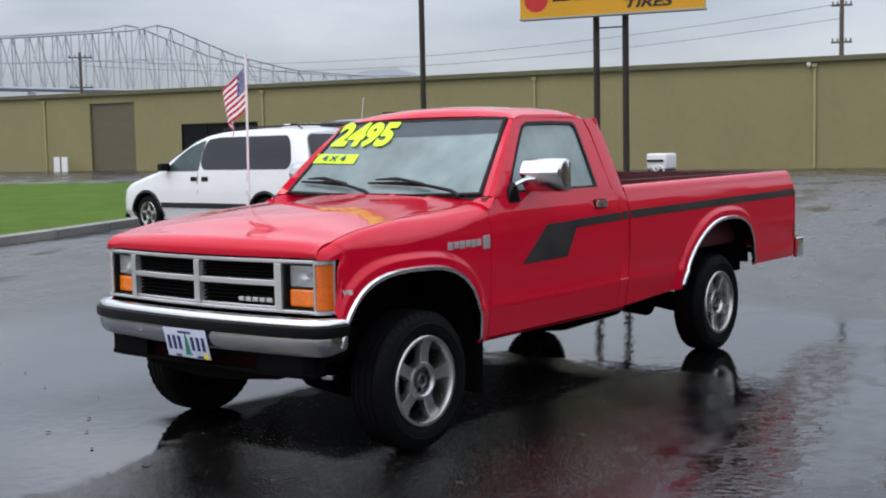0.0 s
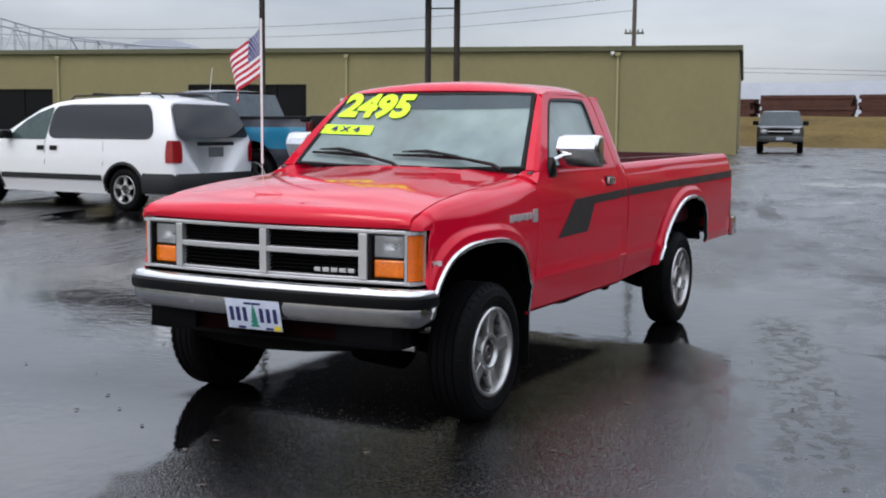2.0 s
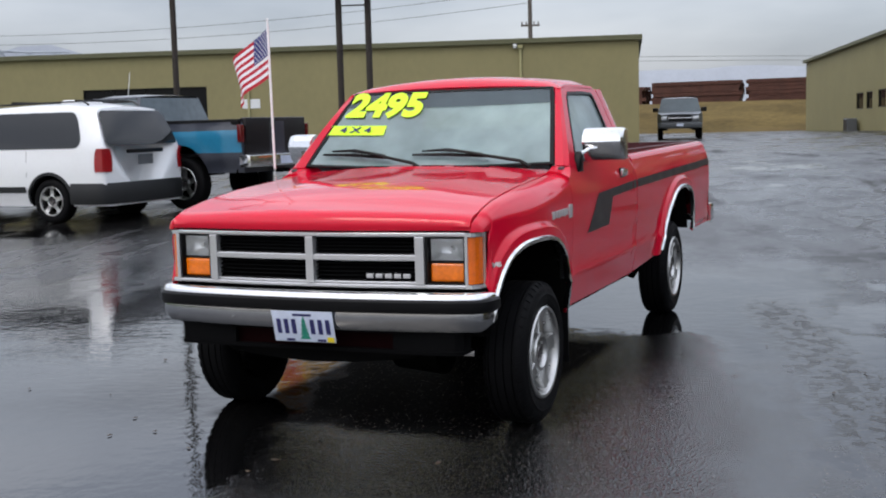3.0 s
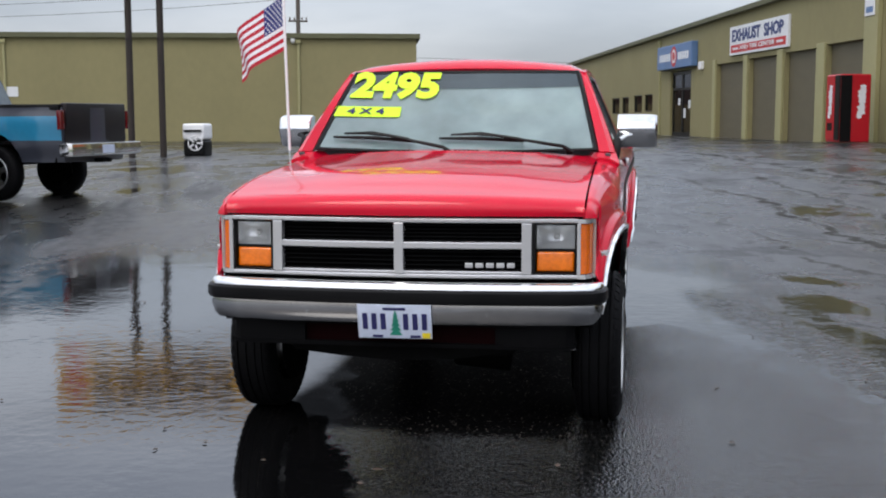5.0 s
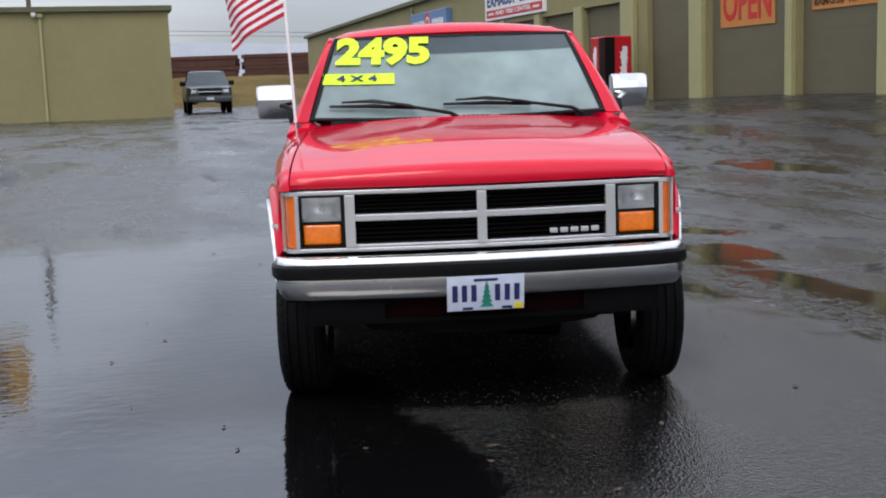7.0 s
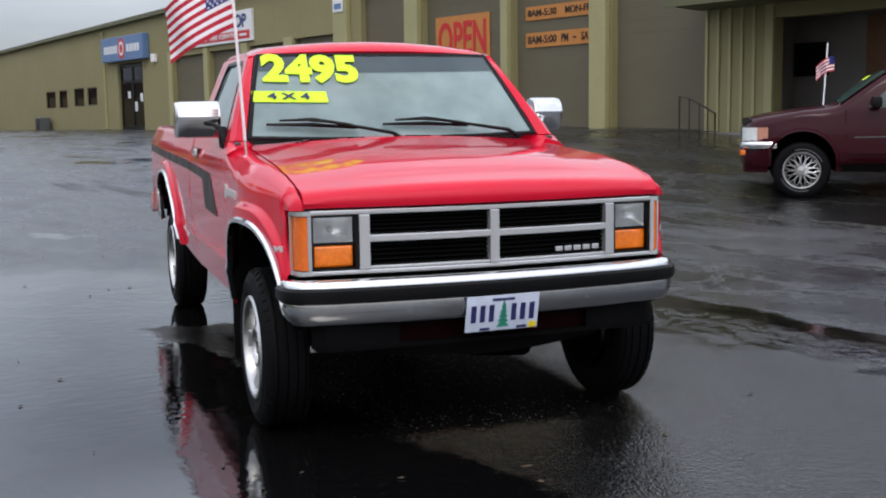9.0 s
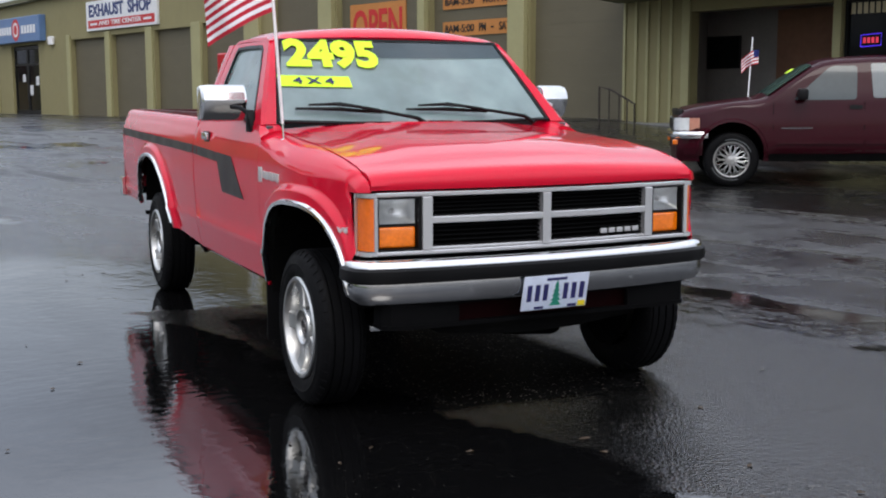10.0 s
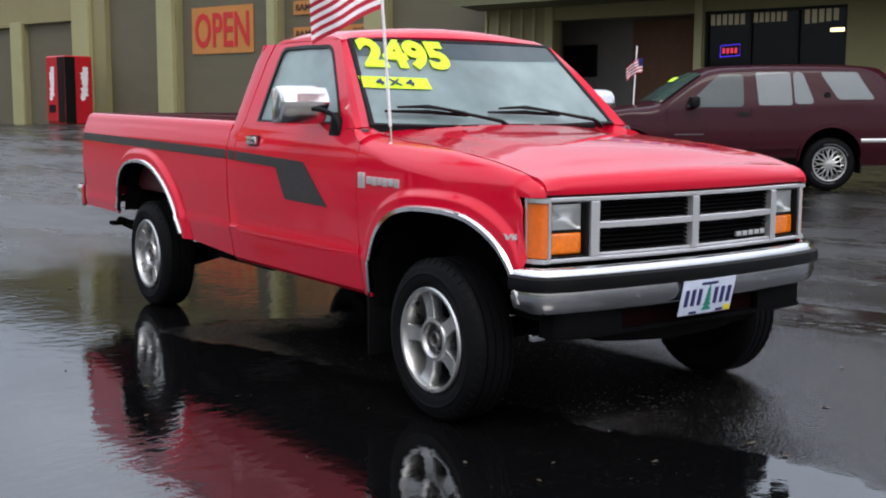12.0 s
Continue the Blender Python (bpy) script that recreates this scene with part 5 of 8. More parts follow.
def wheel_mesh_parts(parent, style, tyre=TYRE, rim_r=0.205, rim_mat=BRUSHED, out=1):
    """A wheel about the x axis, its outer face towards out * x."""
    wheel = new("wheel")
    wheel.parent = parent
    s = lambda x: out * x
    bm = bmesh.new()
    lathe(bm, [(r, s(x)) for r, x in tyre], 56)
    f = max(x for r, x in tyre)
    tread = part("tyre", bm, RUBBER, wheel, "black all-terrain tyre")
    if tyre is TYRE:
        # shoulder lugs of the tread, staggered on the two sides
        bm = bmesh.new()
        for k in range(44):
            for side in (1, -1):
                a = 2 * math.pi * (k + (0.5 if side > 0 else 0.0)) / 44
                c, sn = math.cos(a), math.sin(a)
                pts = [(0.318, 0.076), (0.3235, 0.080), (0.3165, 0.091), (0.305, 0.0995), (0.300, 0.095)]
                pts = [(r, x if side > 0 else x * 0.80) for r, x in pts]
                prism(bm, pts, lambda r, x, d: (s(side * x), r * c - d * sn, r * sn + d * c), -0.011, 0.011)
        part("tread", bm, RUBBER, tread, smooth=False)["kind"] = "stuff"
    bm = bmesh.new()
    lathe(bm, [(rim_r + 0.004, s(f - 0.02)), (rim_r + 0.008, s(f - 0.008)), (rim_r + 0.002, s(f - 0.001)), (rim_r - 0.010, s(f - 0.003)), (rim_r - 0.016, s(f - 0.014)), (rim_r - 0.019, s(f - 0.03)), (rim_r - 0.030, s(f - 0.10)), (rim_r - 0.05, s(-f + 0.02))], 48)
    part("rim", bm, rim_mat, wheel, "cast alloy rim")
    bm = bmesh.new()
    lathe(bm, [(rim_r - 0.03, s(f - 0.12)), (0.02, s(f - 0.12))], 32)
    lathe(bm, [(rim_r - 0.004, s(-f + 0.012)), (0.03, s(-f + 0.012))], 32)
    part("brake_disc", bm, UNDER, wheel)
    k0 = rim_r / 0.205
    if style == "five":
        for k in range(5):
            bm = bmesh.new()
            a = 2 * math.pi * k / 5 + math.pi / 2
            c, sn = math.cos(a), math.sin(a)
            rows = []
            for r, hw, x in ((0.070, 0.033, f - 0.024), (0.10, 0.030, f - 0.030), (0.145, 0.031, f - 0.032), (0.178, 0.035, f - 0.024), (0.194, 0.042, f - 0.016)):
                rows.append([(s(x + d), k0 * (r * c - u * hw * sn), k0 * (r * sn + u * hw * c)) for u, d in ((-1, -0.040), (-0.97, -0.006), (-0.88, 0.0), (0, -0.002), (0.88, 0.0), (0.97, -0.006), (1, -0.040))])
            sheet(bm, rows)
            part("spoke", bm, rim_mat, wheel)
        bm = bmesh.new()
        lathe(bm, [(k0 * r, s(x)) for r, x in ((0.090, f - 0.07), (0.089, f - 0.030), (0.084, f - 0.020), (0.072, f - 0.018), (0.065, f - 0.024), (0.061, f - 0.040), (0.059, f - 0.075), (0.0, f - 0.075))], 32)
        hub = part("hub_ring", bm, rim_mat, wheel)
        bm = bmesh.new()
        lathe(bm, [(k0 * r, s(x)) for r, x in ((0.036, f - 0.075), (0.035, f - 0.035), (0.029, f - 0.026), (0.021, f - 0.030), (0.018, f - 0.050), (0.0, f - 0.050))], 20)
        part("hub_cap", bm, HUBSTEEL, hub, "dull steel locking hub")
        for k in range(5):
            a = 2 * math.pi * k / 5 + 0.3
            bm = bmesh.new()
            p = Vector((s(f - 0.076), k0 * 0.049 * math.cos(a), k0 * 0.049 * math.sin(a)))
            tube(bm, [p, p + Vector((s(0.026), 0, 0))], 0.0085 * k0, 6)
            part("wheel_nut", bm, HUBSTEEL, hub)
    else:
        # a crossed lattice of thin bars
        bm = bmesh.new()
        for k in range(13):
            a = 2 * math.pi * k / 13
            for da in (-0.42, 0.42):
                q = [(s(f - 0.020 - 0.012 * h), (0.045 + (rim_r - 0.060) * h) * math.cos(a + da * h), (0.045 + (rim_r - 0.060) * h) * math.sin(a + da * h)) for h in (0, 0.5, 1)]
                tube(bm, q, 0.0075, 5)
        lathe(bm, [(0.060, s(f - 0.06)), (0.055, s(f - 0.016)), (0.0, s(f - 0.010))], 24)
        part("lattice", bm, rim_mat, wheel, "crossed lattice spokes")
        for a0 in (0.4, 0.4 + math.pi):
            bm = bmesh.new()
            lathe_rows = [[(s(f + 0.0015), r * math.cos(a), r * math.sin(a)) for a in (a0 + 1.5 * q / 14 for q in range(15))] for r in (rim_r + 0.030, rim_r + 0.042)]
            sheet(bm, lathe_rows)
            part("tyre_band", bm, GREYPLASTIC, tread, "pale worn sidewall lettering band", thick=0.001)
    return wheel


for y in (-0.005, 3.155):
    for sg in (1, -1):
        w = wheel_mesh_parts(truck, "five", out=sg)
        w.location = (sg * (0.740 if y < 1 else 0.704) + (0.016 if y < 1 else -0.012), y, 0.345)
        w.rotation_euler = (radians(random.uniform(0, 72)), 0, 0)

# front end: bumper in three sweeps
def sweep(bm, path, prof):
    """A closed profile of (outward, up) swept along a plan path of (x, y)."""
    rows = []
    for k, (x, y) in enumerate(path):
        a, b = Vector(path[max(0, k - 1)]), Vector(path[min(len(path) - 1, k + 1)])
        t = (b - a).normalized()
        n_ = Vector((t.y, -t.x))
        rows.append([(x + n_.x * o, y + n_.y * o, z) for o, z in prof])
    g = sheet(bm, rows, True)
    bm.faces.new(g[0][::-1]), bm.faces.new(g[-1])


bp = [(0.787, -0.47), (0.785, -0.530), (0.774, -0.574), (0.745, -0.604), (0.66, -0.628), (0.5, -0.650), (0.25, -0.670), (0.0, -0.678)]
bp = [(-x, y) for x, y in bp] + bp[-2::-1]
bumper = new("front_bumper")
bumper.parent = truck
bm = bmesh.new()
sweep(bm, bp, [(-0.05, 0.672), (-0.045, 0.690), (-0.02, 0.697), (0.004, 0.692), (0.014, 0.680), (0.016, 0.668), (-0.02, 0.665)])
part("bumper_top", bm, CHROME, bumper, "bright chrome upper edge")
bm = bmesh.new()
sweep(bm, bp, [(-0.03, 0.610), (-0.03, 0.668), (0.020, 0.670), (0.030, 0.660), (0.031, 0.625), (0.022, 0.612)])
part("rubber_strip", bm, BLACK, bumper, "black rubber strip")
bm = bmesh.new()
sweep(bm, bp, [(-0.03, 0.612), (0.012, 0.612), (0.016, 0.585), (0.004, 0.548), (-0.012, 0.530), (-0.03, 0.534)])
part("bumper_face", bm, DARKCHROME, bumper, "chrome face with its dark reflection painted in")
for sg in (1, -1):
    bm = bmesh.new()
    tube(bm, [(sg * 0.36, -0.665, 0.572), (sg * 0.36, -0.681, 0.572)], [0.006, 0.004], 10)
    part("bumper_bolt", bm, DARKCHROME, bumper)
# valance with its slot
bm = bmesh.new()
vx0 = [(-0.69, -0.50), (-0.688, -0.575), (-0.66, -0.605), (-0.55, -0.618), (0.55, -0.618), (0.66, -0.605), (0.688, -0.575), (0.69, -0.50)]
sweep(bm, vx0, [(-0.02, 0.512), (-0.02, 0.535), (0.0, 0.535), (0.004, 0.516)])
sweep(bm, vx0, [(-0.02, 0.425), (-0.02, 0.446), (0.008, 0.446), (0.006, 0.430)])
for sg in (1, -1):
    sweep(bm, [(sg * x, y) for x, y in ((0.69, -0.50), (0.688, -0.575), (0.66, -0.605), (0.55, -0.618), (0.385, -0.618))][::-sg], [(-0.02, 0.44), (-0.02, 0.52), (0.0, 0.52), (0.002, 0.44)])
part("valance", bm, VALANCE, truck, "black plastic lower valance")
bm = bmesh.new()
box(bm, -0.45, 0.45, -0.58, -0.54, 0.44, 0.53)
# red panel behind the slot, its shade painted in as near-black
part("valance_back", bm, mat("dark_red_shadowed_panel", (0.008, 0.0008, 0.0012), 0.7, ior=1.12, var=0.2, scale=5), truck, smooth=False)
bm = bmesh.new()
pts = [(-0.50, 0.435), (0.50, 0.435), (0.44, 0.395), (0.20, 0.372), (-0.05, 0.362), (-0.25, 0.375), (-0.44, 0.392)]
prism(bm, pts, lambda u, v, d: (u, d, v), -0.56, -0.30, 0.012)
part("skid_plate", bm, UNDER, truck)
# grille frame
FY = -0.612
grille = new("grille")
grille.parent = truck
bm = bmesh.new()
def bar(x0, x1, z0, z1, y0=FY, y1=-0.565, b=0.004):
    ring = [(y0 + b, z0), (y0, z0 + b), (y0, z1 - b), (y0 + b, z1), (y1, z1), (y1, z0)]
    g = sheet(bm, [[(x, y, z) for y, z in ring] for x in columns(x0, x1, 0.06)], True)
    bm.faces.new(g[0][::-1]), bm.faces.new(g[-1])

bar(-0.700, 0.700, 0.926, 0.943)
bar(-0.700, 0.700, 0.706, 0.722)
bar(-0.50, 0.50, 0.722, 0.734, FY + 0.008)
bar(-0.490, 0.490, 0.823, 0.849, FY + 0.001)
for x0, x1 in ((-0.522, -0.484), (0.484, 0.522), (-0.018, 0.018)):
    bar(x0, x1, 0.7225, 0.9255, FY - 0.002)
for x0, x1 in ((-0.712, -0.698), (0.698, 0.712)):
    bar(x0, x1, 0.722, 0.926)
part("grille_frame", bm, ARGENT, grille, "silver crossbar grille frame")
for x0, x1 in ((-0.482, -0.02), (0.02, 0.482)):
    for z0, z1 in ((0.734, 0.822), (0.850, 0.926)):
        bm = bmesh.new()
        k = 5
        for q in range(k):
            z = z0 + (z1 - z0) * (q + 0.5) / k
            vs = [bm.verts.new((x, y, zz)) for x in (x0, x1) for y, zz in ((-0.588, z - 0.003), (-0.558, z + 0.007), (-0.558, z + 0.003), (-0.588, z - 0.007))]
            for f in ((0, 1, 2, 3), (4, 7, 6, 5), (0, 4, 5, 1), (3, 2, 6, 7), (0, 3, 7, 4)):
                bm.faces.new([vs[w_] for w_ in f])
        part("grille_insert", bm, VALANCE, grille, smooth=False)
bm = bmesh.new()
box(bm, -0.512, 0.512, -0.552, -0.54, 0.70, 0.945)
part("grille_back", bm, UNDER, grille, smooth=False)
bm = bmesh.new()
for k in range(5):
    box(bm, 0.262 + k * 0.041, 0.262 + k * 0.041 + 0.031, -0.604, -0.592, 0.748, 0.768, 0.003)
part("maker_badge", bm, ARGENT, grille, "row of small silver badge blocks")
for sg in (1, -1):
    lamp = new("headlamp")
    lamp.parent = truck
    X = lambda a, b: sorted((sg * a, sg * b))
    # a deep black bay behind the silver frame, with the two lenses at its back
    bm = bmesh.new()
    rings = [[(x, y, z) for x, z in ((0.523, 0.7225), (0.699, 0.7225), (0.699, 0.9255), (0.523, 0.9255))] for y in (-0.604, -0.500)]
    inner = [[(x, y, z) for x, z in ((0.535, 0.730), (0.690, 0.730), (0.690, 0.918), (0.535, 0.918))] for y in (-0.500, -0.604)]
    tunnel = [[(sg * x, y, z) for x, y, z in r + r[:1]] for r in rings + inner + rings[:1]]
    sheet(bm, tunnel)
    bmesh.ops.remove_doubles(bm, verts=bm.verts, dist=1e-5)
    sheet(bm, [[(sg * x, -0.500, z) for x in (0.523, 0.699)] for z in (0.7225, 0.9255)])
    bmesh.ops.remove_doubles(bm, verts=bm.verts, dist=1e-5)
    part("lamp_housing", bm, BLACK, lamp, smooth=False)
    bm = bmesh.new()
    box(bm, *X(0.536, 0.689), -0.582, -0.530, 0.813, 0.823)
    part("lamp_divider", bm, BLACK, lamp, smooth=False)
    bm = bmesh.new()
    grid = [k / 6 for k in range(-6, 7)]
    sheet(bm, [[(sg * (0.613 + 0.074 * u), -0.574 + 0.050 * ((1 - u * u) * (1 - v * v)) ** 0.5, 0.870 + 0.047 * v) for u in grid] for v in grid])
    part("reflector", bm, REFLECTOR, lamp, "bright lamp reflector")
    bm = bmesh.new()
    tube(bm, [(sg * 0.613, -0.523, 0.868), (sg * 0.613, -0.548, 0.868)], [0.014, 0.008], 12)
    part("bulb", bm, WHITEPLASTIC, lamp)
    bm = bmesh.new()
    sheet(bm, [[(sg * (0.613 + 0.075 * u), -0.580 - 0.005 * (1 - u * u) * (1 - v * v), 0.870 + 0.047 * v) for u in grid] for v in grid])
    part("headlamp_lens", bm, LAMPGLASS, lamp, "clear headlamp lens").visible_shadow = False
    bm = bmesh.new()
    box(bm, *X(0.539, 0.687), -0.585, -0.545, 0.732, 0.812, 0.010, 3)
    part("indicator_lens", bm, AMBER, lamp, "amber indicator lens")
    bm = bmesh.new()
    rows = []
    for x, y in ((0.711, -0.606), (0.726, -0.600), (0.739, -0.582), (0.748, -0.555), (0.756, -0.522)):
        rows.append([(sg * x, y, z) for z in (0.727, 0.74, 0.91, 0.923)])
    sheet(bm, rows)
    part("side_marker", bm, AMBER_SIDE, lamp, "amber wrap-round marker lamp", thick=0.01)
    bm = bmesh.new()
    for z0, z1 in ((0.708, 0.724), (0.926, 0.942)):
        rows = []
        for x, y in ((0.70, -0.612), (0.729, -0.608), (0.745, -0.588), (0.755, -0.556), (0.763, -0.516)):
            rows.append([(sg * x, y, z0), (sg * x, y, z1), (sg * (x - 0.02), y + 0.012, z1), (sg * (x - 0.02), y + 0.012, z0)])
        sheet(bm, rows, True)
    box(bm, *X(0.754, 0.768), -0.532, -0.520, 0.708, 0.942, 0.004)
    part("marker_trim", bm, ARGENT, lamp, "silver marker surround")
# body filler between the grille and the bumper, painted black as gap shade
bm = bmesh.new()
box(bm, -0.755, 0.755, -0.52, -0.46, 0.60, 0.707)
part("front_panel", bm, UNDER, truck, smooth=False)
# number plate: plain bars for its characters
plate = new("number_plate")
plate.parent = truck
bm = bmesh.new()
box(bm, -0.148, 0.146, -0.707, -0.703, 0.470, 0.612, 0.002)
part("plate_sheet", bm, PLATE, plate, "pale blue number plate")
for x0, x1, z0, z1 in [(x, x + 0.020, 0.508, 0.575) for x in (-0.128, -0.092, -0.056, 0.034, 0.071, 0.108)] + [(-0.045, 0.045, 0.590, 0.600), (-0.09, -0.05, 0.474, 0.484), (0.06, 0.10, 0.474, 0.484)]:
    bm = bmesh.new()
    box(bm, x0, x1, -0.709, -0.7065, z0, z1)
    part("plate_bar", bm, INK, plate, smooth=False)
bm = bmesh.new()
for k in range(5):
    h = 0.018
    z = 0.485 + k * 0.019
    w_ = 0.026 - 0.004 * k
    prism(bm, [(-w_ + 0.003, z), (w_ + 0.003, z), (0.003, z + h + 0.012)], lambda u, v, d: (u, d, v), -0.7095, -0.7065)
part("plate_tree", bm, GREENINK, plate, "green tree emblem", smooth=False)
bm = bmesh.new()
box(bm, 0.108, 0.140, -0.709, -0.7065, 0.473, 0.495)
part("plate_sticker", bm, YELLOWINK, plate, smooth=False)
plate.matrix_local = Matrix.Translation((0, -0.707, 0.61)) @ Matrix.Rotation(radians(13), 4, "X") @ Matrix.Translation((0, 0.707, -0.61))
# badges
BADGE = mat("bright_badge_metal", (0.66, 0.66, 0.66), 0.28, metal=0.6, var=0.10, scale=40)
for sg in (1, -1):
    bm = bmesh.new()
    def blk(y0, y1, z0, z1):
        x = body_x((y0 + y1) / 2, (z0 + z1) / 2)
        a, b = sorted((sg * (x - 0.004), sg * (x + 0.006)))
        box(bm, a, b, y0, y1, z0, z1, 0.0025)
    blk(0.432, 0.484, 0.918, 0.984)
    part("wing_emblem", bm, BADGE, truck, "upright chrome emblem")
    bm = bmesh.new()
    for k in range(6):
        blk(0.165 + k * 0.043, 0.165 + k * 0.043 + 0.033, 0.934 + 0.004 * (k % 2), 0.970)
    part("wing_badge", bm, BADGE, truck, "chrome wing badge of small blocks")
    bm = text_mesh("V6", 0.038, 0.023, 0.1, 0.04)
    if sg > 0:
        place(bm, lambda c: Vector((body_x(-0.482 + c.x, 0.80) + 0.004 + c.z, -0.482 + c.x, 0.789 + c.y)))
    else:
        place(bm, lambda c: Vector((-body_x(-0.444 - c.x, 0.80) - 0.004 - c.z, -0.444 - c.x, 0.789 + c.y)))
    part("engine_badge", bm, BADGE, truck, "small silver V6 badge", smooth=False)
# door mirrors
for sg in (1, -1):
    mir = new("door_mirror")
    mir.parent = truck
    bm = bmesh.new()
    prof = [(0.957, 1.352), (0.920, 1.359), (0.886, 1.350), (0.862, 1.324), (0.849, 1.288), (0.851, 1.277), (0.867, 1.243), (0.886, 1.211), (0.910, 1.192), (0.957, 1.186)]
    rows = []
    for x, k in ((0.800, 0.90), (0.803, 0.96), (0.810, 0.99), (0.845, 1.0), (0.93, 1.0), (0.968, 0.99), (0.988, 0.93), (0.998, 0.80), (1.001, 0.62)):
        rows.append([(sg * x, 0.957 + (y - 0.957) * k + 0.36 * (x - 0.83), 1.268 + (z - 1.275) * (0.6 + 0.4 * k)) for y, z in prof])
    g = sheet(bm, rows, True)
    bm.faces.new(g[0]), bm.faces.new(g[-1])
    part("mirror_shell", bm, SATIN, mir, "chrome mirror housing", angle=22)
    bm = bmesh.new()
    box(bm, *sorted((sg * 0.832, sg * 0.985)), 0.956, 0.960, 1.20, 1.350, 0.002)
    place(bm, lambda c: Vector((c.x, c.y + 0.36 * (abs(c.x) - 0.83), c.z)))
    part("mirror_glass", bm, mat("mirror_silver", (0.85, 0.86, 0.87), 0.02, metal=1.0, var=0), mir)
    bm = bmesh.new()
    tube(bm, [(sg * 0.80, 0.78, 1.19), (sg * 0.815, 0.80, 1.225), (sg * 0.84, 0.84, 1.245), (sg * 0.87, 0.88, 1.25)], 0.011, 8)
    part("mirror_arm", bm, CHROME if sg > 0 else BLACK, mir)
    bm = bmesh.new()
    prism(bm, [(0.70, 1.13), (0.80, 1.13), (0.80, 1.21), (0.775, 1.235), (0.74, 1.19)], lambda u, v, d: (sg * d, u, v), 0.785, 0.825, 0.01)
    part("mirror_foot", bm, BLACK, mir)
# wipers
for px, tip, heel in ((0.01, -0.62, -0.20), (0.60, -0.07, 0.355)):
    wp = new("wiper")
    wp.parent = truck
    bm = bmesh.new()
    tube(bm, [ws(heel, 0.062, 0.022), ws((heel + tip) / 2, 0.082, 0.024), ws(tip, 0.088, 0.018)], [0.007, 0.011, 0.006], 6)
    tube(bm, [ws(heel - 0.02, 0.070, 0.034), ws((heel + tip) / 2, 0.098, 0.042), ws(tip + 0.06, 0.098, 0.034)], [0.006, 0.010, 0.005], 6)
    part("wiper_blade", bm, BLACK, wp)
    bm = bmesh.new()
    tube(bm, [ws(px, -0.012, 0.016), ws(px - 0.05, 0.012, 0.036), ws((heel + tip) / 2 + 0.08, 0.078, 0.046), ws((heel + tip) / 2 - 0.02, 0.090, 0.044)], [0.014, 0.010, 0.007, 0.006], 6)
    part("wiper_arm", bm, BLACK, wp)
# cabin
bm = bmesh.new()
rows = [[(x, y, z - 0.02 * (x / 0.7) ** 2) for x in (-0.70, -0.4, 0, 0.4, 0.70)] for y, z in ((0.66, 1.150), (0.85, 1.155), (0.98, 1.145), (1.02, 1.11), (1.03, 0.85))]
sheet(bm, rows)
part("dashboard", bm, DASH, truck, thick=0.02)
bm = bmesh.new()
prism(bm, [(1.10, 0.62), (1.55, 0.58), (1.60, 0.86), (1.78, 1.32), (1.70, 1.36), (1.60, 1.30), (1.48, 0.86), (1.12, 0.82)], lambda u, v, d: (d, u, v), -0.66, 0.66, 0.04, 3)
part("bench_seat", bm, CLOTH, truck, "grey cloth bench seat")
bm = bmesh.new()
c = Vector((0.36, 1.10, 1.10))
t1, t2 = Vector((1, 0, 0)), Vector((0, 0.45, 0.89))
tube(bm, [c + 0.19 * (math.cos(a) * t1 + math.sin(a) * t2) for a in (2 * math.pi * k / 28 for k in range(29))], 0.014, 8, False)
tube(bm, [c - 0.19 * t1, c, c + 0.19 * t1], 0.018, 6)
tube(bm, [c, c + Vector((0, -0.15, -0.08))], 0.03, 8)
part("steering_wheel", bm, BLACK, truck)
bm = bmesh.new()
box(bm, -0.115, 0.115, 1.06, 1.09, 1.475, 1.535, 0.012)
tube(bm, [(0, 1.075, 1.52), (0, 1.04, 1.57)], 0.008, 6)
part("interior_mirror", bm, BLACK, truck)
bm = bmesh.new()
box(bm, -0.78, 0.78, 0.55, 1.82, 0.46, 0.50)
box(bm, -0.74, 0.74, 0.53, 0.56, 0.50, 1.12)
part("cab_floor", bm, UNDER, truck, smooth=False)
for sg in (1, -1):
    bm = bmesh.new()
    box(bm, *sorted((sg * 0.755, sg * 0.785)), 0.56, 1.72, 0.50, 1.165, 0.01)
    part("door_card", bm, DASH, truck)
# underbody
bm = bmesh.new()
for sg in (1, -1):
    box(bm, *sorted((sg * 0.34, sg * 0.42)), -0.50, 4.20, 0.44, 0.54, 0.01)
for y in (0.7, 1.75, 2.4, 3.9):
    box(bm, -0.42, 0.42, y, y + 0.09, 0.40, 0.48, 0.01)
box(bm, -0.22, 0.22, 0.75, 1.75, 0.36, 0.50, 0.04)
box(bm, -0.60, 0.60, -0.40, 0.50, 0.46, 0.60)
part("chassis", bm, UNDER, truck)
# unseen tank and spare wheel, added to block light beneath the truck
bm = bmesh.new()
box(bm, -0.66, -0.36, 1.75, 2.50, 0.38, 0.60, 0.04)
part("fuel_tank", bm, UNDER, truck)
bm = bmesh.new()
lathe(bm, [(0.10, -0.05), (0.20, -0.09), (0.29, -0.10), (0.335, -0.07), (0.34, 0.0), (0.335, 0.07), (0.29, 0.10), (0.20, 0.09), (0.10, 0.05)], 32)
place(bm, lambda c: Vector((c.y, 3.76 + c.z, 0.485 + c.x)))
part("spare_wheel", bm, RUBBER, truck, "unseen spare wheel added under the bed")
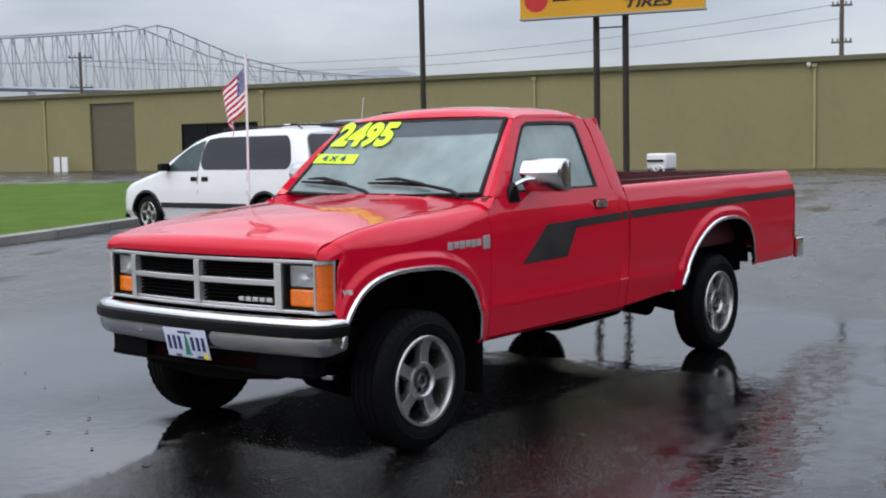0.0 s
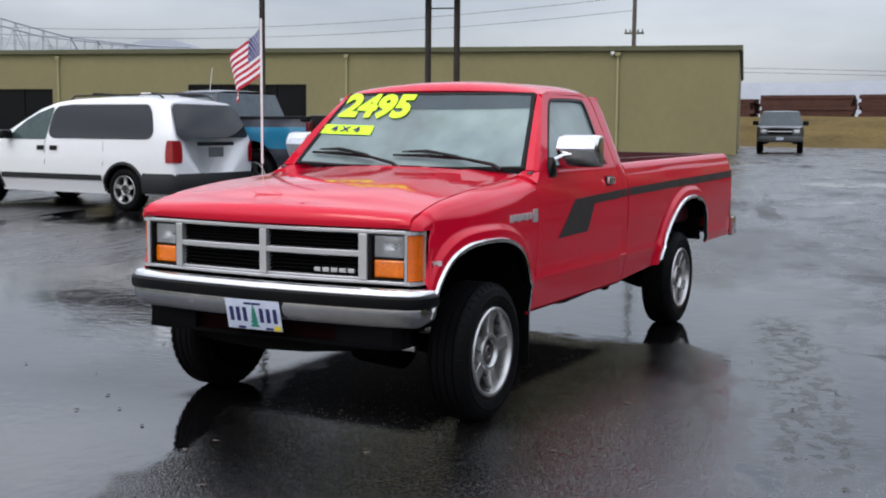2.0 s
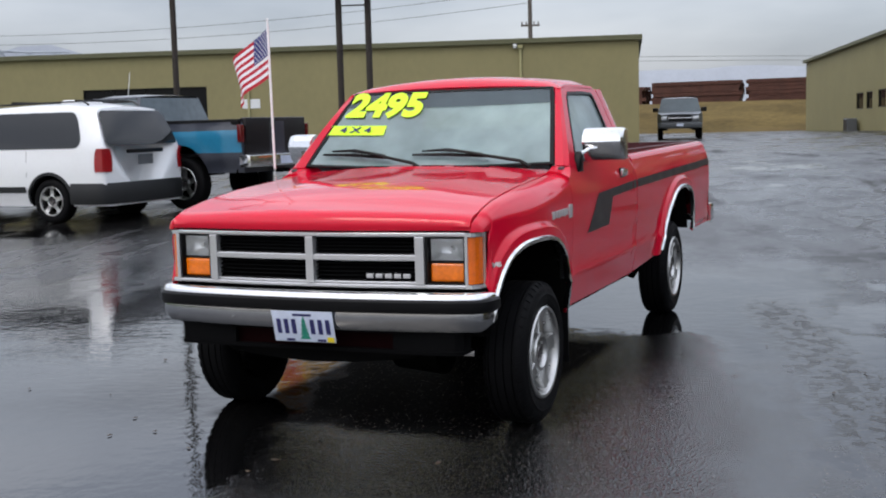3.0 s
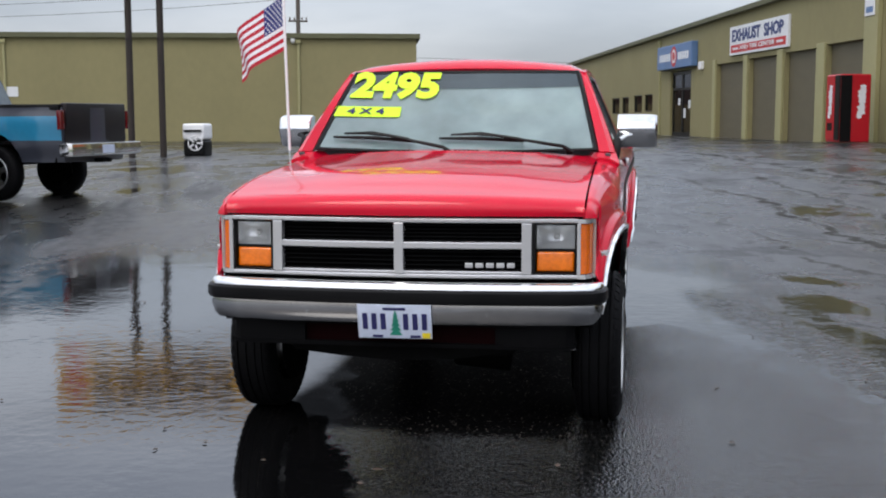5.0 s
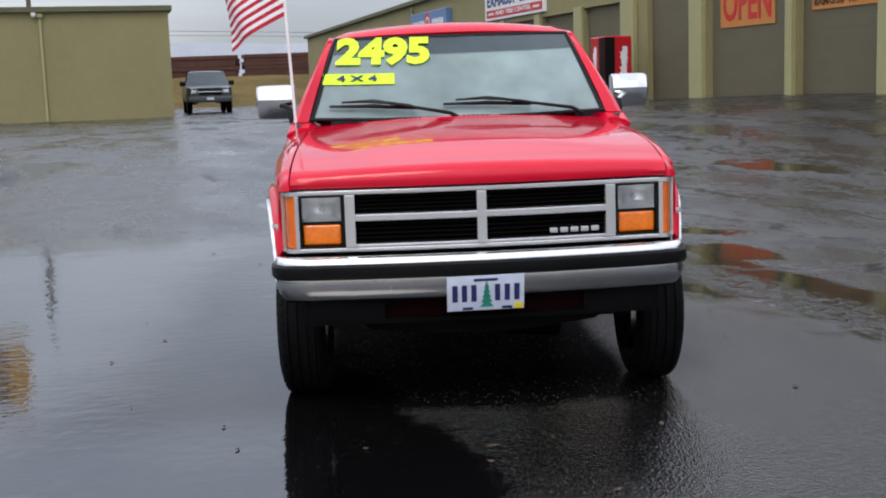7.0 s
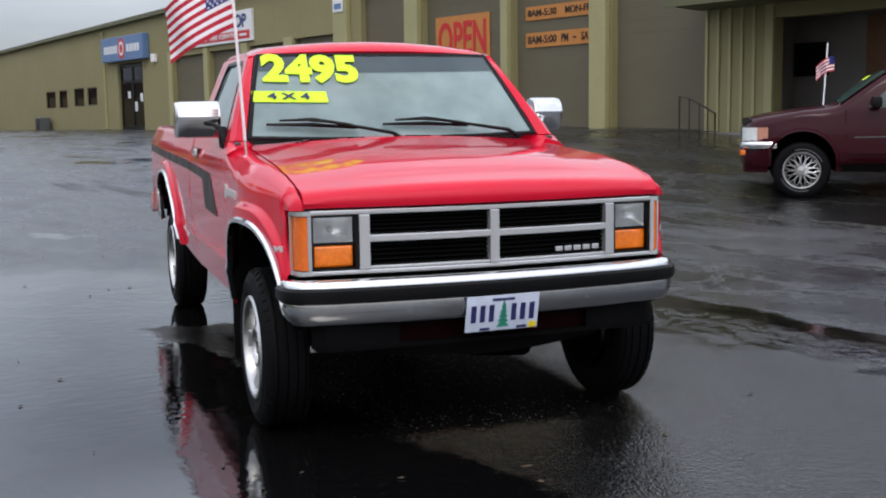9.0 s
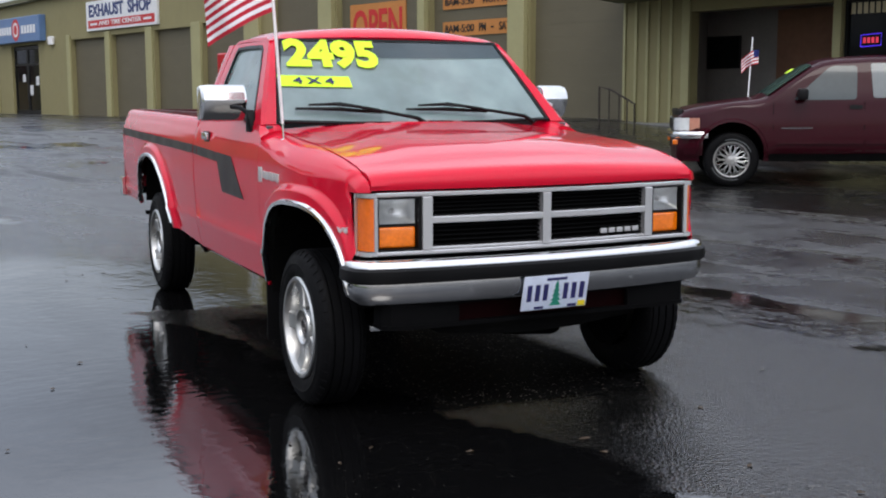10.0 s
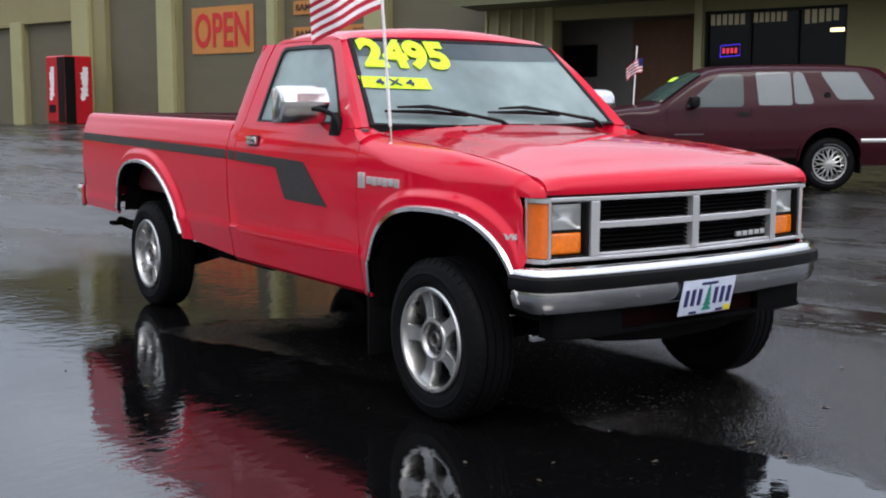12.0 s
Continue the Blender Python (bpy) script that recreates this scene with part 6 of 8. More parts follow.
for y in (0.0, 3.147):
    bm = bmesh.new()
    tube(bm, [(-0.66, y, 0.35), (0.66, y, 0.35)], 0.045, 12)
    tube(bm, [(-0.12 + (0.25 if y < 1 else 0.12), y, 0.35), (0.12 + (0.25 if y < 1 else 0.12), y, 0.35)], [0.12, 0.14], 14)
    part("axle", bm, UNDER, truck)
bm = bmesh.new()
tube(bm, [(0.05, 1.7, 0.42), (0.0, 3.05, 0.38)], 0.035, 10)
tube(bm, [(0.30, 1.2, 0.38), (0.46, 1.7, 0.40), (0.46, 2.3, 0.42)], [0.03, 0.09, 0.09], 12)
tube(bm, [(0.62, 2.45, 0.44), (0.64, 2.45, 0.40)], 0.02, 6)
part("driveline", bm, UNDER, truck)
for sg in (1, -1):
    bm = bmesh.new()
    for k in range(3):
        tube(bm, [(sg * 0.50, 2.55 + 0.1 * k, 0.40 - 0.02 * k), (sg * 0.50, 3.147, 0.29 - 0.012 * k), (sg * 0.50, 3.8 - 0.1 * k, 0.42 - 0.02 * k)], 0.018, 6)
    part("leaf_spring", bm, UNDER, truck)
# tow hook brackets seen under the bumper corners
for sg in (1, -1):
    bm = bmesh.new()
    box(bm, *sorted((sg * 0.625, sg * 0.690)), -0.46, -0.42, 0.402, 0.428, 0.004)
    part("bracket", bm, DARKCHROME, truck, "small bare metal bracket")
# rear bumper
rb = new("rear_bumper")
rb.parent = truck
bm = bmesh.new()
rp = [(0.84, 4.26), (0.845, 4.36), (0.82, 4.42), (0.70, 4.44), (0.0, 4.45), (-0.70, 4.44), (-0.82, 4.42), (-0.845, 4.36), (-0.84, 4.26)]
sweep(bm, rp, [(-0.02, 0.555), (0.0, 0.55), (0.012, 0.57), (0.012, 0.685), (0.0, 0.70), (-0.02, 0.70)])
part("bumper_bar", bm, CHROME, rb, "chrome rear step bumper")
bm = bmesh.new()
box(bm, -0.80, 0.80, 4.27, 4.43, 0.66, 0.70, 0.006)
part("bumper_step", bm, BLACK, rb)
bm = bmesh.new()
tube(bm, [(-0.62, 3.75, 0.42), (-0.60, 4.15, 0.44), (-0.60, 4.2, 0.44)], 0.03, 10)
box(bm, -0.72, -0.55, 4.02, 4.10, 0.43, 0.455)
part("tail_pipe", bm, UNDER, truck)

# the whole front is bowed in plan: its ends lie further back than its middle
BOW = [(0.0, -0.006), (0.25, 0.0), (0.5, 0.024), (0.62, 0.038), (0.70, 0.044), (0.74, 0.034), (0.775, 0.016)]
WINGBOW = [(0.728, 0.037), (0.75, 0.052), (0.775, 0.078), (0.80, 0.09)]
for piece in truck.children_recursive:
    kind_ = piece.name.split(".")[0]
    if piece.type == "MESH" and kind_ in ("grille_frame", "grille_insert", "grille_back", "maker_badge", "lamp_housing", "lamp_divider", "reflector", "bulb", "headlamp_lens", "indicator_lens", "side_marker", "marker_trim", "bonnet", "front_wing"):
        for v in piece.data.vertices:
            if kind_ == "front_wing":
                up_ = smooth01((v.co.z - 0.90) / 0.05)
                v.co.y += (lerp_table(WINGBOW, abs(v.co.x)) * up_ + 0.018 * (1 - up_)) * smooth01((-0.44 - v.co.y) / 0.12)
            else:
                v.co.y += lerp_table(BOW, abs(v.co.x)) * smooth01(((-0.44 if kind_ == "bonnet" else -0.36) - v.co.y) / 0.12)
    if piece.type == "MESH":
        for v in piece.data.vertices:
            v.co.y += 0.026 * v.co.x * smooth01((-0.30 - v.co.y) / 0.2)

# the sides run a little longer and closer in than their drawing
STRETCH = [(-0.20, 0.0), (0.30, 0.045), (0.80, 0.050), (1.60, 0.060), (1.85, 0.050), (2.50, 0.028), (3.55, 0.035), (4.245, 0.118), (4.45, 0.122)]
for piece in truck.children_recursive:
    if piece.type == "MESH" and not (piece.parent.name.startswith(("wheel", "tyre", "hub_ring", "wiper", "number_plate"))):
        for v in piece.data.vertices:
            low_ = 1.0 if v.co.y > 1.83 else smooth01((1.19 - v.co.z) / 0.08)
            v.co.x *= 1.0 - 0.016 * smooth01((v.co.y + 0.25) / 0.7) * low_
            v.co.y += lerp_table(STRETCH, v.co.y) * low_

# flag clamped to the wing
flag = thing("stick_flag", "small striped flag with a starred blue corner on a white pole", "flag")
base, tip = Vector((-0.762, 0.385, 1.10)), Vector((-0.80, 0.43, 1.975))
bm = bmesh.new()
tube(bm, [base + (tip - base) * 0.09, tip], [0.0068, 0.0068], 10)
part("flag_pole", bm, WHITEPLASTIC, flag)
bm = bmesh.new()
tube(bm, [base, base + (tip - base) * 0.12], 0.004, 8)
tube(bm, [base - Vector((0, 0, 0.01)), base + Vector((0, 0, 0.012))], [0.02, 0.012], 10)
part("aerial_stub", bm, CHROME, flag, "chrome aerial stub")
fx, fd = Vector((-0.85, 0.22, -0.40)).normalized(), (base - tip).normalized()
fo = tip + fd * 0.05


def cloth(u, v):
    """A point of the cloth: u along the fly, v down the hoist, both 0 to 1."""
    w_ = 0.050 * math.sin(6.6 * u + 1.3 * v) * u + 0.012 * math.sin(13 * u + 3 * v) * u
    sag = Vector((0, 0, -0.05 * u * u))
    return fo + fx * (0.315 * u) + fd * (0.26 * v) * (1 - 0.08 * u) + Vector((0.25, 0.9, 0.1)) * w_ + sag


def cloth_strip(bm, u0, u1, v0, v1, lift=0.0, nu=16):
    for sgn in ((-1, 1) if lift else (1,)):
        sheet(bm, [[cloth(u0 + (u1 - u0) * k / nu, v) + Vector((0.25, 0.9, 0.1)) * lift * sgn for k in range(nu + 1)] for v in (v0, (v0 + v1) / 2, v1)])


for k in range(13):
    bm = bmesh.new()
    cloth_strip(bm, 0.0, 1.0, k / 13, (k + 1) / 13)
    part("flag_stripe", bm, FLAGWHITE if k % 2 else FLAGRED, flag)
bm = bmesh.new()
cloth_strip(bm, 0.0, 0.40, 0.0, 7 / 13, 0.0015, 8)
part("flag_canton", bm, FLAGBLUE, flag, "blue corner field")
bm = bmesh.new()
for r in range(9):
    for c in range(6 if r % 2 == 0 else 5):
        u, v = 0.40 * (c + (0.5 if r % 2 == 0 else 1.0)) / 6, 7 / 13 * (r + 0.7) / 9.4
        for sgn in (-1, 1):
            o_ = cloth(u, v) + Vector((0.25, 0.9, 0.1)) * 0.003 * sgn
            a1, b1 = fx, fd
            ring = [bm.verts.new(o_ + (0.0065 if q % 2 else 0.0030) * (math.cos(q * math.pi / 5) * a1 + math.sin(q * math.pi / 5) * b1)) for q in range(10)]
            bm.faces.new(ring)
part("flag_stars", bm, FLAGWHITE, flag, "rows of small white stars", smooth=False)


def small_flag(at):
    """A smaller flag that hangs in folds by its pole."""
    fl = thing("stick_flag", "small striped flag hanging limp on a white pole", "flag")
    bm = bmesh.new()
    tube(bm, [at, at + Vector((0.05, 0.0, 0.87))], 0.0105, 8)
    part("flag_pole", bm, WHITEPLASTIC, fl)
    side, deep = Vector((0.82, -0.57, 0)), Vector((0.57, 0.82, 0))
    for k in range(9):
        bm = bmesh.new()
        rr = []
        for v in (k / 9, (k + 1) / 9):
            rr.append([at + Vector((0.04, 0, 0.64)) + side * (0.10 - 0.23 * u) + deep * (0.05 * math.sin(8 * u + 2 * v)) + Vector((0, 0, 0.06 - 0.13 * u * u - 0.20 * v)) for u in (0, 0.15, 0.3, 0.45, 0.6, 0.75, 0.9, 1.0)])
        sheet(bm, rr)
        part("flag_stripe", bm, FLAGWHITE if k % 2 else FLAGRED, fl)
    bm = bmesh.new()
    sheet(bm, [[at + Vector((0.04, 0, 0.64)) + side * (0.10 - 0.23 * u) + deep * (0.05 * math.sin(8 * u + 2 * v) - 0.003) + Vector((0, 0, 0.06 - 0.13 * u * u - 0.20 * v)) for u in (0, 0.15, 0.3)] for v in (0, 0.25, 0.5)])
    part("flag_canton", bm, FLAGBLUE, fl, "blue corner field")
    return fl


# ---- other parked vehicles ----
def road_car(sp):
    """A car, its nose towards -y and its front axle at y = 0, on z = 0."""
    car = thing(sp["name"], sp["label"], sp["category"])
    W, wb, r, f0, f1 = sp["w"] / 2, sp["wb"], sp["r"], -sp["fo"], sp["wb"] + sp["ro"]
    paint, low, zb = sp["paint"], sp.get("low", sp["paint"]), sp["zb"]
    ar = r + 0.07
    belt = sp["belt"]

    def bx(y, z):
        k = (z - zb) / (lerp_table(belt, y) - zb)
        w = W - 0.06 * (1 - smooth01(k / 0.35)) - 0.05 * smooth01((k - 0.7) / 0.3) * sp.get("tuck", 1)
        e = 0.16 * smooth01((f0 + 0.45 - y) / 0.45) + 0.10 * smooth01((y - f1 + 0.3) / 0.3)
        return w - e

    def zlow(y):
        z = zb
        for c in (0.0, wb):
            d = abs(y - c)
            if d < ar:
                z = max(z, r + math.sqrt(ar * ar - d * d) * 0.98)
        return z

    ys = columns(f0, f1, 0.09, [c + ar * math.cos(math.pi * k / 14) for c in (0.0, wb) for k in range(15)])
    split = sp.get("split")
    bands = [(0.0, 1.0, paint)] if split is None else [(0.0, split[0], low), (split[0], split[1], sp["mid"]), (split[1], 1.0, paint)]
    for sg in (1, -1):
        for lo, hi, m in bands:
            bm = bmesh.new()
            rows = []
            for y in ys:
                zt, z0 = lerp_table(belt, y), zlow(y)
                a, b = max(z0, zb + (zt - zb) * lo), max(z0, zb + (zt - zb) * hi)
                rows.append([(sg * bx(y, a + (b - a) * k / 8), y, a + (b - a) * k / 8) for k in range(9)])
            sheet(bm, rows)
            part("body_side", bm, m, car, weld=1e-4)
    # nose and tail
    for y, name, sgn in ((f0, "nose_panel", -1), (f1, "tail_panel", 1)):
        bm = bmesh.new()
        zt = lerp_table(belt, y)
        rows = []
        for k in range(9):
            z = zb + (zt - zb) * k / 8
            x = bx(y, z)
            rows.append([(x * u, y + sgn * 0.07 * (1 - u * u), z) for u in (-1, -0.9, -0.6, 0, 0.6, 0.9, 1)])
        sheet(bm, rows)
        part(name, bm, paint if name == "tail_panel" else sp.get("nose", paint), car)
    # bonnet and decks
    for a, b, name in sp["decks"]:
        bm = bmesh.new()
        rows = []
        for y in columns(a, b, 0.1):
            zt = lerp_table(belt, y)
            x = bx(y, zt)
            e = -0.07 if abs(y - f0) < 1e-3 else (0.07 if abs(y - f1) < 1e-3 else 0.0)
            rows.append([(x * u, y + e * (1 - u * u), zt + 0.035 * (1 - u ** 4)) for u in (-1, -0.95, -0.8, -0.4, 0, 0.4, 0.8, 0.95, 1)])
        sheet(bm, rows)
        part(name, bm, paint, car)
    # greenhouse
    g = sp["glass"]
    zr, cw, yt0, yt1, rb = g["roof"], g["cowl"], g["top"][0], g["top"][1], g["rear"]
    wt = W - g.get("lean", 0.20)

    def gp(sg, y, h):
        """A point on the side glass: h from 0 at the belt to 1 at the roof."""
        zt = lerp_table(belt, y)
        return Vector((sg * ((bx(y, zt) - 0.015) * (1 - h) + wt * h), y, zt * (1 - h) + (zr - 0.05) * h))

    pm = g.get("pillar", paint)
    for sg in (1, -1):
        edge_b, edge_t = [cw], [yt0]
        for (b0, b1), (t0, t1) in g["panes"]:
            bm = bmesh.new()
            pts = [gp(sg, b0, 0.04), gp(sg, b1, 0.04), gp(sg, t1, 0.96), gp(sg, t0, 0.96)]
            pts = [Vector((p.x - sg * 0.012, p.y, p.z)) for p in pts]
            c = sum(pts, Vector()) / 4
            ring = []
            for i in range(4):
                p, a, b = pts[i], pts[i - 1], pts[(i + 1) % 4]
                da, db = min(0.10, (a - p).length * 0.3), min(0.10, (b - p).length * 0.3)
                p1, p2 = p + (a - p).normalized() * da, p + (b - p).normalized() * db
                for t in (0, 0.25, 0.5, 0.75, 1):
                    ring.append((1 - t) ** 2 * p1 + 2 * t * (1 - t) * p + t * t * p2)
            bm.faces.new([bm.verts.new(q) for q in ring])
            part("side_window", bm, g.get("tint", TINTGLASS), car, smooth=False)
            edge_b += [b0, b1]
            edge_t += [t0, t1]
        edge_b.append(rb), edge_t.append(yt1)
        # frame bars above, below and between the panes
        bm = bmesh.new()
        sheet(bm, [[gp(sg, cw + (rb - cw) * k / 12, h) for k in range(13)] for h in (-0.01, 0.05)])
        sheet(bm, [[gp(sg, yt0 + (yt1 - yt0) * k / 12, h) for k in range(13)] for h in (0.95, 1.0)])
        for k in range(0, len(edge_b), 2):
            sheet(bm, [[gp(sg, edge_b[k] + (edge_t[k] - edge_b[k]) * h, h), gp(sg, edge_b[k + 1] + (edge_t[k + 1] - edge_b[k + 1]) * h, h)] for h in (0, 0.25, 0.5, 0.75, 1)])
        part("pillar", bm, pm, car, thick=0.02, smooth=False)
    for name, yb_, yt_, sgn, m in (("windscreen", cw, yt0, -1, g.get("front", TINTGLASS)), ("rear_window", rb, yt1, 1, g.get("back", TINTGLASS))):
        bm = bmesh.new()
        rows = []
        for h in (0.02, 0.3, 0.6, 0.97):
            p = gp(1, yb_ + (yt_ - yb_) * h, h)
            rows.append([(p.x * u * 0.985, p.y + sgn * 0.06 * (1 - u * u), p.z) for u in (-1, -0.7, -0.3, 0, 0.3, 0.7, 1)])
        sheet(bm, rows)
        part(name, bm, m, car)
    bm = bmesh.new()
    rows = []
    for y in columns(yt0, yt1, 0.25):
        e = 0.05 * smooth01((yt0 + 0.3 - y) / 0.3) + 0.03 * smooth01((y - yt1 + 0.3) / 0.3)
        s0 = -0.06 if y == yt0 else (0.06 if y == yt1 else 0)
        rows.append([((wt + 0.005) * u, y + s0 * (1 - u * u), zr - e - 0.05 * abs(u) ** 5 * (1 - e / 0.06)) for u in (-1, -0.93, -0.8, -0.4, 0, 0.4, 0.8, 0.93, 1)])
    sheet(bm, rows)
    part("roof", bm, sp.get("roofpaint", pm), car)
    # wheels
    for y in (0.0, wb):
        for sg in (1, -1):
            w_ = 0.10
            ty = [(r * 0.62, -w_), (r * 0.70, -w_ - 0.012), (r * 0.86, -w_ - 0.012), (r * 0.96, -w_ + 0.004), (r, -w_ + 0.03), (r, w_ - 0.03), (r * 0.96, w_ - 0.004), (r * 0.86, w_ + 0.012), (r * 0.70, w_ + 0.012), (r * 0.62, w_)]
            wl_ = wheel_mesh_parts(car, sp["wheel"], ty, r * 0.62, sp.get("rim", BRUSHED), sg)
            wl_.location = (sg * (W - 0.125), y, r)
            bm = bmesh.new()
            sheet(bm, [[(sg * x, y + ar * math.cos(a), r + ar * math.sin(a) * 0.98) for x in (W - 0.03, W - 0.45)] for a in (math.pi * k / 12 for k in range(13))])
            box(bm, *sorted((sg * (W - 0.46), sg * (W - 0.45))), y - ar, y + ar, zb, r + ar)
            part("arch_liner", bm, UNDER, car, smooth=False)
    bm = bmesh.new()
    box(bm, -W + 0.12, W - 0.12, f0 + 0.1, -ar, zb, zb + 0.06)
    box(bm, -W + 0.12, W - 0.12, ar, wb - ar, zb, zb + 0.06)
    box(bm, -W + 0.12, W - 0.12, wb + ar, f1 - 0.1, zb, zb + 0.06)
    part("underbody", bm, UNDER, car, smooth=False)
    return car, bx


def loft_car(sp):
    """A rounded car body: cross-sections along its length, with the panes laid on the same surface."""
    car = thing(sp["name"], sp["label"], sp["category"])
    W, wb, r, zb, wt, ZR = sp["w"] / 2, sp["wb"], sp["r"], sp["zb"], sp["wt"], sp["roof"]
    f0, f1 = -sp["fo"], sp["wb"] + sp["ro"]
    top, belt, paint = sp["top"], sp["belt"], sp["paint"]
    ar, up = r + sp.get("arch", 0.06), sp.get("archup", 0.0)

    def gx(y, z):
        b = lerp_table(belt, y)
        if z <= b:
            k = (z - zb) / max(0.05, b - zb)
            w = W - 0.07 * (1 - smooth01(k / 0.30)) - 0.022 * smooth01((k - 0.6) / 0.4) + sp.get("bulge", 0.0) * math.sin(math.pi * max(0.0, min(1.0, k)))
        else:
            h = (z - b) / (ZR - b)
            w = (W - 0.022) * (1 - h) + wt * h + 0.05 * h * (1 - h)
        return w - sp.get("noseround", 0.26) * max(0.0, (f0 + 0.55 - y) / 0.55) ** 2 - sp.get("tailround", 0.10) * max(0.0, (y - f1 + 0.35) / 0.35) ** 2

    def yy(y, z):
        k = smooth01((y - (f1 - 0.9)) / 0.9)
        lean = sp["lean"] * max(0.0, (z - sp["leanz"]) / (ZR - sp["leanz"])) ** 1.25
        return y - lean * k

    def zlow(y):
        z = zb
        for c in (0.0, wb):
            d = abs(y - c)
            if d < ar:
                z = max(z, r + up + math.sqrt(ar * ar - d * d) * 0.98)
        return z

    ys = columns(f0, f1, 0.07, [c + ar * math.cos(math.pi * k / 16) for c in (0.0, wb) for k in range(17)])
    rows = []
    for y in ys:
        T, z0 = lerp_table(top, y), zlow(y)
        rc = min(0.10, (T - z0) * 0.3)
        zs = T - rc
        half = [(gx(y, z0 + (zs - z0) * k / 14), z0 + (zs - z0) * k / 14) for k in range(15)]
        xs = half[-1][0]
        for k in range(1, 6):
            a = math.pi / 2 * k / 5
            half.append((xs - 1.5 * rc * (1 - math.cos(a)) - 0.02 * math.sin(a), zs + rc * math.sin(a)))
        x0 = half[-1][0]
        half += [(x0 * u, T + 0.03 * (1 - u * u)) for u in (0.75, 0.5, 0.25)]
        rows.append([Vector((x, yy(y, z), z)) for x, z in half] + [Vector((0, yy(y, T), T + 0.03))] + [Vector((-x, yy(y, z), z)) for x, z in half[::-1]])
    for k, d in ((0.975, 0.020), (0.93, 0.029), (0.45, 0.034), (0.0, 0.036)):
        for row, at, sgn in ((rows[0] if k == 0.975 else first, 0, -1), (rows[-1] if k == 0.975 else last, 1, 1)):
            if k == 0.975 and at == 0:
                first = row
            if k == 0.975 and at == 1:
                last = row
            c = Vector((0, 0, row[0].z))
            new_row = [Vector((v.x * k, v.y + sgn * d, c.z + (v.z - c.z) * k)) for v in row]
            if at == 0:
                rows.insert(0, new_row)
            else:
                rows.append(new_row)
    bm = bmesh.new()
    sheet(bm, rows)
    part("body_shell", bm, paint, car, weld=1e-5, angle=50)

    def pane(name, yb0, yb1, yt0, yt1, z0, z1, rad, material, label=""):
        for sg in (1, -1):
            bm = bmesh.new()
            rr = []
            hgt = z1 - z0
            for v in (0, 0.025, 0.07, 0.14, 0.25, 0.4, 0.6, 0.75, 0.86, 0.93, 0.975, 1):
                q = max(0.0, 1 - min(v, 1 - v) * hgt / rad)
                ins = rad * (1 - math.sqrt(max(0.0, 1 - q * q)))
                a, b = yb0 + (yt0 - yb0) * v + ins, yb1 + (yt1 - yb1) * v - ins
                row = []
                for k in range(11):
                    y = a + (b - a) * k / 10
                    z = min(z0 + hgt * v, lerp_table(top, y) - 0.085)
                    row.append((sg * (gx(y, z) + 0.005), yy(y, z), z))
                rr.append(row)
            sheet(bm, rr)
            part(name, bm, material, car, label)

    def strip(name, y0, y1, z0, z1, out, material, label="", thick=0.012):
        for sg in (1, -1):
            bm = bmesh.new()
            sheet(bm, [[(sg * (gx(y, z) + out), yy(y, z), z) for z in (z0, (z0 + z1) / 2, z1)] for y in columns(y0, y1, 0.12)])
            part(name, bm, material, car, label, thick=0.0)

    for w_ in sp["panes"]:
        pane("side_window", *w_)
    a, b, ins = sp["screen"]
    bm = bmesh.new()
    rr = []
    for k in range(9):
        y = a + (b - a) * k / 8
        T = lerp_table(top, y)
        xm = gx(y, T - 0.05) - ins
        rr.append([(xm * u, y - 0.006, T + 0.03 * (1 - u * u) + 0.006 - 0.004 * abs(u) ** 6) for u in (-1, -0.8, -0.5, 0, 0.5, 0.8, 1)])
    sheet(bm, rr)
    part("windscreen", bm, sp["screenmat"], car, sp.get("screenlabel", ""))
    z0, z1, x0, x1 = sp["rear"]
    bm = bmesh.new()
    rr = []
    for v in (0, 0.04, 0.12, 0.3, 0.5, 0.7, 0.88, 0.96, 1):
        q = max(0.0, 1 - min(v, 1 - v) * (z1 - z0) / 0.08)
        xm = x0 + (x1 - x0) * v - 0.08 * (1 - math.sqrt(max(0.0, 1 - q * q)))
        z = z0 + (z1 - z0) * v
        rr.append([(xm * u, yy(f1, z) + 0.052 - 0.030 * u ** 4 + 0.014, z) for u in (-1, -0.85, -0.5, 0, 0.5, 0.85, 1)])
    sheet(bm, rr)
    part("rear_window", bm, TINTGLASS, car)
    for y in (0.0, wb):
        for sg in (1, -1):
            w_ = 0.10
            ty = [(r * 0.64, -w_), (r * 0.70, -w_ - 0.012), (r * 0.86, -w_ - 0.012), (r * 0.96, -w_ + 0.004), (r, -w_ + 0.03), (r, w_ - 0.03), (r * 0.96, w_ - 0.004), (r * 0.86, w_ + 0.012), (r * 0.70, w_ + 0.012), (r * 0.64, w_)]
            wl_ = wheel_mesh_parts(car, sp["wheel"], ty, r * 0.64, BRUSHED, sg)
            wl_.location = (sg * (W - 0.13), y, r)
            bm = bmesh.new()
            sheet(bm, [[(sg * x, y + ar * math.cos(a), r + up + ar * math.sin(a) * 0.98) for x in (W - 0.05, W - 0.45)] for a in (math.pi * k / 12 for k in range(13))])
            box(bm, *sorted((sg * (W - 0.46), sg * (W - 0.45))), y - ar, y + ar, zb, r + up + ar)
            part("arch_liner", bm, UNDER, car, smooth=False)
    bm = bmesh.new()
    box(bm, -W + 0.12, W - 0.12, f0 + 0.15, -ar, zb, zb + 0.06)
    box(bm, -W + 0.12, W - 0.12, ar, wb - ar, zb, zb + 0.06)
    box(bm, -W + 0.12, W - 0.12, wb + ar, f1 - 0.1, zb, zb + 0.06)
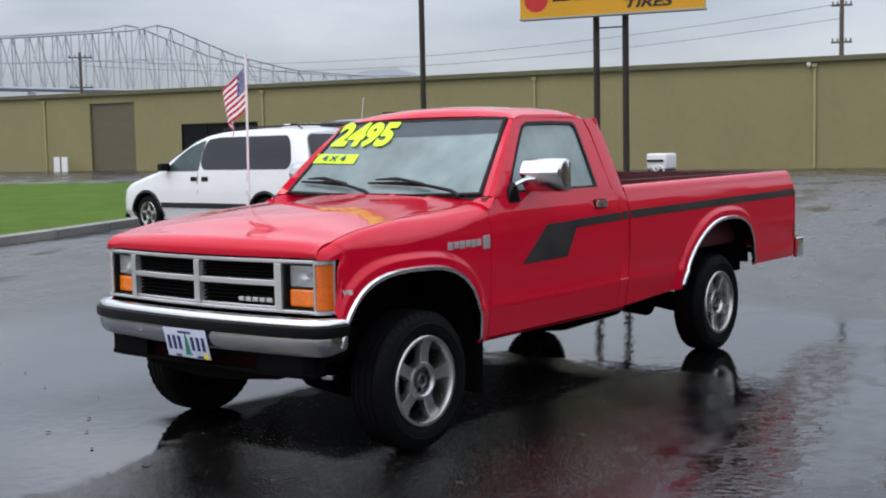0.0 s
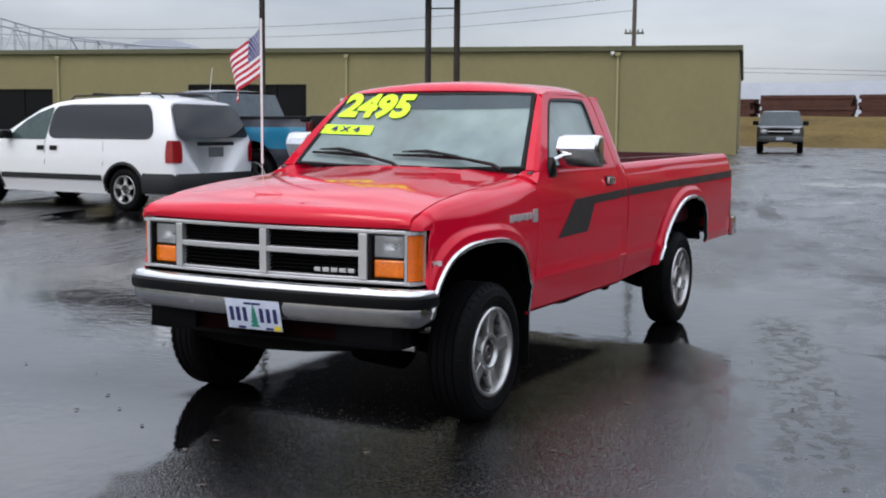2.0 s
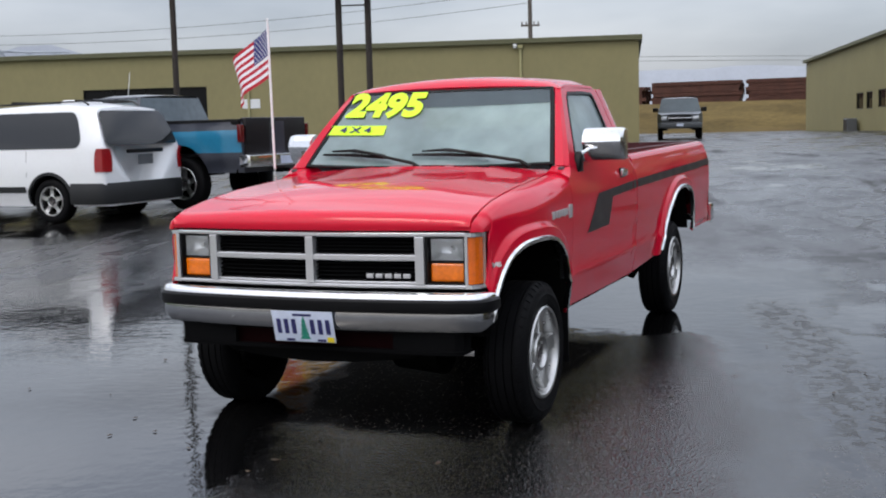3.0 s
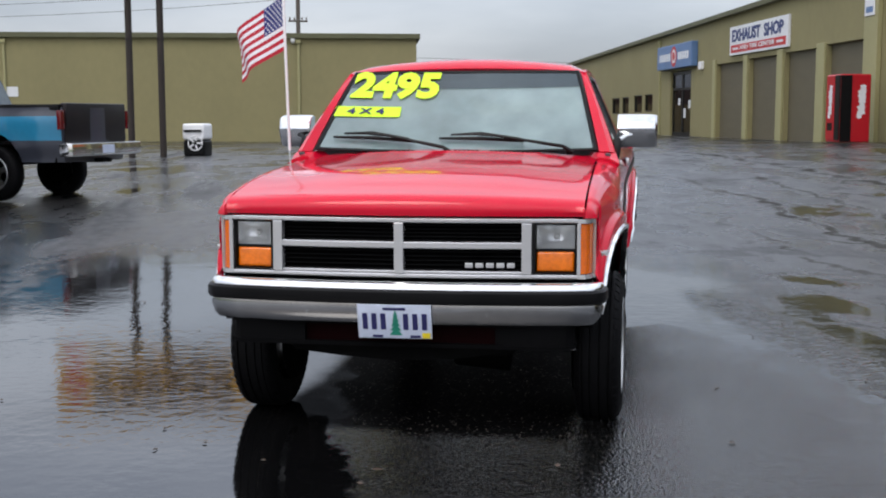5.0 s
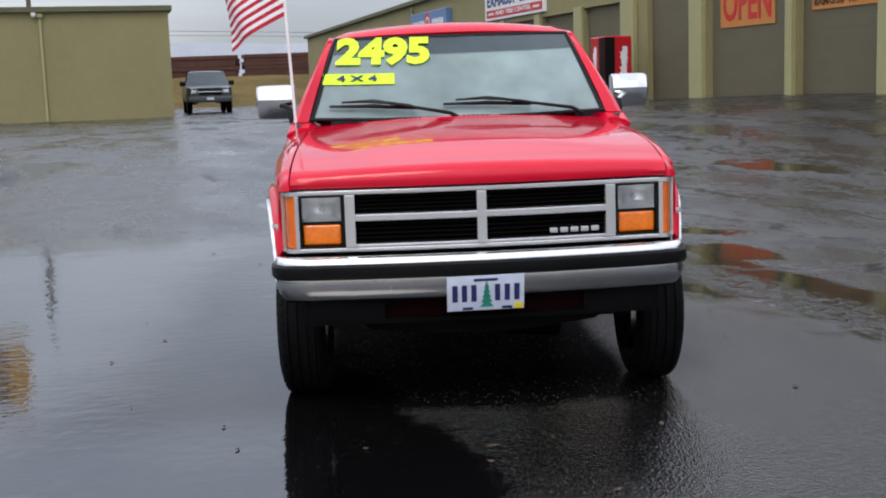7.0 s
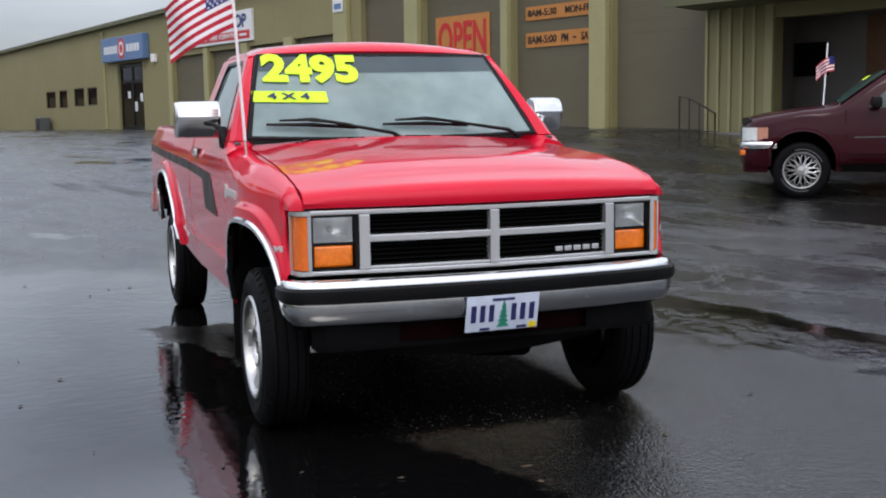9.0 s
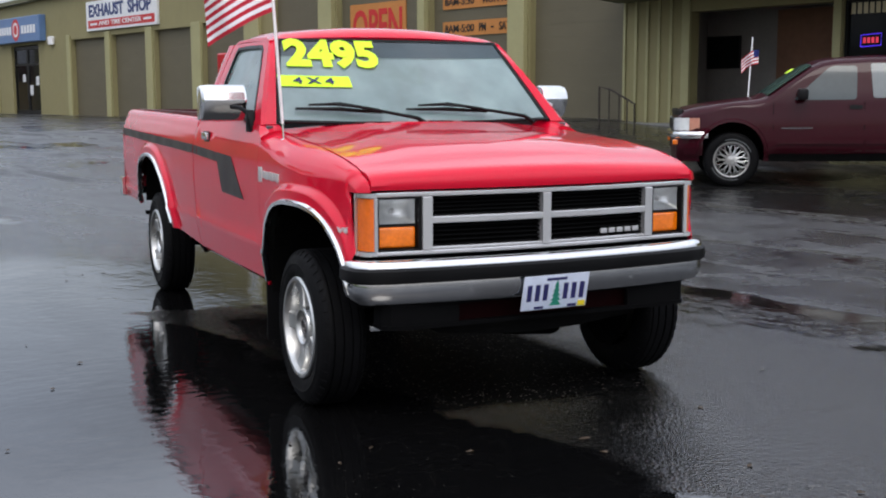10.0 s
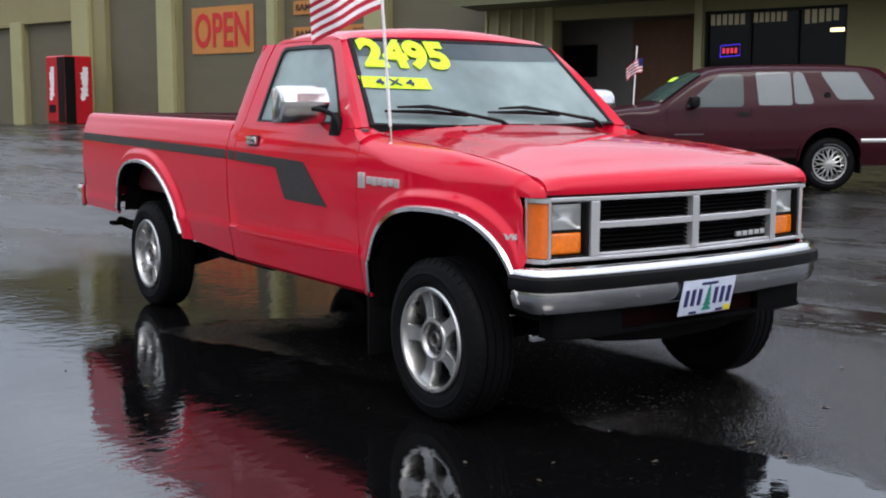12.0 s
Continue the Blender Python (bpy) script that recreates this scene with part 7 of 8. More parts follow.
    part("underbody", bm, UNDER, car, smooth=False)
    return car, gx, strip


def cap_bar(car, name, W, y, z0, z1, bow, deep, material, label="", wrap=0.0):
    """A bumper across a car's end, bowed outwards, its ends wrapped along the sides."""
    sgn = 1 if y > 0 else -1
    pth = [(-W, y - sgn * wrap), (-W, y - sgn * 0.20), (-W + 0.03, y - sgn * 0.08), (-W + 0.14, y), (-W * 0.5, y + sgn * bow * 0.8), (0, y + sgn * bow)]
    pth += [(-x, v) for x, v in pth[-2::-1]]
    if sgn > 0:
        pth = pth[::-1]
    bm = bmesh.new()
    h = z1 - z0
    sweep(bm, pth, [(-deep, z0), (-0.012, z0), (0.0, z0 + 0.12 * h), (0.012, z0 + 0.5 * h), (0.0, z0 + 0.88 * h), (-0.014, z1), (-deep, z1)])
    return part(name, bm, material, car, label)


def add_box(car, name, dims, material, label="", bev=0.02):
    bm = bmesh.new()
    box(bm, *dims, bev)
    return part(name, bm, material, car, label)


def sided(car, name, x0, x1, y0, y1, z0, z1, material, label="", bev=0.015):
    for sg in (1, -1):
        add_box(car, name, (*sorted((sg * x0, sg * x1)), y0, y1, z0, z1), material, label, bev)


def arch_lip(car, gx, r, gap, wb, material, wide, out=0.016, up=0.0):
    """A moulding round each wheel arch, standing a little proud of the side."""
    for y in (0.0, wb):
        for sg in (1, -1):
            bm = bmesh.new()
            rows = []
            for k in range(25):
                a = math.pi * (-0.03 + 1.06 * k / 24)
                row = []
                for d, o in ((0.0, -0.03), (0.0, out), (wide * 0.7, out), (wide, 0.002)):
                    q = r + gap + d
                    z = r + up + q * math.sin(a) * 0.98
                    row.append((sg * (gx(y + q * math.cos(a), max(z, 0.28)) + o), y + q * math.cos(a), z))
                rows.append(row)
            sheet(bm, rows)
            part("arch_moulding", bm, material, car)


# white minivan
BUMPERGREY = mat("dark_bumper_plastic", (0.011, 0.012, 0.013), 0.6, var=0.12, scale=6)
CABGLASS = mat("green_tinted_glass", (0.045, 0.075, 0.070), 0.05, var=0.35, scale=1.5)
van, vx, vstrip = loft_car(dict(
    name="minivan", label="white minivan with dark windows and grey lower bumpers", category="minivan", w=1.91, wb=3.03, fo=0.95, ro=0.95, r=0.325, zb=0.25, wt=0.70, roof=1.74, lean=0.30, leanz=1.02, tailround=0.05,
    paint=WHITE, top=[(-0.95, 0.60), (-0.90, 0.70), (-0.80, 0.77), (-0.50, 0.88), (-0.1, 0.98), (0.22, 1.06), (0.34, 1.12), (0.75, 1.36), (1.12, 1.55), (1.40, 1.64), (1.80, 1.69), (2.4, 1.715), (3.2, 1.71), (3.68, 1.68), (3.98, 1.64)],
    belt=[(-0.95, 0.57), (-0.80, 0.72), (-0.3, 0.90), (0.2, 1.00), (0.6, 1.04), (4.08, 1.10)],
    panes=[(0.52, 1.405, 1.16, 1.455, 1.06, 1.57, 0.03, CABGLASS), (1.42, 3.66, 1.47, 3.60, 1.08, 1.60, 0.17, TINTGLASS, "one long dark side window")],
    screen=(0.36, 1.14, 0.07), screenmat=CABGLASS, rear=(1.11, 1.61, 0.83, 0.72), wheel="five"))
van.matrix_world = pose(-12.30, 9.15, ground_z(-10.5, 8.6) - 0.005, 0, 0, -90.4)
cap_bar(van, "rear_bumper", 0.975, 4.04, 0.28, 0.58, 0.05, 0.08, BUMPERGREY, "dark grey rear bumper", 0.62)
cap_bar(van, "front_bumper", 0.80, -0.93, 0.26, 0.54, 0.08, 0.10, BUMPERGREY, "dark grey front bumper", 0.30)
vstrip("side_moulding", 0.42, 2.60, 0.45, 0.535, 0.012, BUMPERGREY, "dark grey side moulding")
for sg in (1, -1):
    bm = bmesh.new()
    rr = []
    for z in (0.74, 0.76, 0.82, 0.90, 0.98, 1.04, 1.07):
        k = 1 - ((z - 0.88) / 0.20) ** 4 * 0.4
        rr.append([(sg * (0.93 - 0.16 * k), 4.035, z), (sg * (0.93 - 0.06 * k), 4.022, z), (sg * 0.925, 3.98, z), (sg * (vx(3.86, z) + 0.012), 3.97 - 0.12 * k, z)])
    sheet(bm, rr)
    part("tail_lamp", bm, REDLENS, van, "red wrap-round tail lamp", thick=0.012)
sided(van, "headlamp", 0.42, 0.72, -0.95, -0.78, 0.60, 0.74, LENS, "clear headlamp", 0.05)
for y0 in (1.22, 1.50):
    vstrip("door_handle", y0, y0 + 0.16, 0.895, 0.965, 0.014, BLACK, "black door handle")
sided(van, "door_mirror", 0.92, 1.12, 0.54, 0.66, 1.06, 1.20, BLACK, "black door mirror", 0.04)
add_box(van, "tailgate_handle", (-0.40, 0.40, 3.99, 4.045, 0.99, 1.05), BLACK, "black tailgate grip", 0.015)
add_box(van, "rear_plate", (-0.17, 0.17, 4.018, 4.026, 0.82, 0.97), GREYPLASTIC, "grey plate", 0)
for y in (1.39, 2.62):
    vstrip("door_gap", y - 0.004, y + 0.004, 0.34, 1.04, 0.003, UNDER)
for sg in (1, -1):
    bm = bmesh.new()
    tube(bm, [(sg * 0.56, 1.6, 1.68), (sg * 0.56, 1.68, 1.735), (sg * 0.56, 3.4, 1.755), (sg * 0.56, 3.5, 1.70)], 0.014, 6)
    part("roof_rail", bm, BLACK, van)
for y in (2.1, 3.3):
    bm = bmesh.new()
    tube(bm, [(-0.6, y, 1.765), (0.6, y, 1.765)], 0.016, 6)
    part("roof_bar", bm, BLACK, van)
bm = bmesh.new()
prism(bm, [(-0.30, 0.0), (0.30, 0.0), (0.24, 0.05), (-0.24, 0.05)], lambda u, v, d: (u, d, 1.74 + v), 2.75, 3.05, 0.01)
part("roof_box", bm, WHITEPLASTIC, van, "small white roof dome")

arch_lip(van, vx, 0.325, 0.06, 3.03, BUMPERGREY, 0.045)

# maroon off-roader
# pale base: the sky's reflection is painted into these panes
SUVGLASS = mat("reflecting_side_glass", (0.15, 0.17, 0.175), 0.06, var=0.06, scale=1.2)
SUVFRONT = mat("darker_side_glass", (0.050, 0.064, 0.068), 0.06, var=0.12, scale=1.2)
suv, sx, sstrip = loft_car(dict(
    name="off_roader", label="dark maroon four-door off-roader with lattice alloy wheels", category="suv", w=1.80, wb=2.65, fo=0.66, ro=1.05, r=0.345, zb=0.32, noseround=0.10, wt=0.68, roof=1.64, lean=0.40, leanz=1.12, arch=0.055, archup=0.085, bulge=0.010, tailround=0.08,
    paint=MAROON, top=[(-0.66, 0.90), (-0.64, 0.955), (-0.58, 0.985), (-0.40, 1.020), (0.0, 1.075), (0.30, 1.105), (0.42, 1.135), (0.70, 1.335), (0.95, 1.505), (1.08, 1.565), (1.24, 1.600), (1.7, 1.62), (2.4, 1.63), (3.2, 1.62), (3.70, 1.60)],
    belt=[(-0.66, 0.86), (-0.55, 0.94), (-0.2, 1.02), (0.4, 1.06), (0.7, 1.075), (3.70, 1.14)],
    panes=[(0.73, 1.50, 1.20, 1.52, 1.09, 1.51, 0.04, SUVFRONT), (1.70, 2.14, 1.68, 2.14, 1.11, 1.54, 0.03, SUVGLASS), (2.17, 2.43, 2.17, 2.30, 1.125, 1.54, 0.05, SUVGLASS), (2.74, 3.24, 2.53, 3.10, 1.18, 1.54, 0.04, SUVGLASS)],
    screen=(0.44, 0.98, 0.06), screenmat=mat("green_screen_glass", (0.06, 0.10, 0.085), 0.05, var=0.3, scale=1.5), rear=(1.16, 1.50, 0.72, 0.60), wheel="mesh"))
sdir = Vector((0.839, -0.545)).normalized()
ang = math.degrees(math.atan2(-sdir.x, sdir.y))
sc = Vector((7.17, 7.33)) + Vector((-sdir.y, sdir.x)) * 0.88
suv.matrix_world = pose(sc.x, sc.y, ground_z(7.3, 7.5) - 0.005, 0, 0, ang) @ Matrix.Rotation(math.atan2(ground_z(9.6, 6.0) - ground_z(7.3, 7.5), 2.65), 4, "X")
cap_bar(suv, "front_bumper", 0.90, -0.70, 0.615, 0.705, 0.07, 0.10, CHROME, "chrome front bumper", 0.40)
cap_bar(suv, "front_apron", 0.85, -0.66, 0.40, 0.615, 0.06, 0.10, MAROON, "", 0.30)
cap_bar(suv, "rear_bumper", 0.905, 3.74, 0.60, 0.70, 0.05, 0.08, CHROME, "chrome rear bumper", 0.70)
SUVLENS = mat("bright_lamp_lens", (0.70, 0.72, 0.73), 0.12, metal=0.15, var=0.2, scale=16, coat=0.6, bump=0.15, bscale=60)
CORNERLENS = mat("pale_corner_lens", (0.50, 0.24, 0.17), 0.15, var=0.2, scale=20, coat=0.5)
for sg in (1, -1):
    for name, pts, mt, lb in (("headlamp", ((0.40, -0.705), (0.60, -0.703), (0.74, -0.690), (sx(-0.64, 0.8) - 0.004, -0.655), (sx(-0.60, 0.8), -0.59), (sx(-0.53, 0.8), -0.52)), SUVLENS, "clear headlamp"), ("corner_lamp", ((sx(-0.53, 0.8), -0.516), (sx(-0.46, 0.8), -0.45), (sx(-0.40, 0.8), -0.39)), CORNERLENS, "clear corner lamp with a reddish tint")):
        bm = bmesh.new()
        sheet(bm, [[(sg * (x + 0.012), y - 0.012, z) for z in (0.715 + 0.02 * k * (name == "corner_lamp"), 0.74, 0.80, 0.855, 0.875)] for k, (x, y) in enumerate(pts)])
        part(name, bm, mt, suv, lb, thick=0.02)
    add_box(suv, "fog_lamp", (*sorted((sg * 0.66, sg * 0.80)), -0.735, -0.66, 0.535, 0.60), AMBER, "amber bumper lamp", 0.01)
    bm = bmesh.new()
    tube(bm, [(sg * (sx(2.60, 1.24) - 0.01), 2.60, 1.235), (sg * (sx(2.60, 1.24) + 0.012), 2.60, 1.235)], 0.045, 14)
    part("pillar_knob", bm, BLACK, suv, "dark round fitting on the rear pillar")
add_box(suv, "grille", (-0.39, 0.39, -0.725, -0.67, 0.715, 0.875), BLACK, "black grille", 0.02)
bm = bmesh.new()
sweep(bm, [(-0.72, -0.60), (-0.58, -0.66), (0.0, -0.695), (0.58, -0.66), (0.72, -0.60)], [(-0.02, 0.905), (0.012, 0.908), (0.022, 0.950), (0.010, 0.985), (-0.005, 0.965)])
part("bonnet_deflector", bm, BLACK, suv, "black bonnet deflector")
sided(suv, "door_mirror", 0.86, 1.06, 0.78, 0.90, 1.09, 1.23, BLACK, "black door mirror", 0.04)
sstrip("door_handle", 1.42, 1.57, 0.975, 1.025, 0.014, BLACK, "black door handle")
for y0, y1 in ((0.54, 1.58), (1.62, 2.22)):
    sstrip("side_moulding", y0, y1, 0.545, 0.605, 0.018, MAROON, "maroon side moulding")
    sstrip("side_moulding", y0, y1, 0.44, 0.475, 0.012, MAROON, "maroon side moulding")
# near-black strip along the lower sill
sstrip("sill_cladding", 0.46, 2.22, 0.32, 0.42, 0.006, UNDER, "dark lower sill")
sstrip("side_script", 0.60, 0.98, 0.735, 0.748, 0.004, GREYPLASTIC, "faint grey side script")
for y in (0.50, 1.60):
    sstrip("door_gap", y - 0.004, y + 0.004, 0.40, 1.07, 0.003, UNDER)
arch_lip(suv, sx, 0.345, 0.055, 2.65, MAROON, 0.045, 0.022, 0.085)
sided(suv, "mud_flap", 0.62, 0.86, 3.06, 3.08, 0.22, 0.55, BLACK, "black mud flap", 0.004)
bm = bmesh.new()
sheet(bm, [[(-0.52 + 0.46 * k, 0.80 + 0.09 * j, 1.440 + 0.061 * j) for k in (0, 1)] for j in (0, 1)])
part("price_strip", bm, LIME, suv, "fluorescent yellow strip", smooth=False)
small_flag(Vector((8.26, 8.40, 1.22)))

CABDARK = mat("grey_tinted_glass", (0.095, 0.120, 0.135), 0.06, var=0.3, scale=1.2)
DARKLENS = mat("dark_red_lens", (0.10, 0.004, 0.006), 0.15, var=0.1, scale=20, coat=0.4)
# two-tone pickup beside the van
pk, px_ = road_car(dict(
    name="pickup_truck", label="teal and navy two-tone pickup with a chrome rear bumper", category="pickup truck", w=1.78, wb=2.95, fo=0.85, ro=1.05, r=0.385, zb=0.42,
    paint=NAVY, low=NAVY, mid=TEAL, split=(0.40, 0.84), belt=[(-0.85, 0.98), (-0.2, 1.08), (0.5, 1.13), (4.0, 1.16)], decks=[(-0.85, 0.60, "bonnet")], tuck=0.7,
    glass=dict(roof=1.63, cowl=0.45, top=(1.05, 2.02), rear=2.12, lean=0.22, tint=CABDARK, back=CABDARK, front=CABDARK, panes=[((0.78, 1.42), (1.12, 1.42)), ((1.50, 2.02), (1.50, 1.95))]),
    wheel="five"))
pk.matrix_world = pose(-11.45, 11.42, ground_z(-9.8, 11.2) - 0.005, 0, 0, -95.2) @ Matrix.Scale(1.06, 4)
bm = bmesh.new()
for sg in (1, -1):
    box(bm, *sorted((sg * 0.70, sg * 0.81)), 2.15, 3.98, 1.12, 1.20, 0.01)
box(bm, -0.8, 0.8, 2.13, 2.18, 0.70, 1.18)
box(bm, -0.8, 0.8, 2.4, 3.95, 0.66, 0.70)
part("bed", bm, BLACK, pk, "black load bed")
add_box(pk, "tailgate", (-0.74, 0.74, 3.95, 4.06, 0.68, 1.22), mat("dark_maroon_panel", (0.010, 0.008, 0.009), 0.4, ior=1.3, var=0.2, scale=3, coat=0.1), "dark maroon tailgate", 0.03)
add_box(pk, "rear_bumper", (-0.88, 0.88, 4.02, 4.22, 0.50, 0.68), CHROME, "chrome rear step bumper", 0.02)
add_box(pk, "rear_plate", (-0.15, 0.15, 4.221, 4.225, 0.53, 0.65), PLATE, "pale plate", 0)
sided(pk, "tail_lamp", 0.765, 0.85, 3.97, 4.045, 0.86, 1.12, DARKLENS, "dark red tail lamp", 0.015)
sided(pk, "hitch_bar", 0.05, 0.12, 3.6, 4.2, 0.40, 0.46, UNDER)
sided(pk, "door_mirror", 0.86, 1.02, 0.95, 1.05, 1.14, 1.28, BLACK, "black door mirror", 0.02)
bm = bmesh.new()
tube(bm, [(-0.80, 0.30, 1.10), (-0.80, 0.45, 2.05)], 0.006, 6)
part("aerial", bm, WHITEPLASTIC, pk)
# raised suspension
for piece in pk.children:
    if not piece.name.startswith("wheel"):
        piece.location.z = 0.12

# dark pickup far behind, facing the lot
fp, fx_ = road_car(dict(
    name="pickup_truck", label="dark grey full-size pickup parked facing the lot", category="pickup truck", w=1.98, wb=3.5, fo=0.95, ro=1.1, r=0.40, zb=0.48,
    paint=DKGREY, belt=[(-0.95, 1.08), (-0.7, 1.14), (0.5, 1.22), (4.6, 1.25)], decks=[(-0.95, 0.60, "bonnet")], tuck=0.5, nose=DKGREY,
    glass=dict(roof=1.88, cowl=0.55, top=(1.15, 2.3), rear=2.45, lean=0.2, front=mat("pale_reflecting_screen", (0.07, 0.09, 0.10), 0.05, var=0.2, scale=1.5), panes=[((0.85, 1.55), (1.22, 1.55)), ((1.62, 2.3), (1.62, 2.2))]),
    wheel="five"))
fp.matrix_world = pose(-8.10, 47.2, ground_z(-8.1, 47.6) - 0.005, 0, 0, 12)
add_box(fp, "front_bumper", (-0.95, 0.95, -1.10, -0.85, 0.52, 0.74), DKGREY, "", 0.04)
add_box(fp, "grille", (-0.50, 0.50, -1.06, -0.94, 0.80, 1.08), BLACK, "black grille with chrome cross", 0.03)
add_box(fp, "grille_bar", (-0.52, 0.52, -1.075, -1.05, 0.92, 0.96), CHROME, "chrome grille bar", 0.01)
sided(fp, "headlamp", 0.56, 0.82, -1.00, -0.86, 0.86, 1.02, LENS, "clear headlamp", 0.03)
sided(fp, "door_mirror", 0.95, 1.20, 0.80, 0.92, 1.22, 1.42, BLACK, "black door mirror", 0.03)
add_box(fp, "front_plate", (-0.15, 0.15, -1.11, -1.102, 0.58, 0.70), PLATE, "", 0)


# ---- yard things ----
def pole(name, label, x, y, h, r, material, r1=None):
    t = thing(name, label, "pole")
    bm = bmesh.new()
    tube(bm, [(x, y, ground_z(x, y) - 0.05), (x, y, h)], [r, r1 or r], 12)
    part("shaft", bm, material, t)
    return t


lp = pole("light_pole", "slim brown steel light pole on the lot", -12.84, 16.3, 10.0, 0.065, STEEL_DARK)
bm = bmesh.new()
tube(bm, [(-12.84, 16.3, 9.95), (-12.2, 16.0, 10.2)], 0.03, 8)
part("arm", bm, STEEL_DARK, lp)
tsign = thing("pylon_sign", "yellow tyre sign board on two dark steel posts", "sign")
sdx = Vector((0.954, 0.30, 0)).normalized()
s_a = Vector((-14.0, 22.0, 0))
for d in (1.98, 2.76):
    p = s_a + sdx * d
    bm = bmesh.new()
    tube(bm, [(p.x, p.y, ground_z(p.x, p.y) - 0.05), (p.x, p.y, 6.18)], 0.085, 12)
    part("post", bm, STEEL_DARK, tsign)
bm = bmesh.new()
tube(bm, [s_a + sdx * 1.98 + Vector((0, 0, 4.55)), s_a + sdx * 2.76 + Vector((0, 0, 4.55))], 0.02, 8)
part("cross_tie", bm, STEEL_DARK, tsign)
out_ = Vector((sdx.y, -sdx.x, 0))


def sign_box(u0, u1, z0, z1, d0, d1, name, material, label="", bev=0.0):
    bm = bmesh.new()
    vs = [bm.verts.new(s_a + sdx * u + out_ * d + Vector((0, 0, z))) for u in (u0, u1) for d in (d0, d1) for z in (z0, z1)]
    for f in ((0, 1, 3, 2), (4, 6, 7, 5), (0, 4, 5, 1), (2, 3, 7, 6), (0, 2, 6, 4), (1, 5, 7, 3)):
        bm.faces.new([vs[i] for i in f])
    return part(name, bm, material, tsign, label, smooth=False)


sign_box(0.0, 4.86, 4.86, 6.20, 0.09, 0.38, "board", SIGNYELLOW, "yellow sign box")
sign_box(-0.03, 4.89, 4.83, 4.87, 0.08, 0.39, "lower_trim", ROOFMETAL, "pale metal edge")
bm = text_mesh("TIRES", 1.25, 0.24, 0.25, 0.03, 0.01)
place(bm, lambda c: s_a + sdx * (2.85 + c.x) + out_ * (0.381 + c.z) + Vector((0, 0, 4.98 + c.y)))
part("lettering", bm, STEEL_DARK, tsign, "dark slanted lettering TIRES", smooth=False)
for k in range(6):
    sign_box(0.90 + k * 0.60, 1.40 + k * 0.60, 5.27, 5.98, 0.381, 0.39, "brand_bar", STEEL_DARK)
bm = bmesh.new()
cc = s_a + sdx * 0.45 + out_ * 0.385 + Vector((0, 0, 5.35))
bm.faces.new([bm.verts.new(cc + 0.33 * (math.cos(a) * sdx + Vector((0, 0, math.sin(a))))) for a in (2 * math.pi * q / 24 for q in range(24))])
part("brand_disc", bm, SIGNRED, tsign, "red disc", smooth=False)

wb_ = thing("wrapped_tyre_stack", "white topped wrapped stack with a dark wheel print", "display stack")
bx0, by0 = -10.75, 23.6
gz = ground_z(bx0, by0) - 0.01
for name, m, z0, z1, h in (("dark_wrap", BLACK, 0.0, 0.42, 0.29), ("white_cover", WHITEPLASTIC, 0.42, 0.84, 0.30)):
    bm = bmesh.new()
    box(bm, bx0 - h, bx0 + h, by0 - h, by0 + h, gz + z0, gz + z1, 0.07, 3)
    part(name, bm, m, wb_)
bm = bmesh.new()
for k in range(5):
    a = 2 * math.pi * k / 5
    tube(bm, [(bx0 + 0.05 + 0.05 * math.cos(a), by0 - 0.305, gz + 0.34 + 0.05 * math.sin(a)), (bx0 + 0.05 + 0.17 * math.cos(a), by0 - 0.305, gz + 0.34 + 0.17 * math.sin(a))], 0.025, 6)
tube(bm, [(bx0 + 0.05 + 0.19 * math.cos(a), by0 - 0.305, gz + 0.34 + 0.19 * math.sin(a)) for a in (2 * math.pi * q / 24 for q in range(25))], 0.018, 6, False)
part("wheel_print", bm, WHITEPLASTIC, wb_, "white wheel print")
bm = bmesh.new()
box(bm, bx0 - 0.24, bx0 + 0.24, by0 - 0.35, by0 - 0.338, gz + 0.62, gz + 0.68)
part("print_bar", bm, BLACK, wb_, smooth=False)

for s in (-43.75, -43.2):
    nb = thing("post_sign", "small white board standing on the ground by the wall", "sign", group="small white boards")
    gzz = ground_z(*on_a(s, 0.8).xy)
    slab(on_a, s - 0.2, s + 0.2, 0.78, 0.83, gzz - 0.02, gzz + 0.78, "board", SIGNWHITE, nb)
wp_ = thing("wall_notice", "small white notice on the olive wall", "sign")
slab(on_a, -17.0, -16.2, 0.003, 0.02, 2.25, 2.65, "board", SIGNWHITE, wp_)

# grass verge with its kerb
K0, K1 = Vector((-11.2, 1.8)), Vector((-15.2, 11.8))
kd = (K1 - K0).normalized()
kn = Vector((-kd.y, kd.x))
bm = bmesh.new()
rows = []
for u in np.arange(-14, 25.1, 0.8):
    row = []
    for v in (0.0, 0.25, 0.6, 1.2, 2, 3, 4.5, 6.5, 9, 12, 16, 21, 27, 34, 42):
        p = K0 + kd * float(u) + kn * float(v)
        row.append((p.x, p.y, ground_z(p.x, p.y) + 0.13 + 0.05 * noise.noise((p.x * 0.4, p.y * 0.4, 0)) * min(1, v)))
    rows.append(row)
sheet(bm, rows)
verge = tagged(link("grass_verge", bm, GRASS), "wet green grass verge behind a concrete kerb", "grass", kind="structure")
bm = bmesh.new()
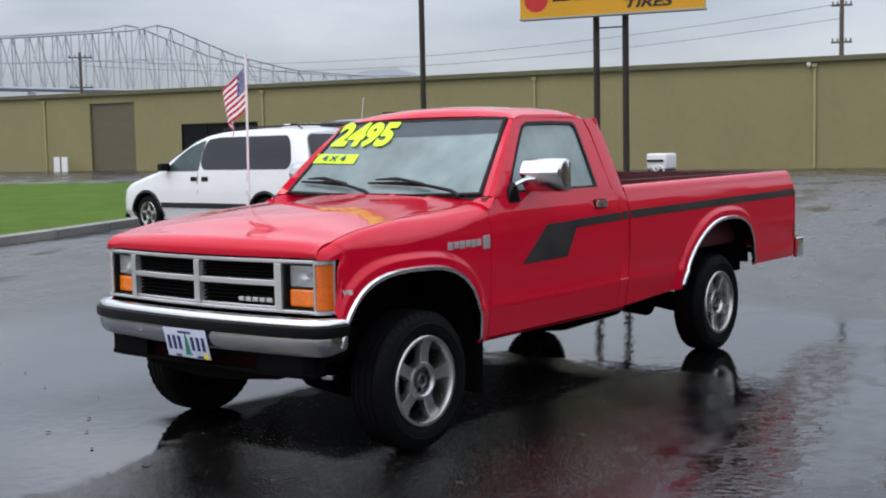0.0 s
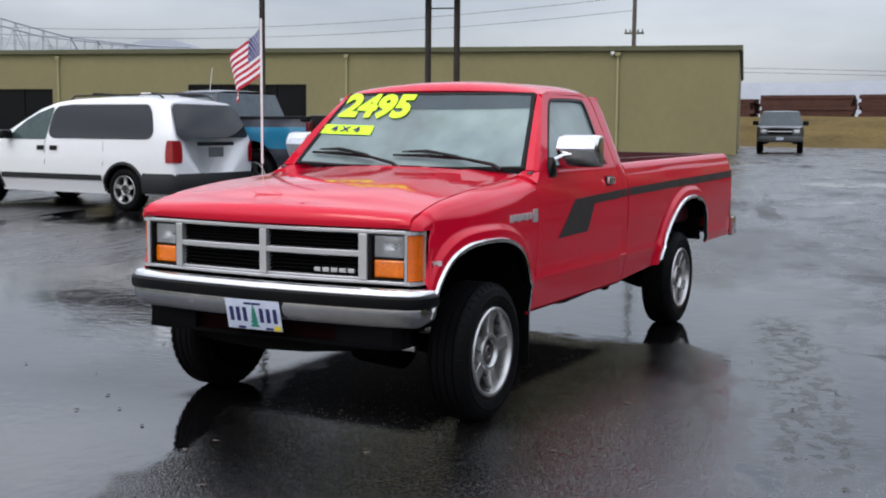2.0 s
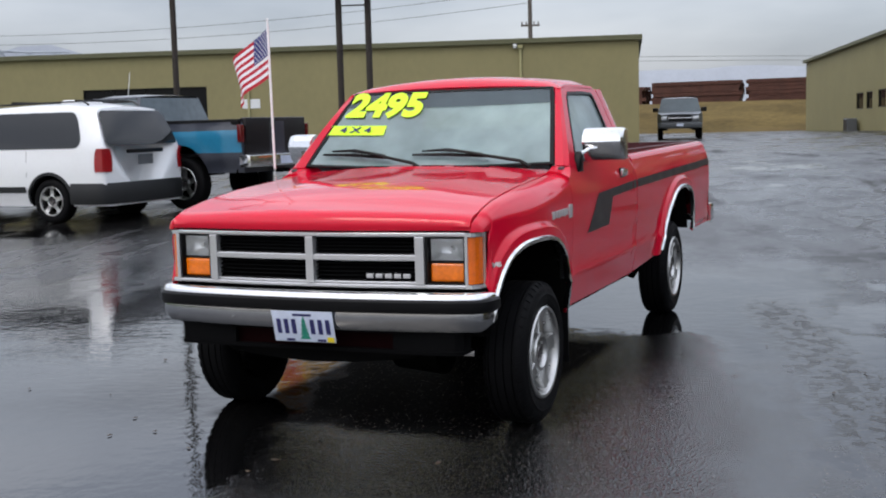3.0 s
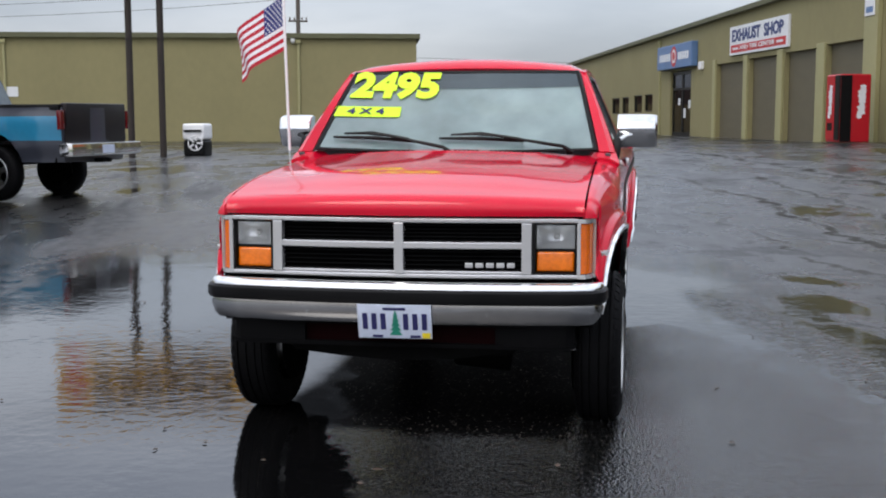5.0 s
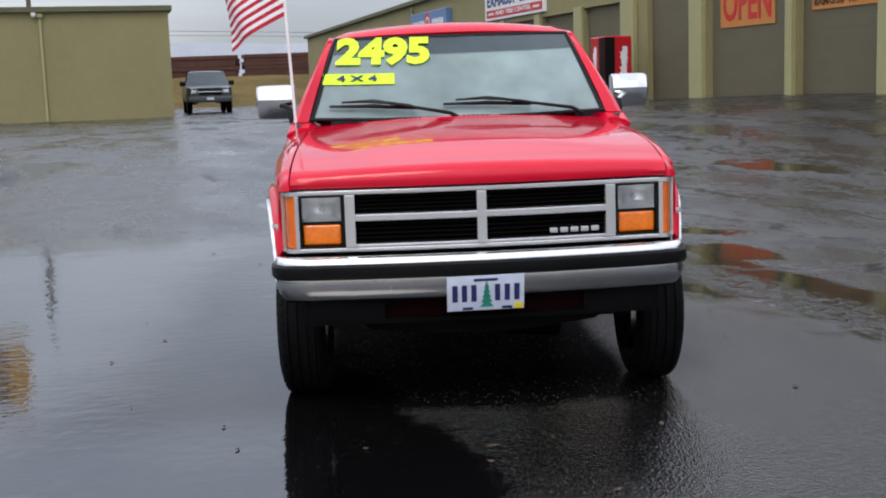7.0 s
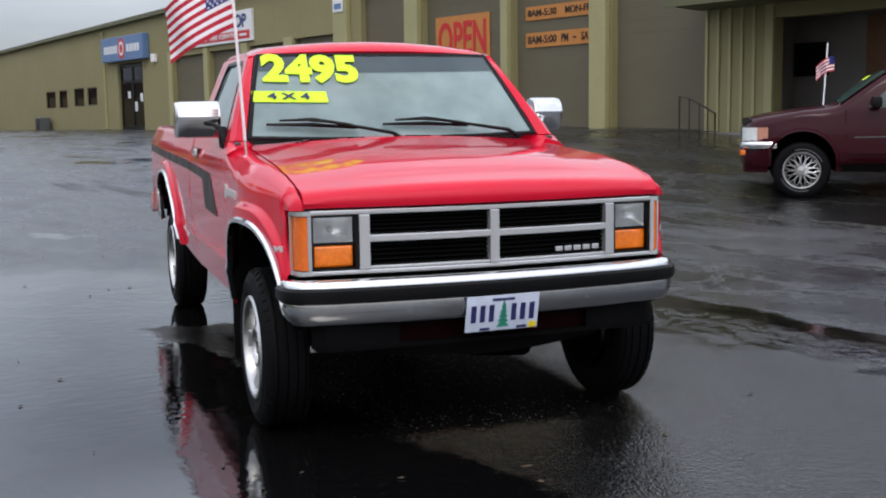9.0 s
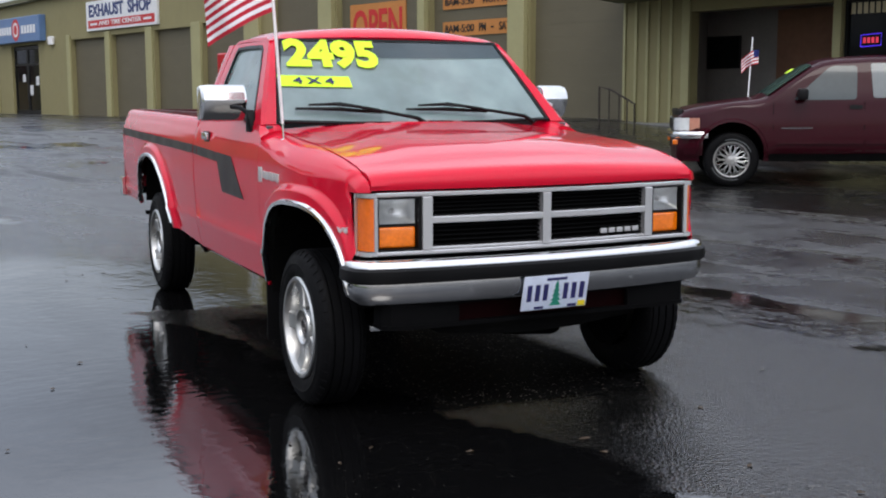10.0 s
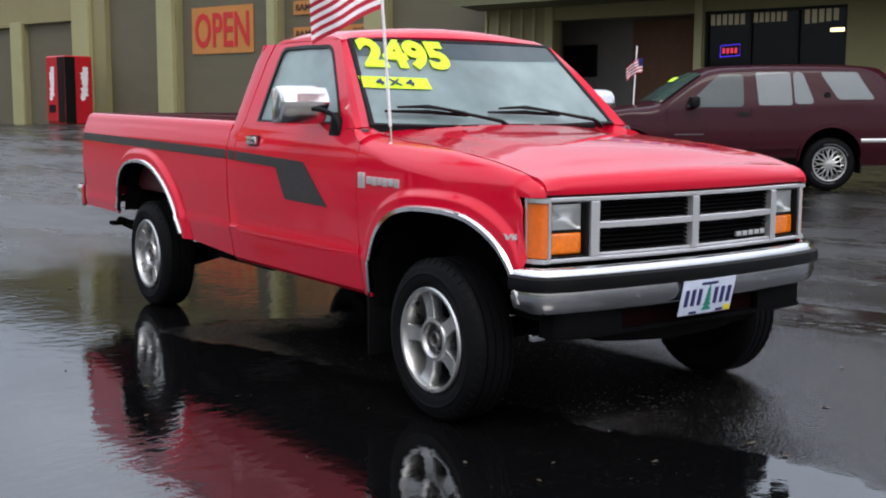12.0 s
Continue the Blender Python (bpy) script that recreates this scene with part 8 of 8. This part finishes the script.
for k in range(26):
    u0, u1 = -14 + k * 1.5, -14 + k * 1.5 + 1.47
    q = []
    for u in (u0, u1):
        for v in (-0.16, 0.0):
            for z in (-0.05, 0.15):
                p = K0 + kd * u + kn * v
                q.append(bm.verts.new((p.x, p.y, ground_z(p.x, p.y) + z - (0.02 if v < -0.1 and z > 0 else 0))))
    for f in ((0, 1, 3, 2), (4, 6, 7, 5), (0, 4, 5, 1), (2, 3, 7, 6), (0, 2, 6, 4), (1, 5, 7, 3)):
        bm.faces.new([q[i] for i in f])
tagged(link("kerb", bm, CONCRETE, smooth=False), "worn wet concrete kerb along the grass", "kerb", kind="structure")

# grassy bank and timber stacks behind the gap
bm = bmesh.new()
rows = []
for y in (76, 78, 81, 85, 90, 94, 100, 120, 160):
    rows.append([(x, y + 2 * math.sin(x * 0.1), 0.25 + 2.3 * smooth01((y - 76) / 18) + 0.12 * noise.noise((x * 0.3, y * 0.3, 0))) for x in np.arange(-70, 71, 3.0)])
sheet(bm, rows)
tagged(link("grass_bank", bm, FIELD), "rough yellow-green grassy bank", "bank", kind="structure")
for i, (x0, x1, n_) in enumerate(((-42, -31, 6), (-31.1, -20.6, 6), (-20.4, -12.5, 7), (-12.4, -5.0, 7), (-4.9, 3, 7), (3.1, 14, 7))):
    st = thing("timber_stack", "long stack of red-brown timber on the bank", "timber stack", group="timber stacks")
    bm = bmesh.new()
    for k in range(n_):
        for j in range(3):
            z = 2.22 + k * 0.31 + random.uniform(-0.02, 0.02)
            a, b = x0 + random.uniform(0, 0.5), x1 - random.uniform(0, 0.5)
            box(bm, a, b, 95 + j * 0.8 + random.uniform(-0.06, 0.06), 95.7 + j * 0.8, z, z + 0.30)
    part("planks", bm, RUST, st, smooth=False)["kind"] = "stuff"
    bm = bmesh.new()
    for x in np.arange(x0 + 1, x1 - 0.5, 2.4):
        for k in range(n_):
            box(bm, x, x + 0.15, 95, 97.3, 2.47 + k * 0.31, 2.53 + k * 0.31)
    part("spacers", bm, STEEL_DARK, st, smooth=False)["kind"] = "stuff"

# utility poles and wires
def at_az(az, d, z):
    return Vector((4.27 - d * math.sin(radians(az)), -4.03 + d * math.cos(radians(az)), z))


for az, d, top, arms in ((56.34, 95, 9.6, (9.2, 6.9)), (20.28, 68, 11.5, (8.9, 6.9)), (22.5, 123.5, 8.4, (8.0, 7.55)), (-5.16, 114.5, 6.0, (5.6, 5.25))):
    p = at_az(az, d, 0)
    up = pole("utility_pole", "weathered wooden utility pole behind the building", p.x, p.y, top, 0.15, POLEWOOD, 0.11)
    c, s = math.cos(radians(az)), math.sin(radians(az))
    for z in arms:
        bm = bmesh.new()
        w_ = 0.9 if az > 30 else 0.55
        tube(bm, [(p.x - w_ * c, p.y - w_ * s, z), (p.x + w_ * c, p.y + w_ * s, z)], 0.06, 6)
        for k in (-0.85, -0.4, 0.4, 0.85):
            tube(bm, [(p.x + k * w_ * c, p.y + k * w_ * s, z), (p.x + k * w_ * c, p.y + k * w_ * s, z + 0.22)], 0.04, 6)
        part("cross_arm", bm, POLEWOOD, up)
pr = at_az(20.28, 68, 0)
pl = at_az(56.34, 95, 0)
gl_, gr_ = at_az(22.5, 123.5, 0), at_az(-5.16, 114.5, 0)
for a, b, za, zb_, sag in ((gl_, gr_, 8.0, 5.6, -0.25), (gl_, gr_, 7.55, 5.25, -0.25), (pl, pr, 9.0, 9.0, 1.4), (pl, pr, 8.6, 8.2, 1.4)):
    wr = thing("overhead_wire", "thin black overhead wire between utility poles", "wire", group="overhead wires")
    bm = bmesh.new()
    tube(bm, [a.lerp(b, t) + Vector((0, 0, za + (zb_ - za) * t - sag * 4 * t * (1 - t))) for t in (k / 16 for k in range(17))], 0.024 if a == gl_ else 0.016, 5)
    part("strand", bm, WIRE, wr)

# the far truss bridge, its mist painted into the pale steel colour
br = thing("truss_bridge", "far steel truss bridge, mist painted into its pale grey", "bridge")
nodes = []
for k in range(40):
    az = 66.0 - k * 0.62
    d = 420 + 9.0 * k
    deck = 1.4 + d * math.tan(radians(3.36 - 0.012 * k))
    el = lerp_table([(44, 3.75), (47.5, 4.05), (50.4, 4.75), (54.0, 6.25), (55.5, 5.95), (60, 5.62), (66, 5.3)], az)
    nodes.append((at_az(az, d, deck), at_az(az, d, 1.4 + d * math.tan(radians(el)))))
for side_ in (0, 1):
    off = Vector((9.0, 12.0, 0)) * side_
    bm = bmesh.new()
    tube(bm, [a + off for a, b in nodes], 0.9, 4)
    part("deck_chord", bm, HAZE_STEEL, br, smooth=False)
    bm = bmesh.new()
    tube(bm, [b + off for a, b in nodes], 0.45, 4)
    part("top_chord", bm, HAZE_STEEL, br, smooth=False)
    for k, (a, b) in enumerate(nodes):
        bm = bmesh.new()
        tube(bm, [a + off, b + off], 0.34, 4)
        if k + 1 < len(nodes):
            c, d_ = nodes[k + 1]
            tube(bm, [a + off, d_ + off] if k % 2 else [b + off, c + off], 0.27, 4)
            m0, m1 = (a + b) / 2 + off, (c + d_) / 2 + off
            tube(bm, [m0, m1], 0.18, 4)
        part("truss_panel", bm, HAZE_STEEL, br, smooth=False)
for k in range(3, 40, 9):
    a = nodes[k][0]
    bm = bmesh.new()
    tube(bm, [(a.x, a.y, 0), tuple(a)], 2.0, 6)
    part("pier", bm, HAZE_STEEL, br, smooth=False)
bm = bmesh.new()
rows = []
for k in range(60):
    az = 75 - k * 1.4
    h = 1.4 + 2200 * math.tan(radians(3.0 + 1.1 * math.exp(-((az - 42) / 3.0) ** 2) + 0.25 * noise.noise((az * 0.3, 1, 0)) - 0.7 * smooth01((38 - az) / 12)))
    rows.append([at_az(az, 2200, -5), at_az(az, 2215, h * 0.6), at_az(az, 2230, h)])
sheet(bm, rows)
tagged(link("backdrop_hill", bm, HAZE_HILL), "far hills, mist painted into their pale colour", "hills", kind="structure")

# wet leaves and grit scattered on the asphalt
litter = random.Random(11)
vs_, fs_ = [], []
for k in range(170):
    x, y = litter.uniform(-5.5, 6.5), litter.uniform(-4.0, 7.0)
    if abs(x) < 0.95 and -0.7 < y < 4.5:
        continue
    r_, a0 = litter.uniform(0.006, 0.017), litter.uniform(0, 6.28)
    z = ground_z(x, y)
    i = len(vs_)
    for q in range(6):
        a = a0 + q * math.pi / 3
        k_ = r_ * litter.uniform(0.6, 1.2) * (1.5 if q % 3 == 0 else 0.8)
        vs_.append((x + k_ * math.cos(a), y + k_ * math.sin(a), z + 0.003 + litter.uniform(0, 0.004)))
    vs_.append((x, y, z + 0.010))
    fs_ += [(i + q, i + (q + 1) % 6, i + 6) for q in range(6)]
me = bpy.data.meshes.new("leaf_litter")
me.from_pydata(vs_, [], fs_)
me.materials.append(mat("wet_brown_leaf", (0.045, 0.028, 0.014), 0.5, var=0.4, scale=3))
tagged(new("leaf_litter", me), "small wet brown leaves and grit on asphalt", "leaves", kind="stuff")
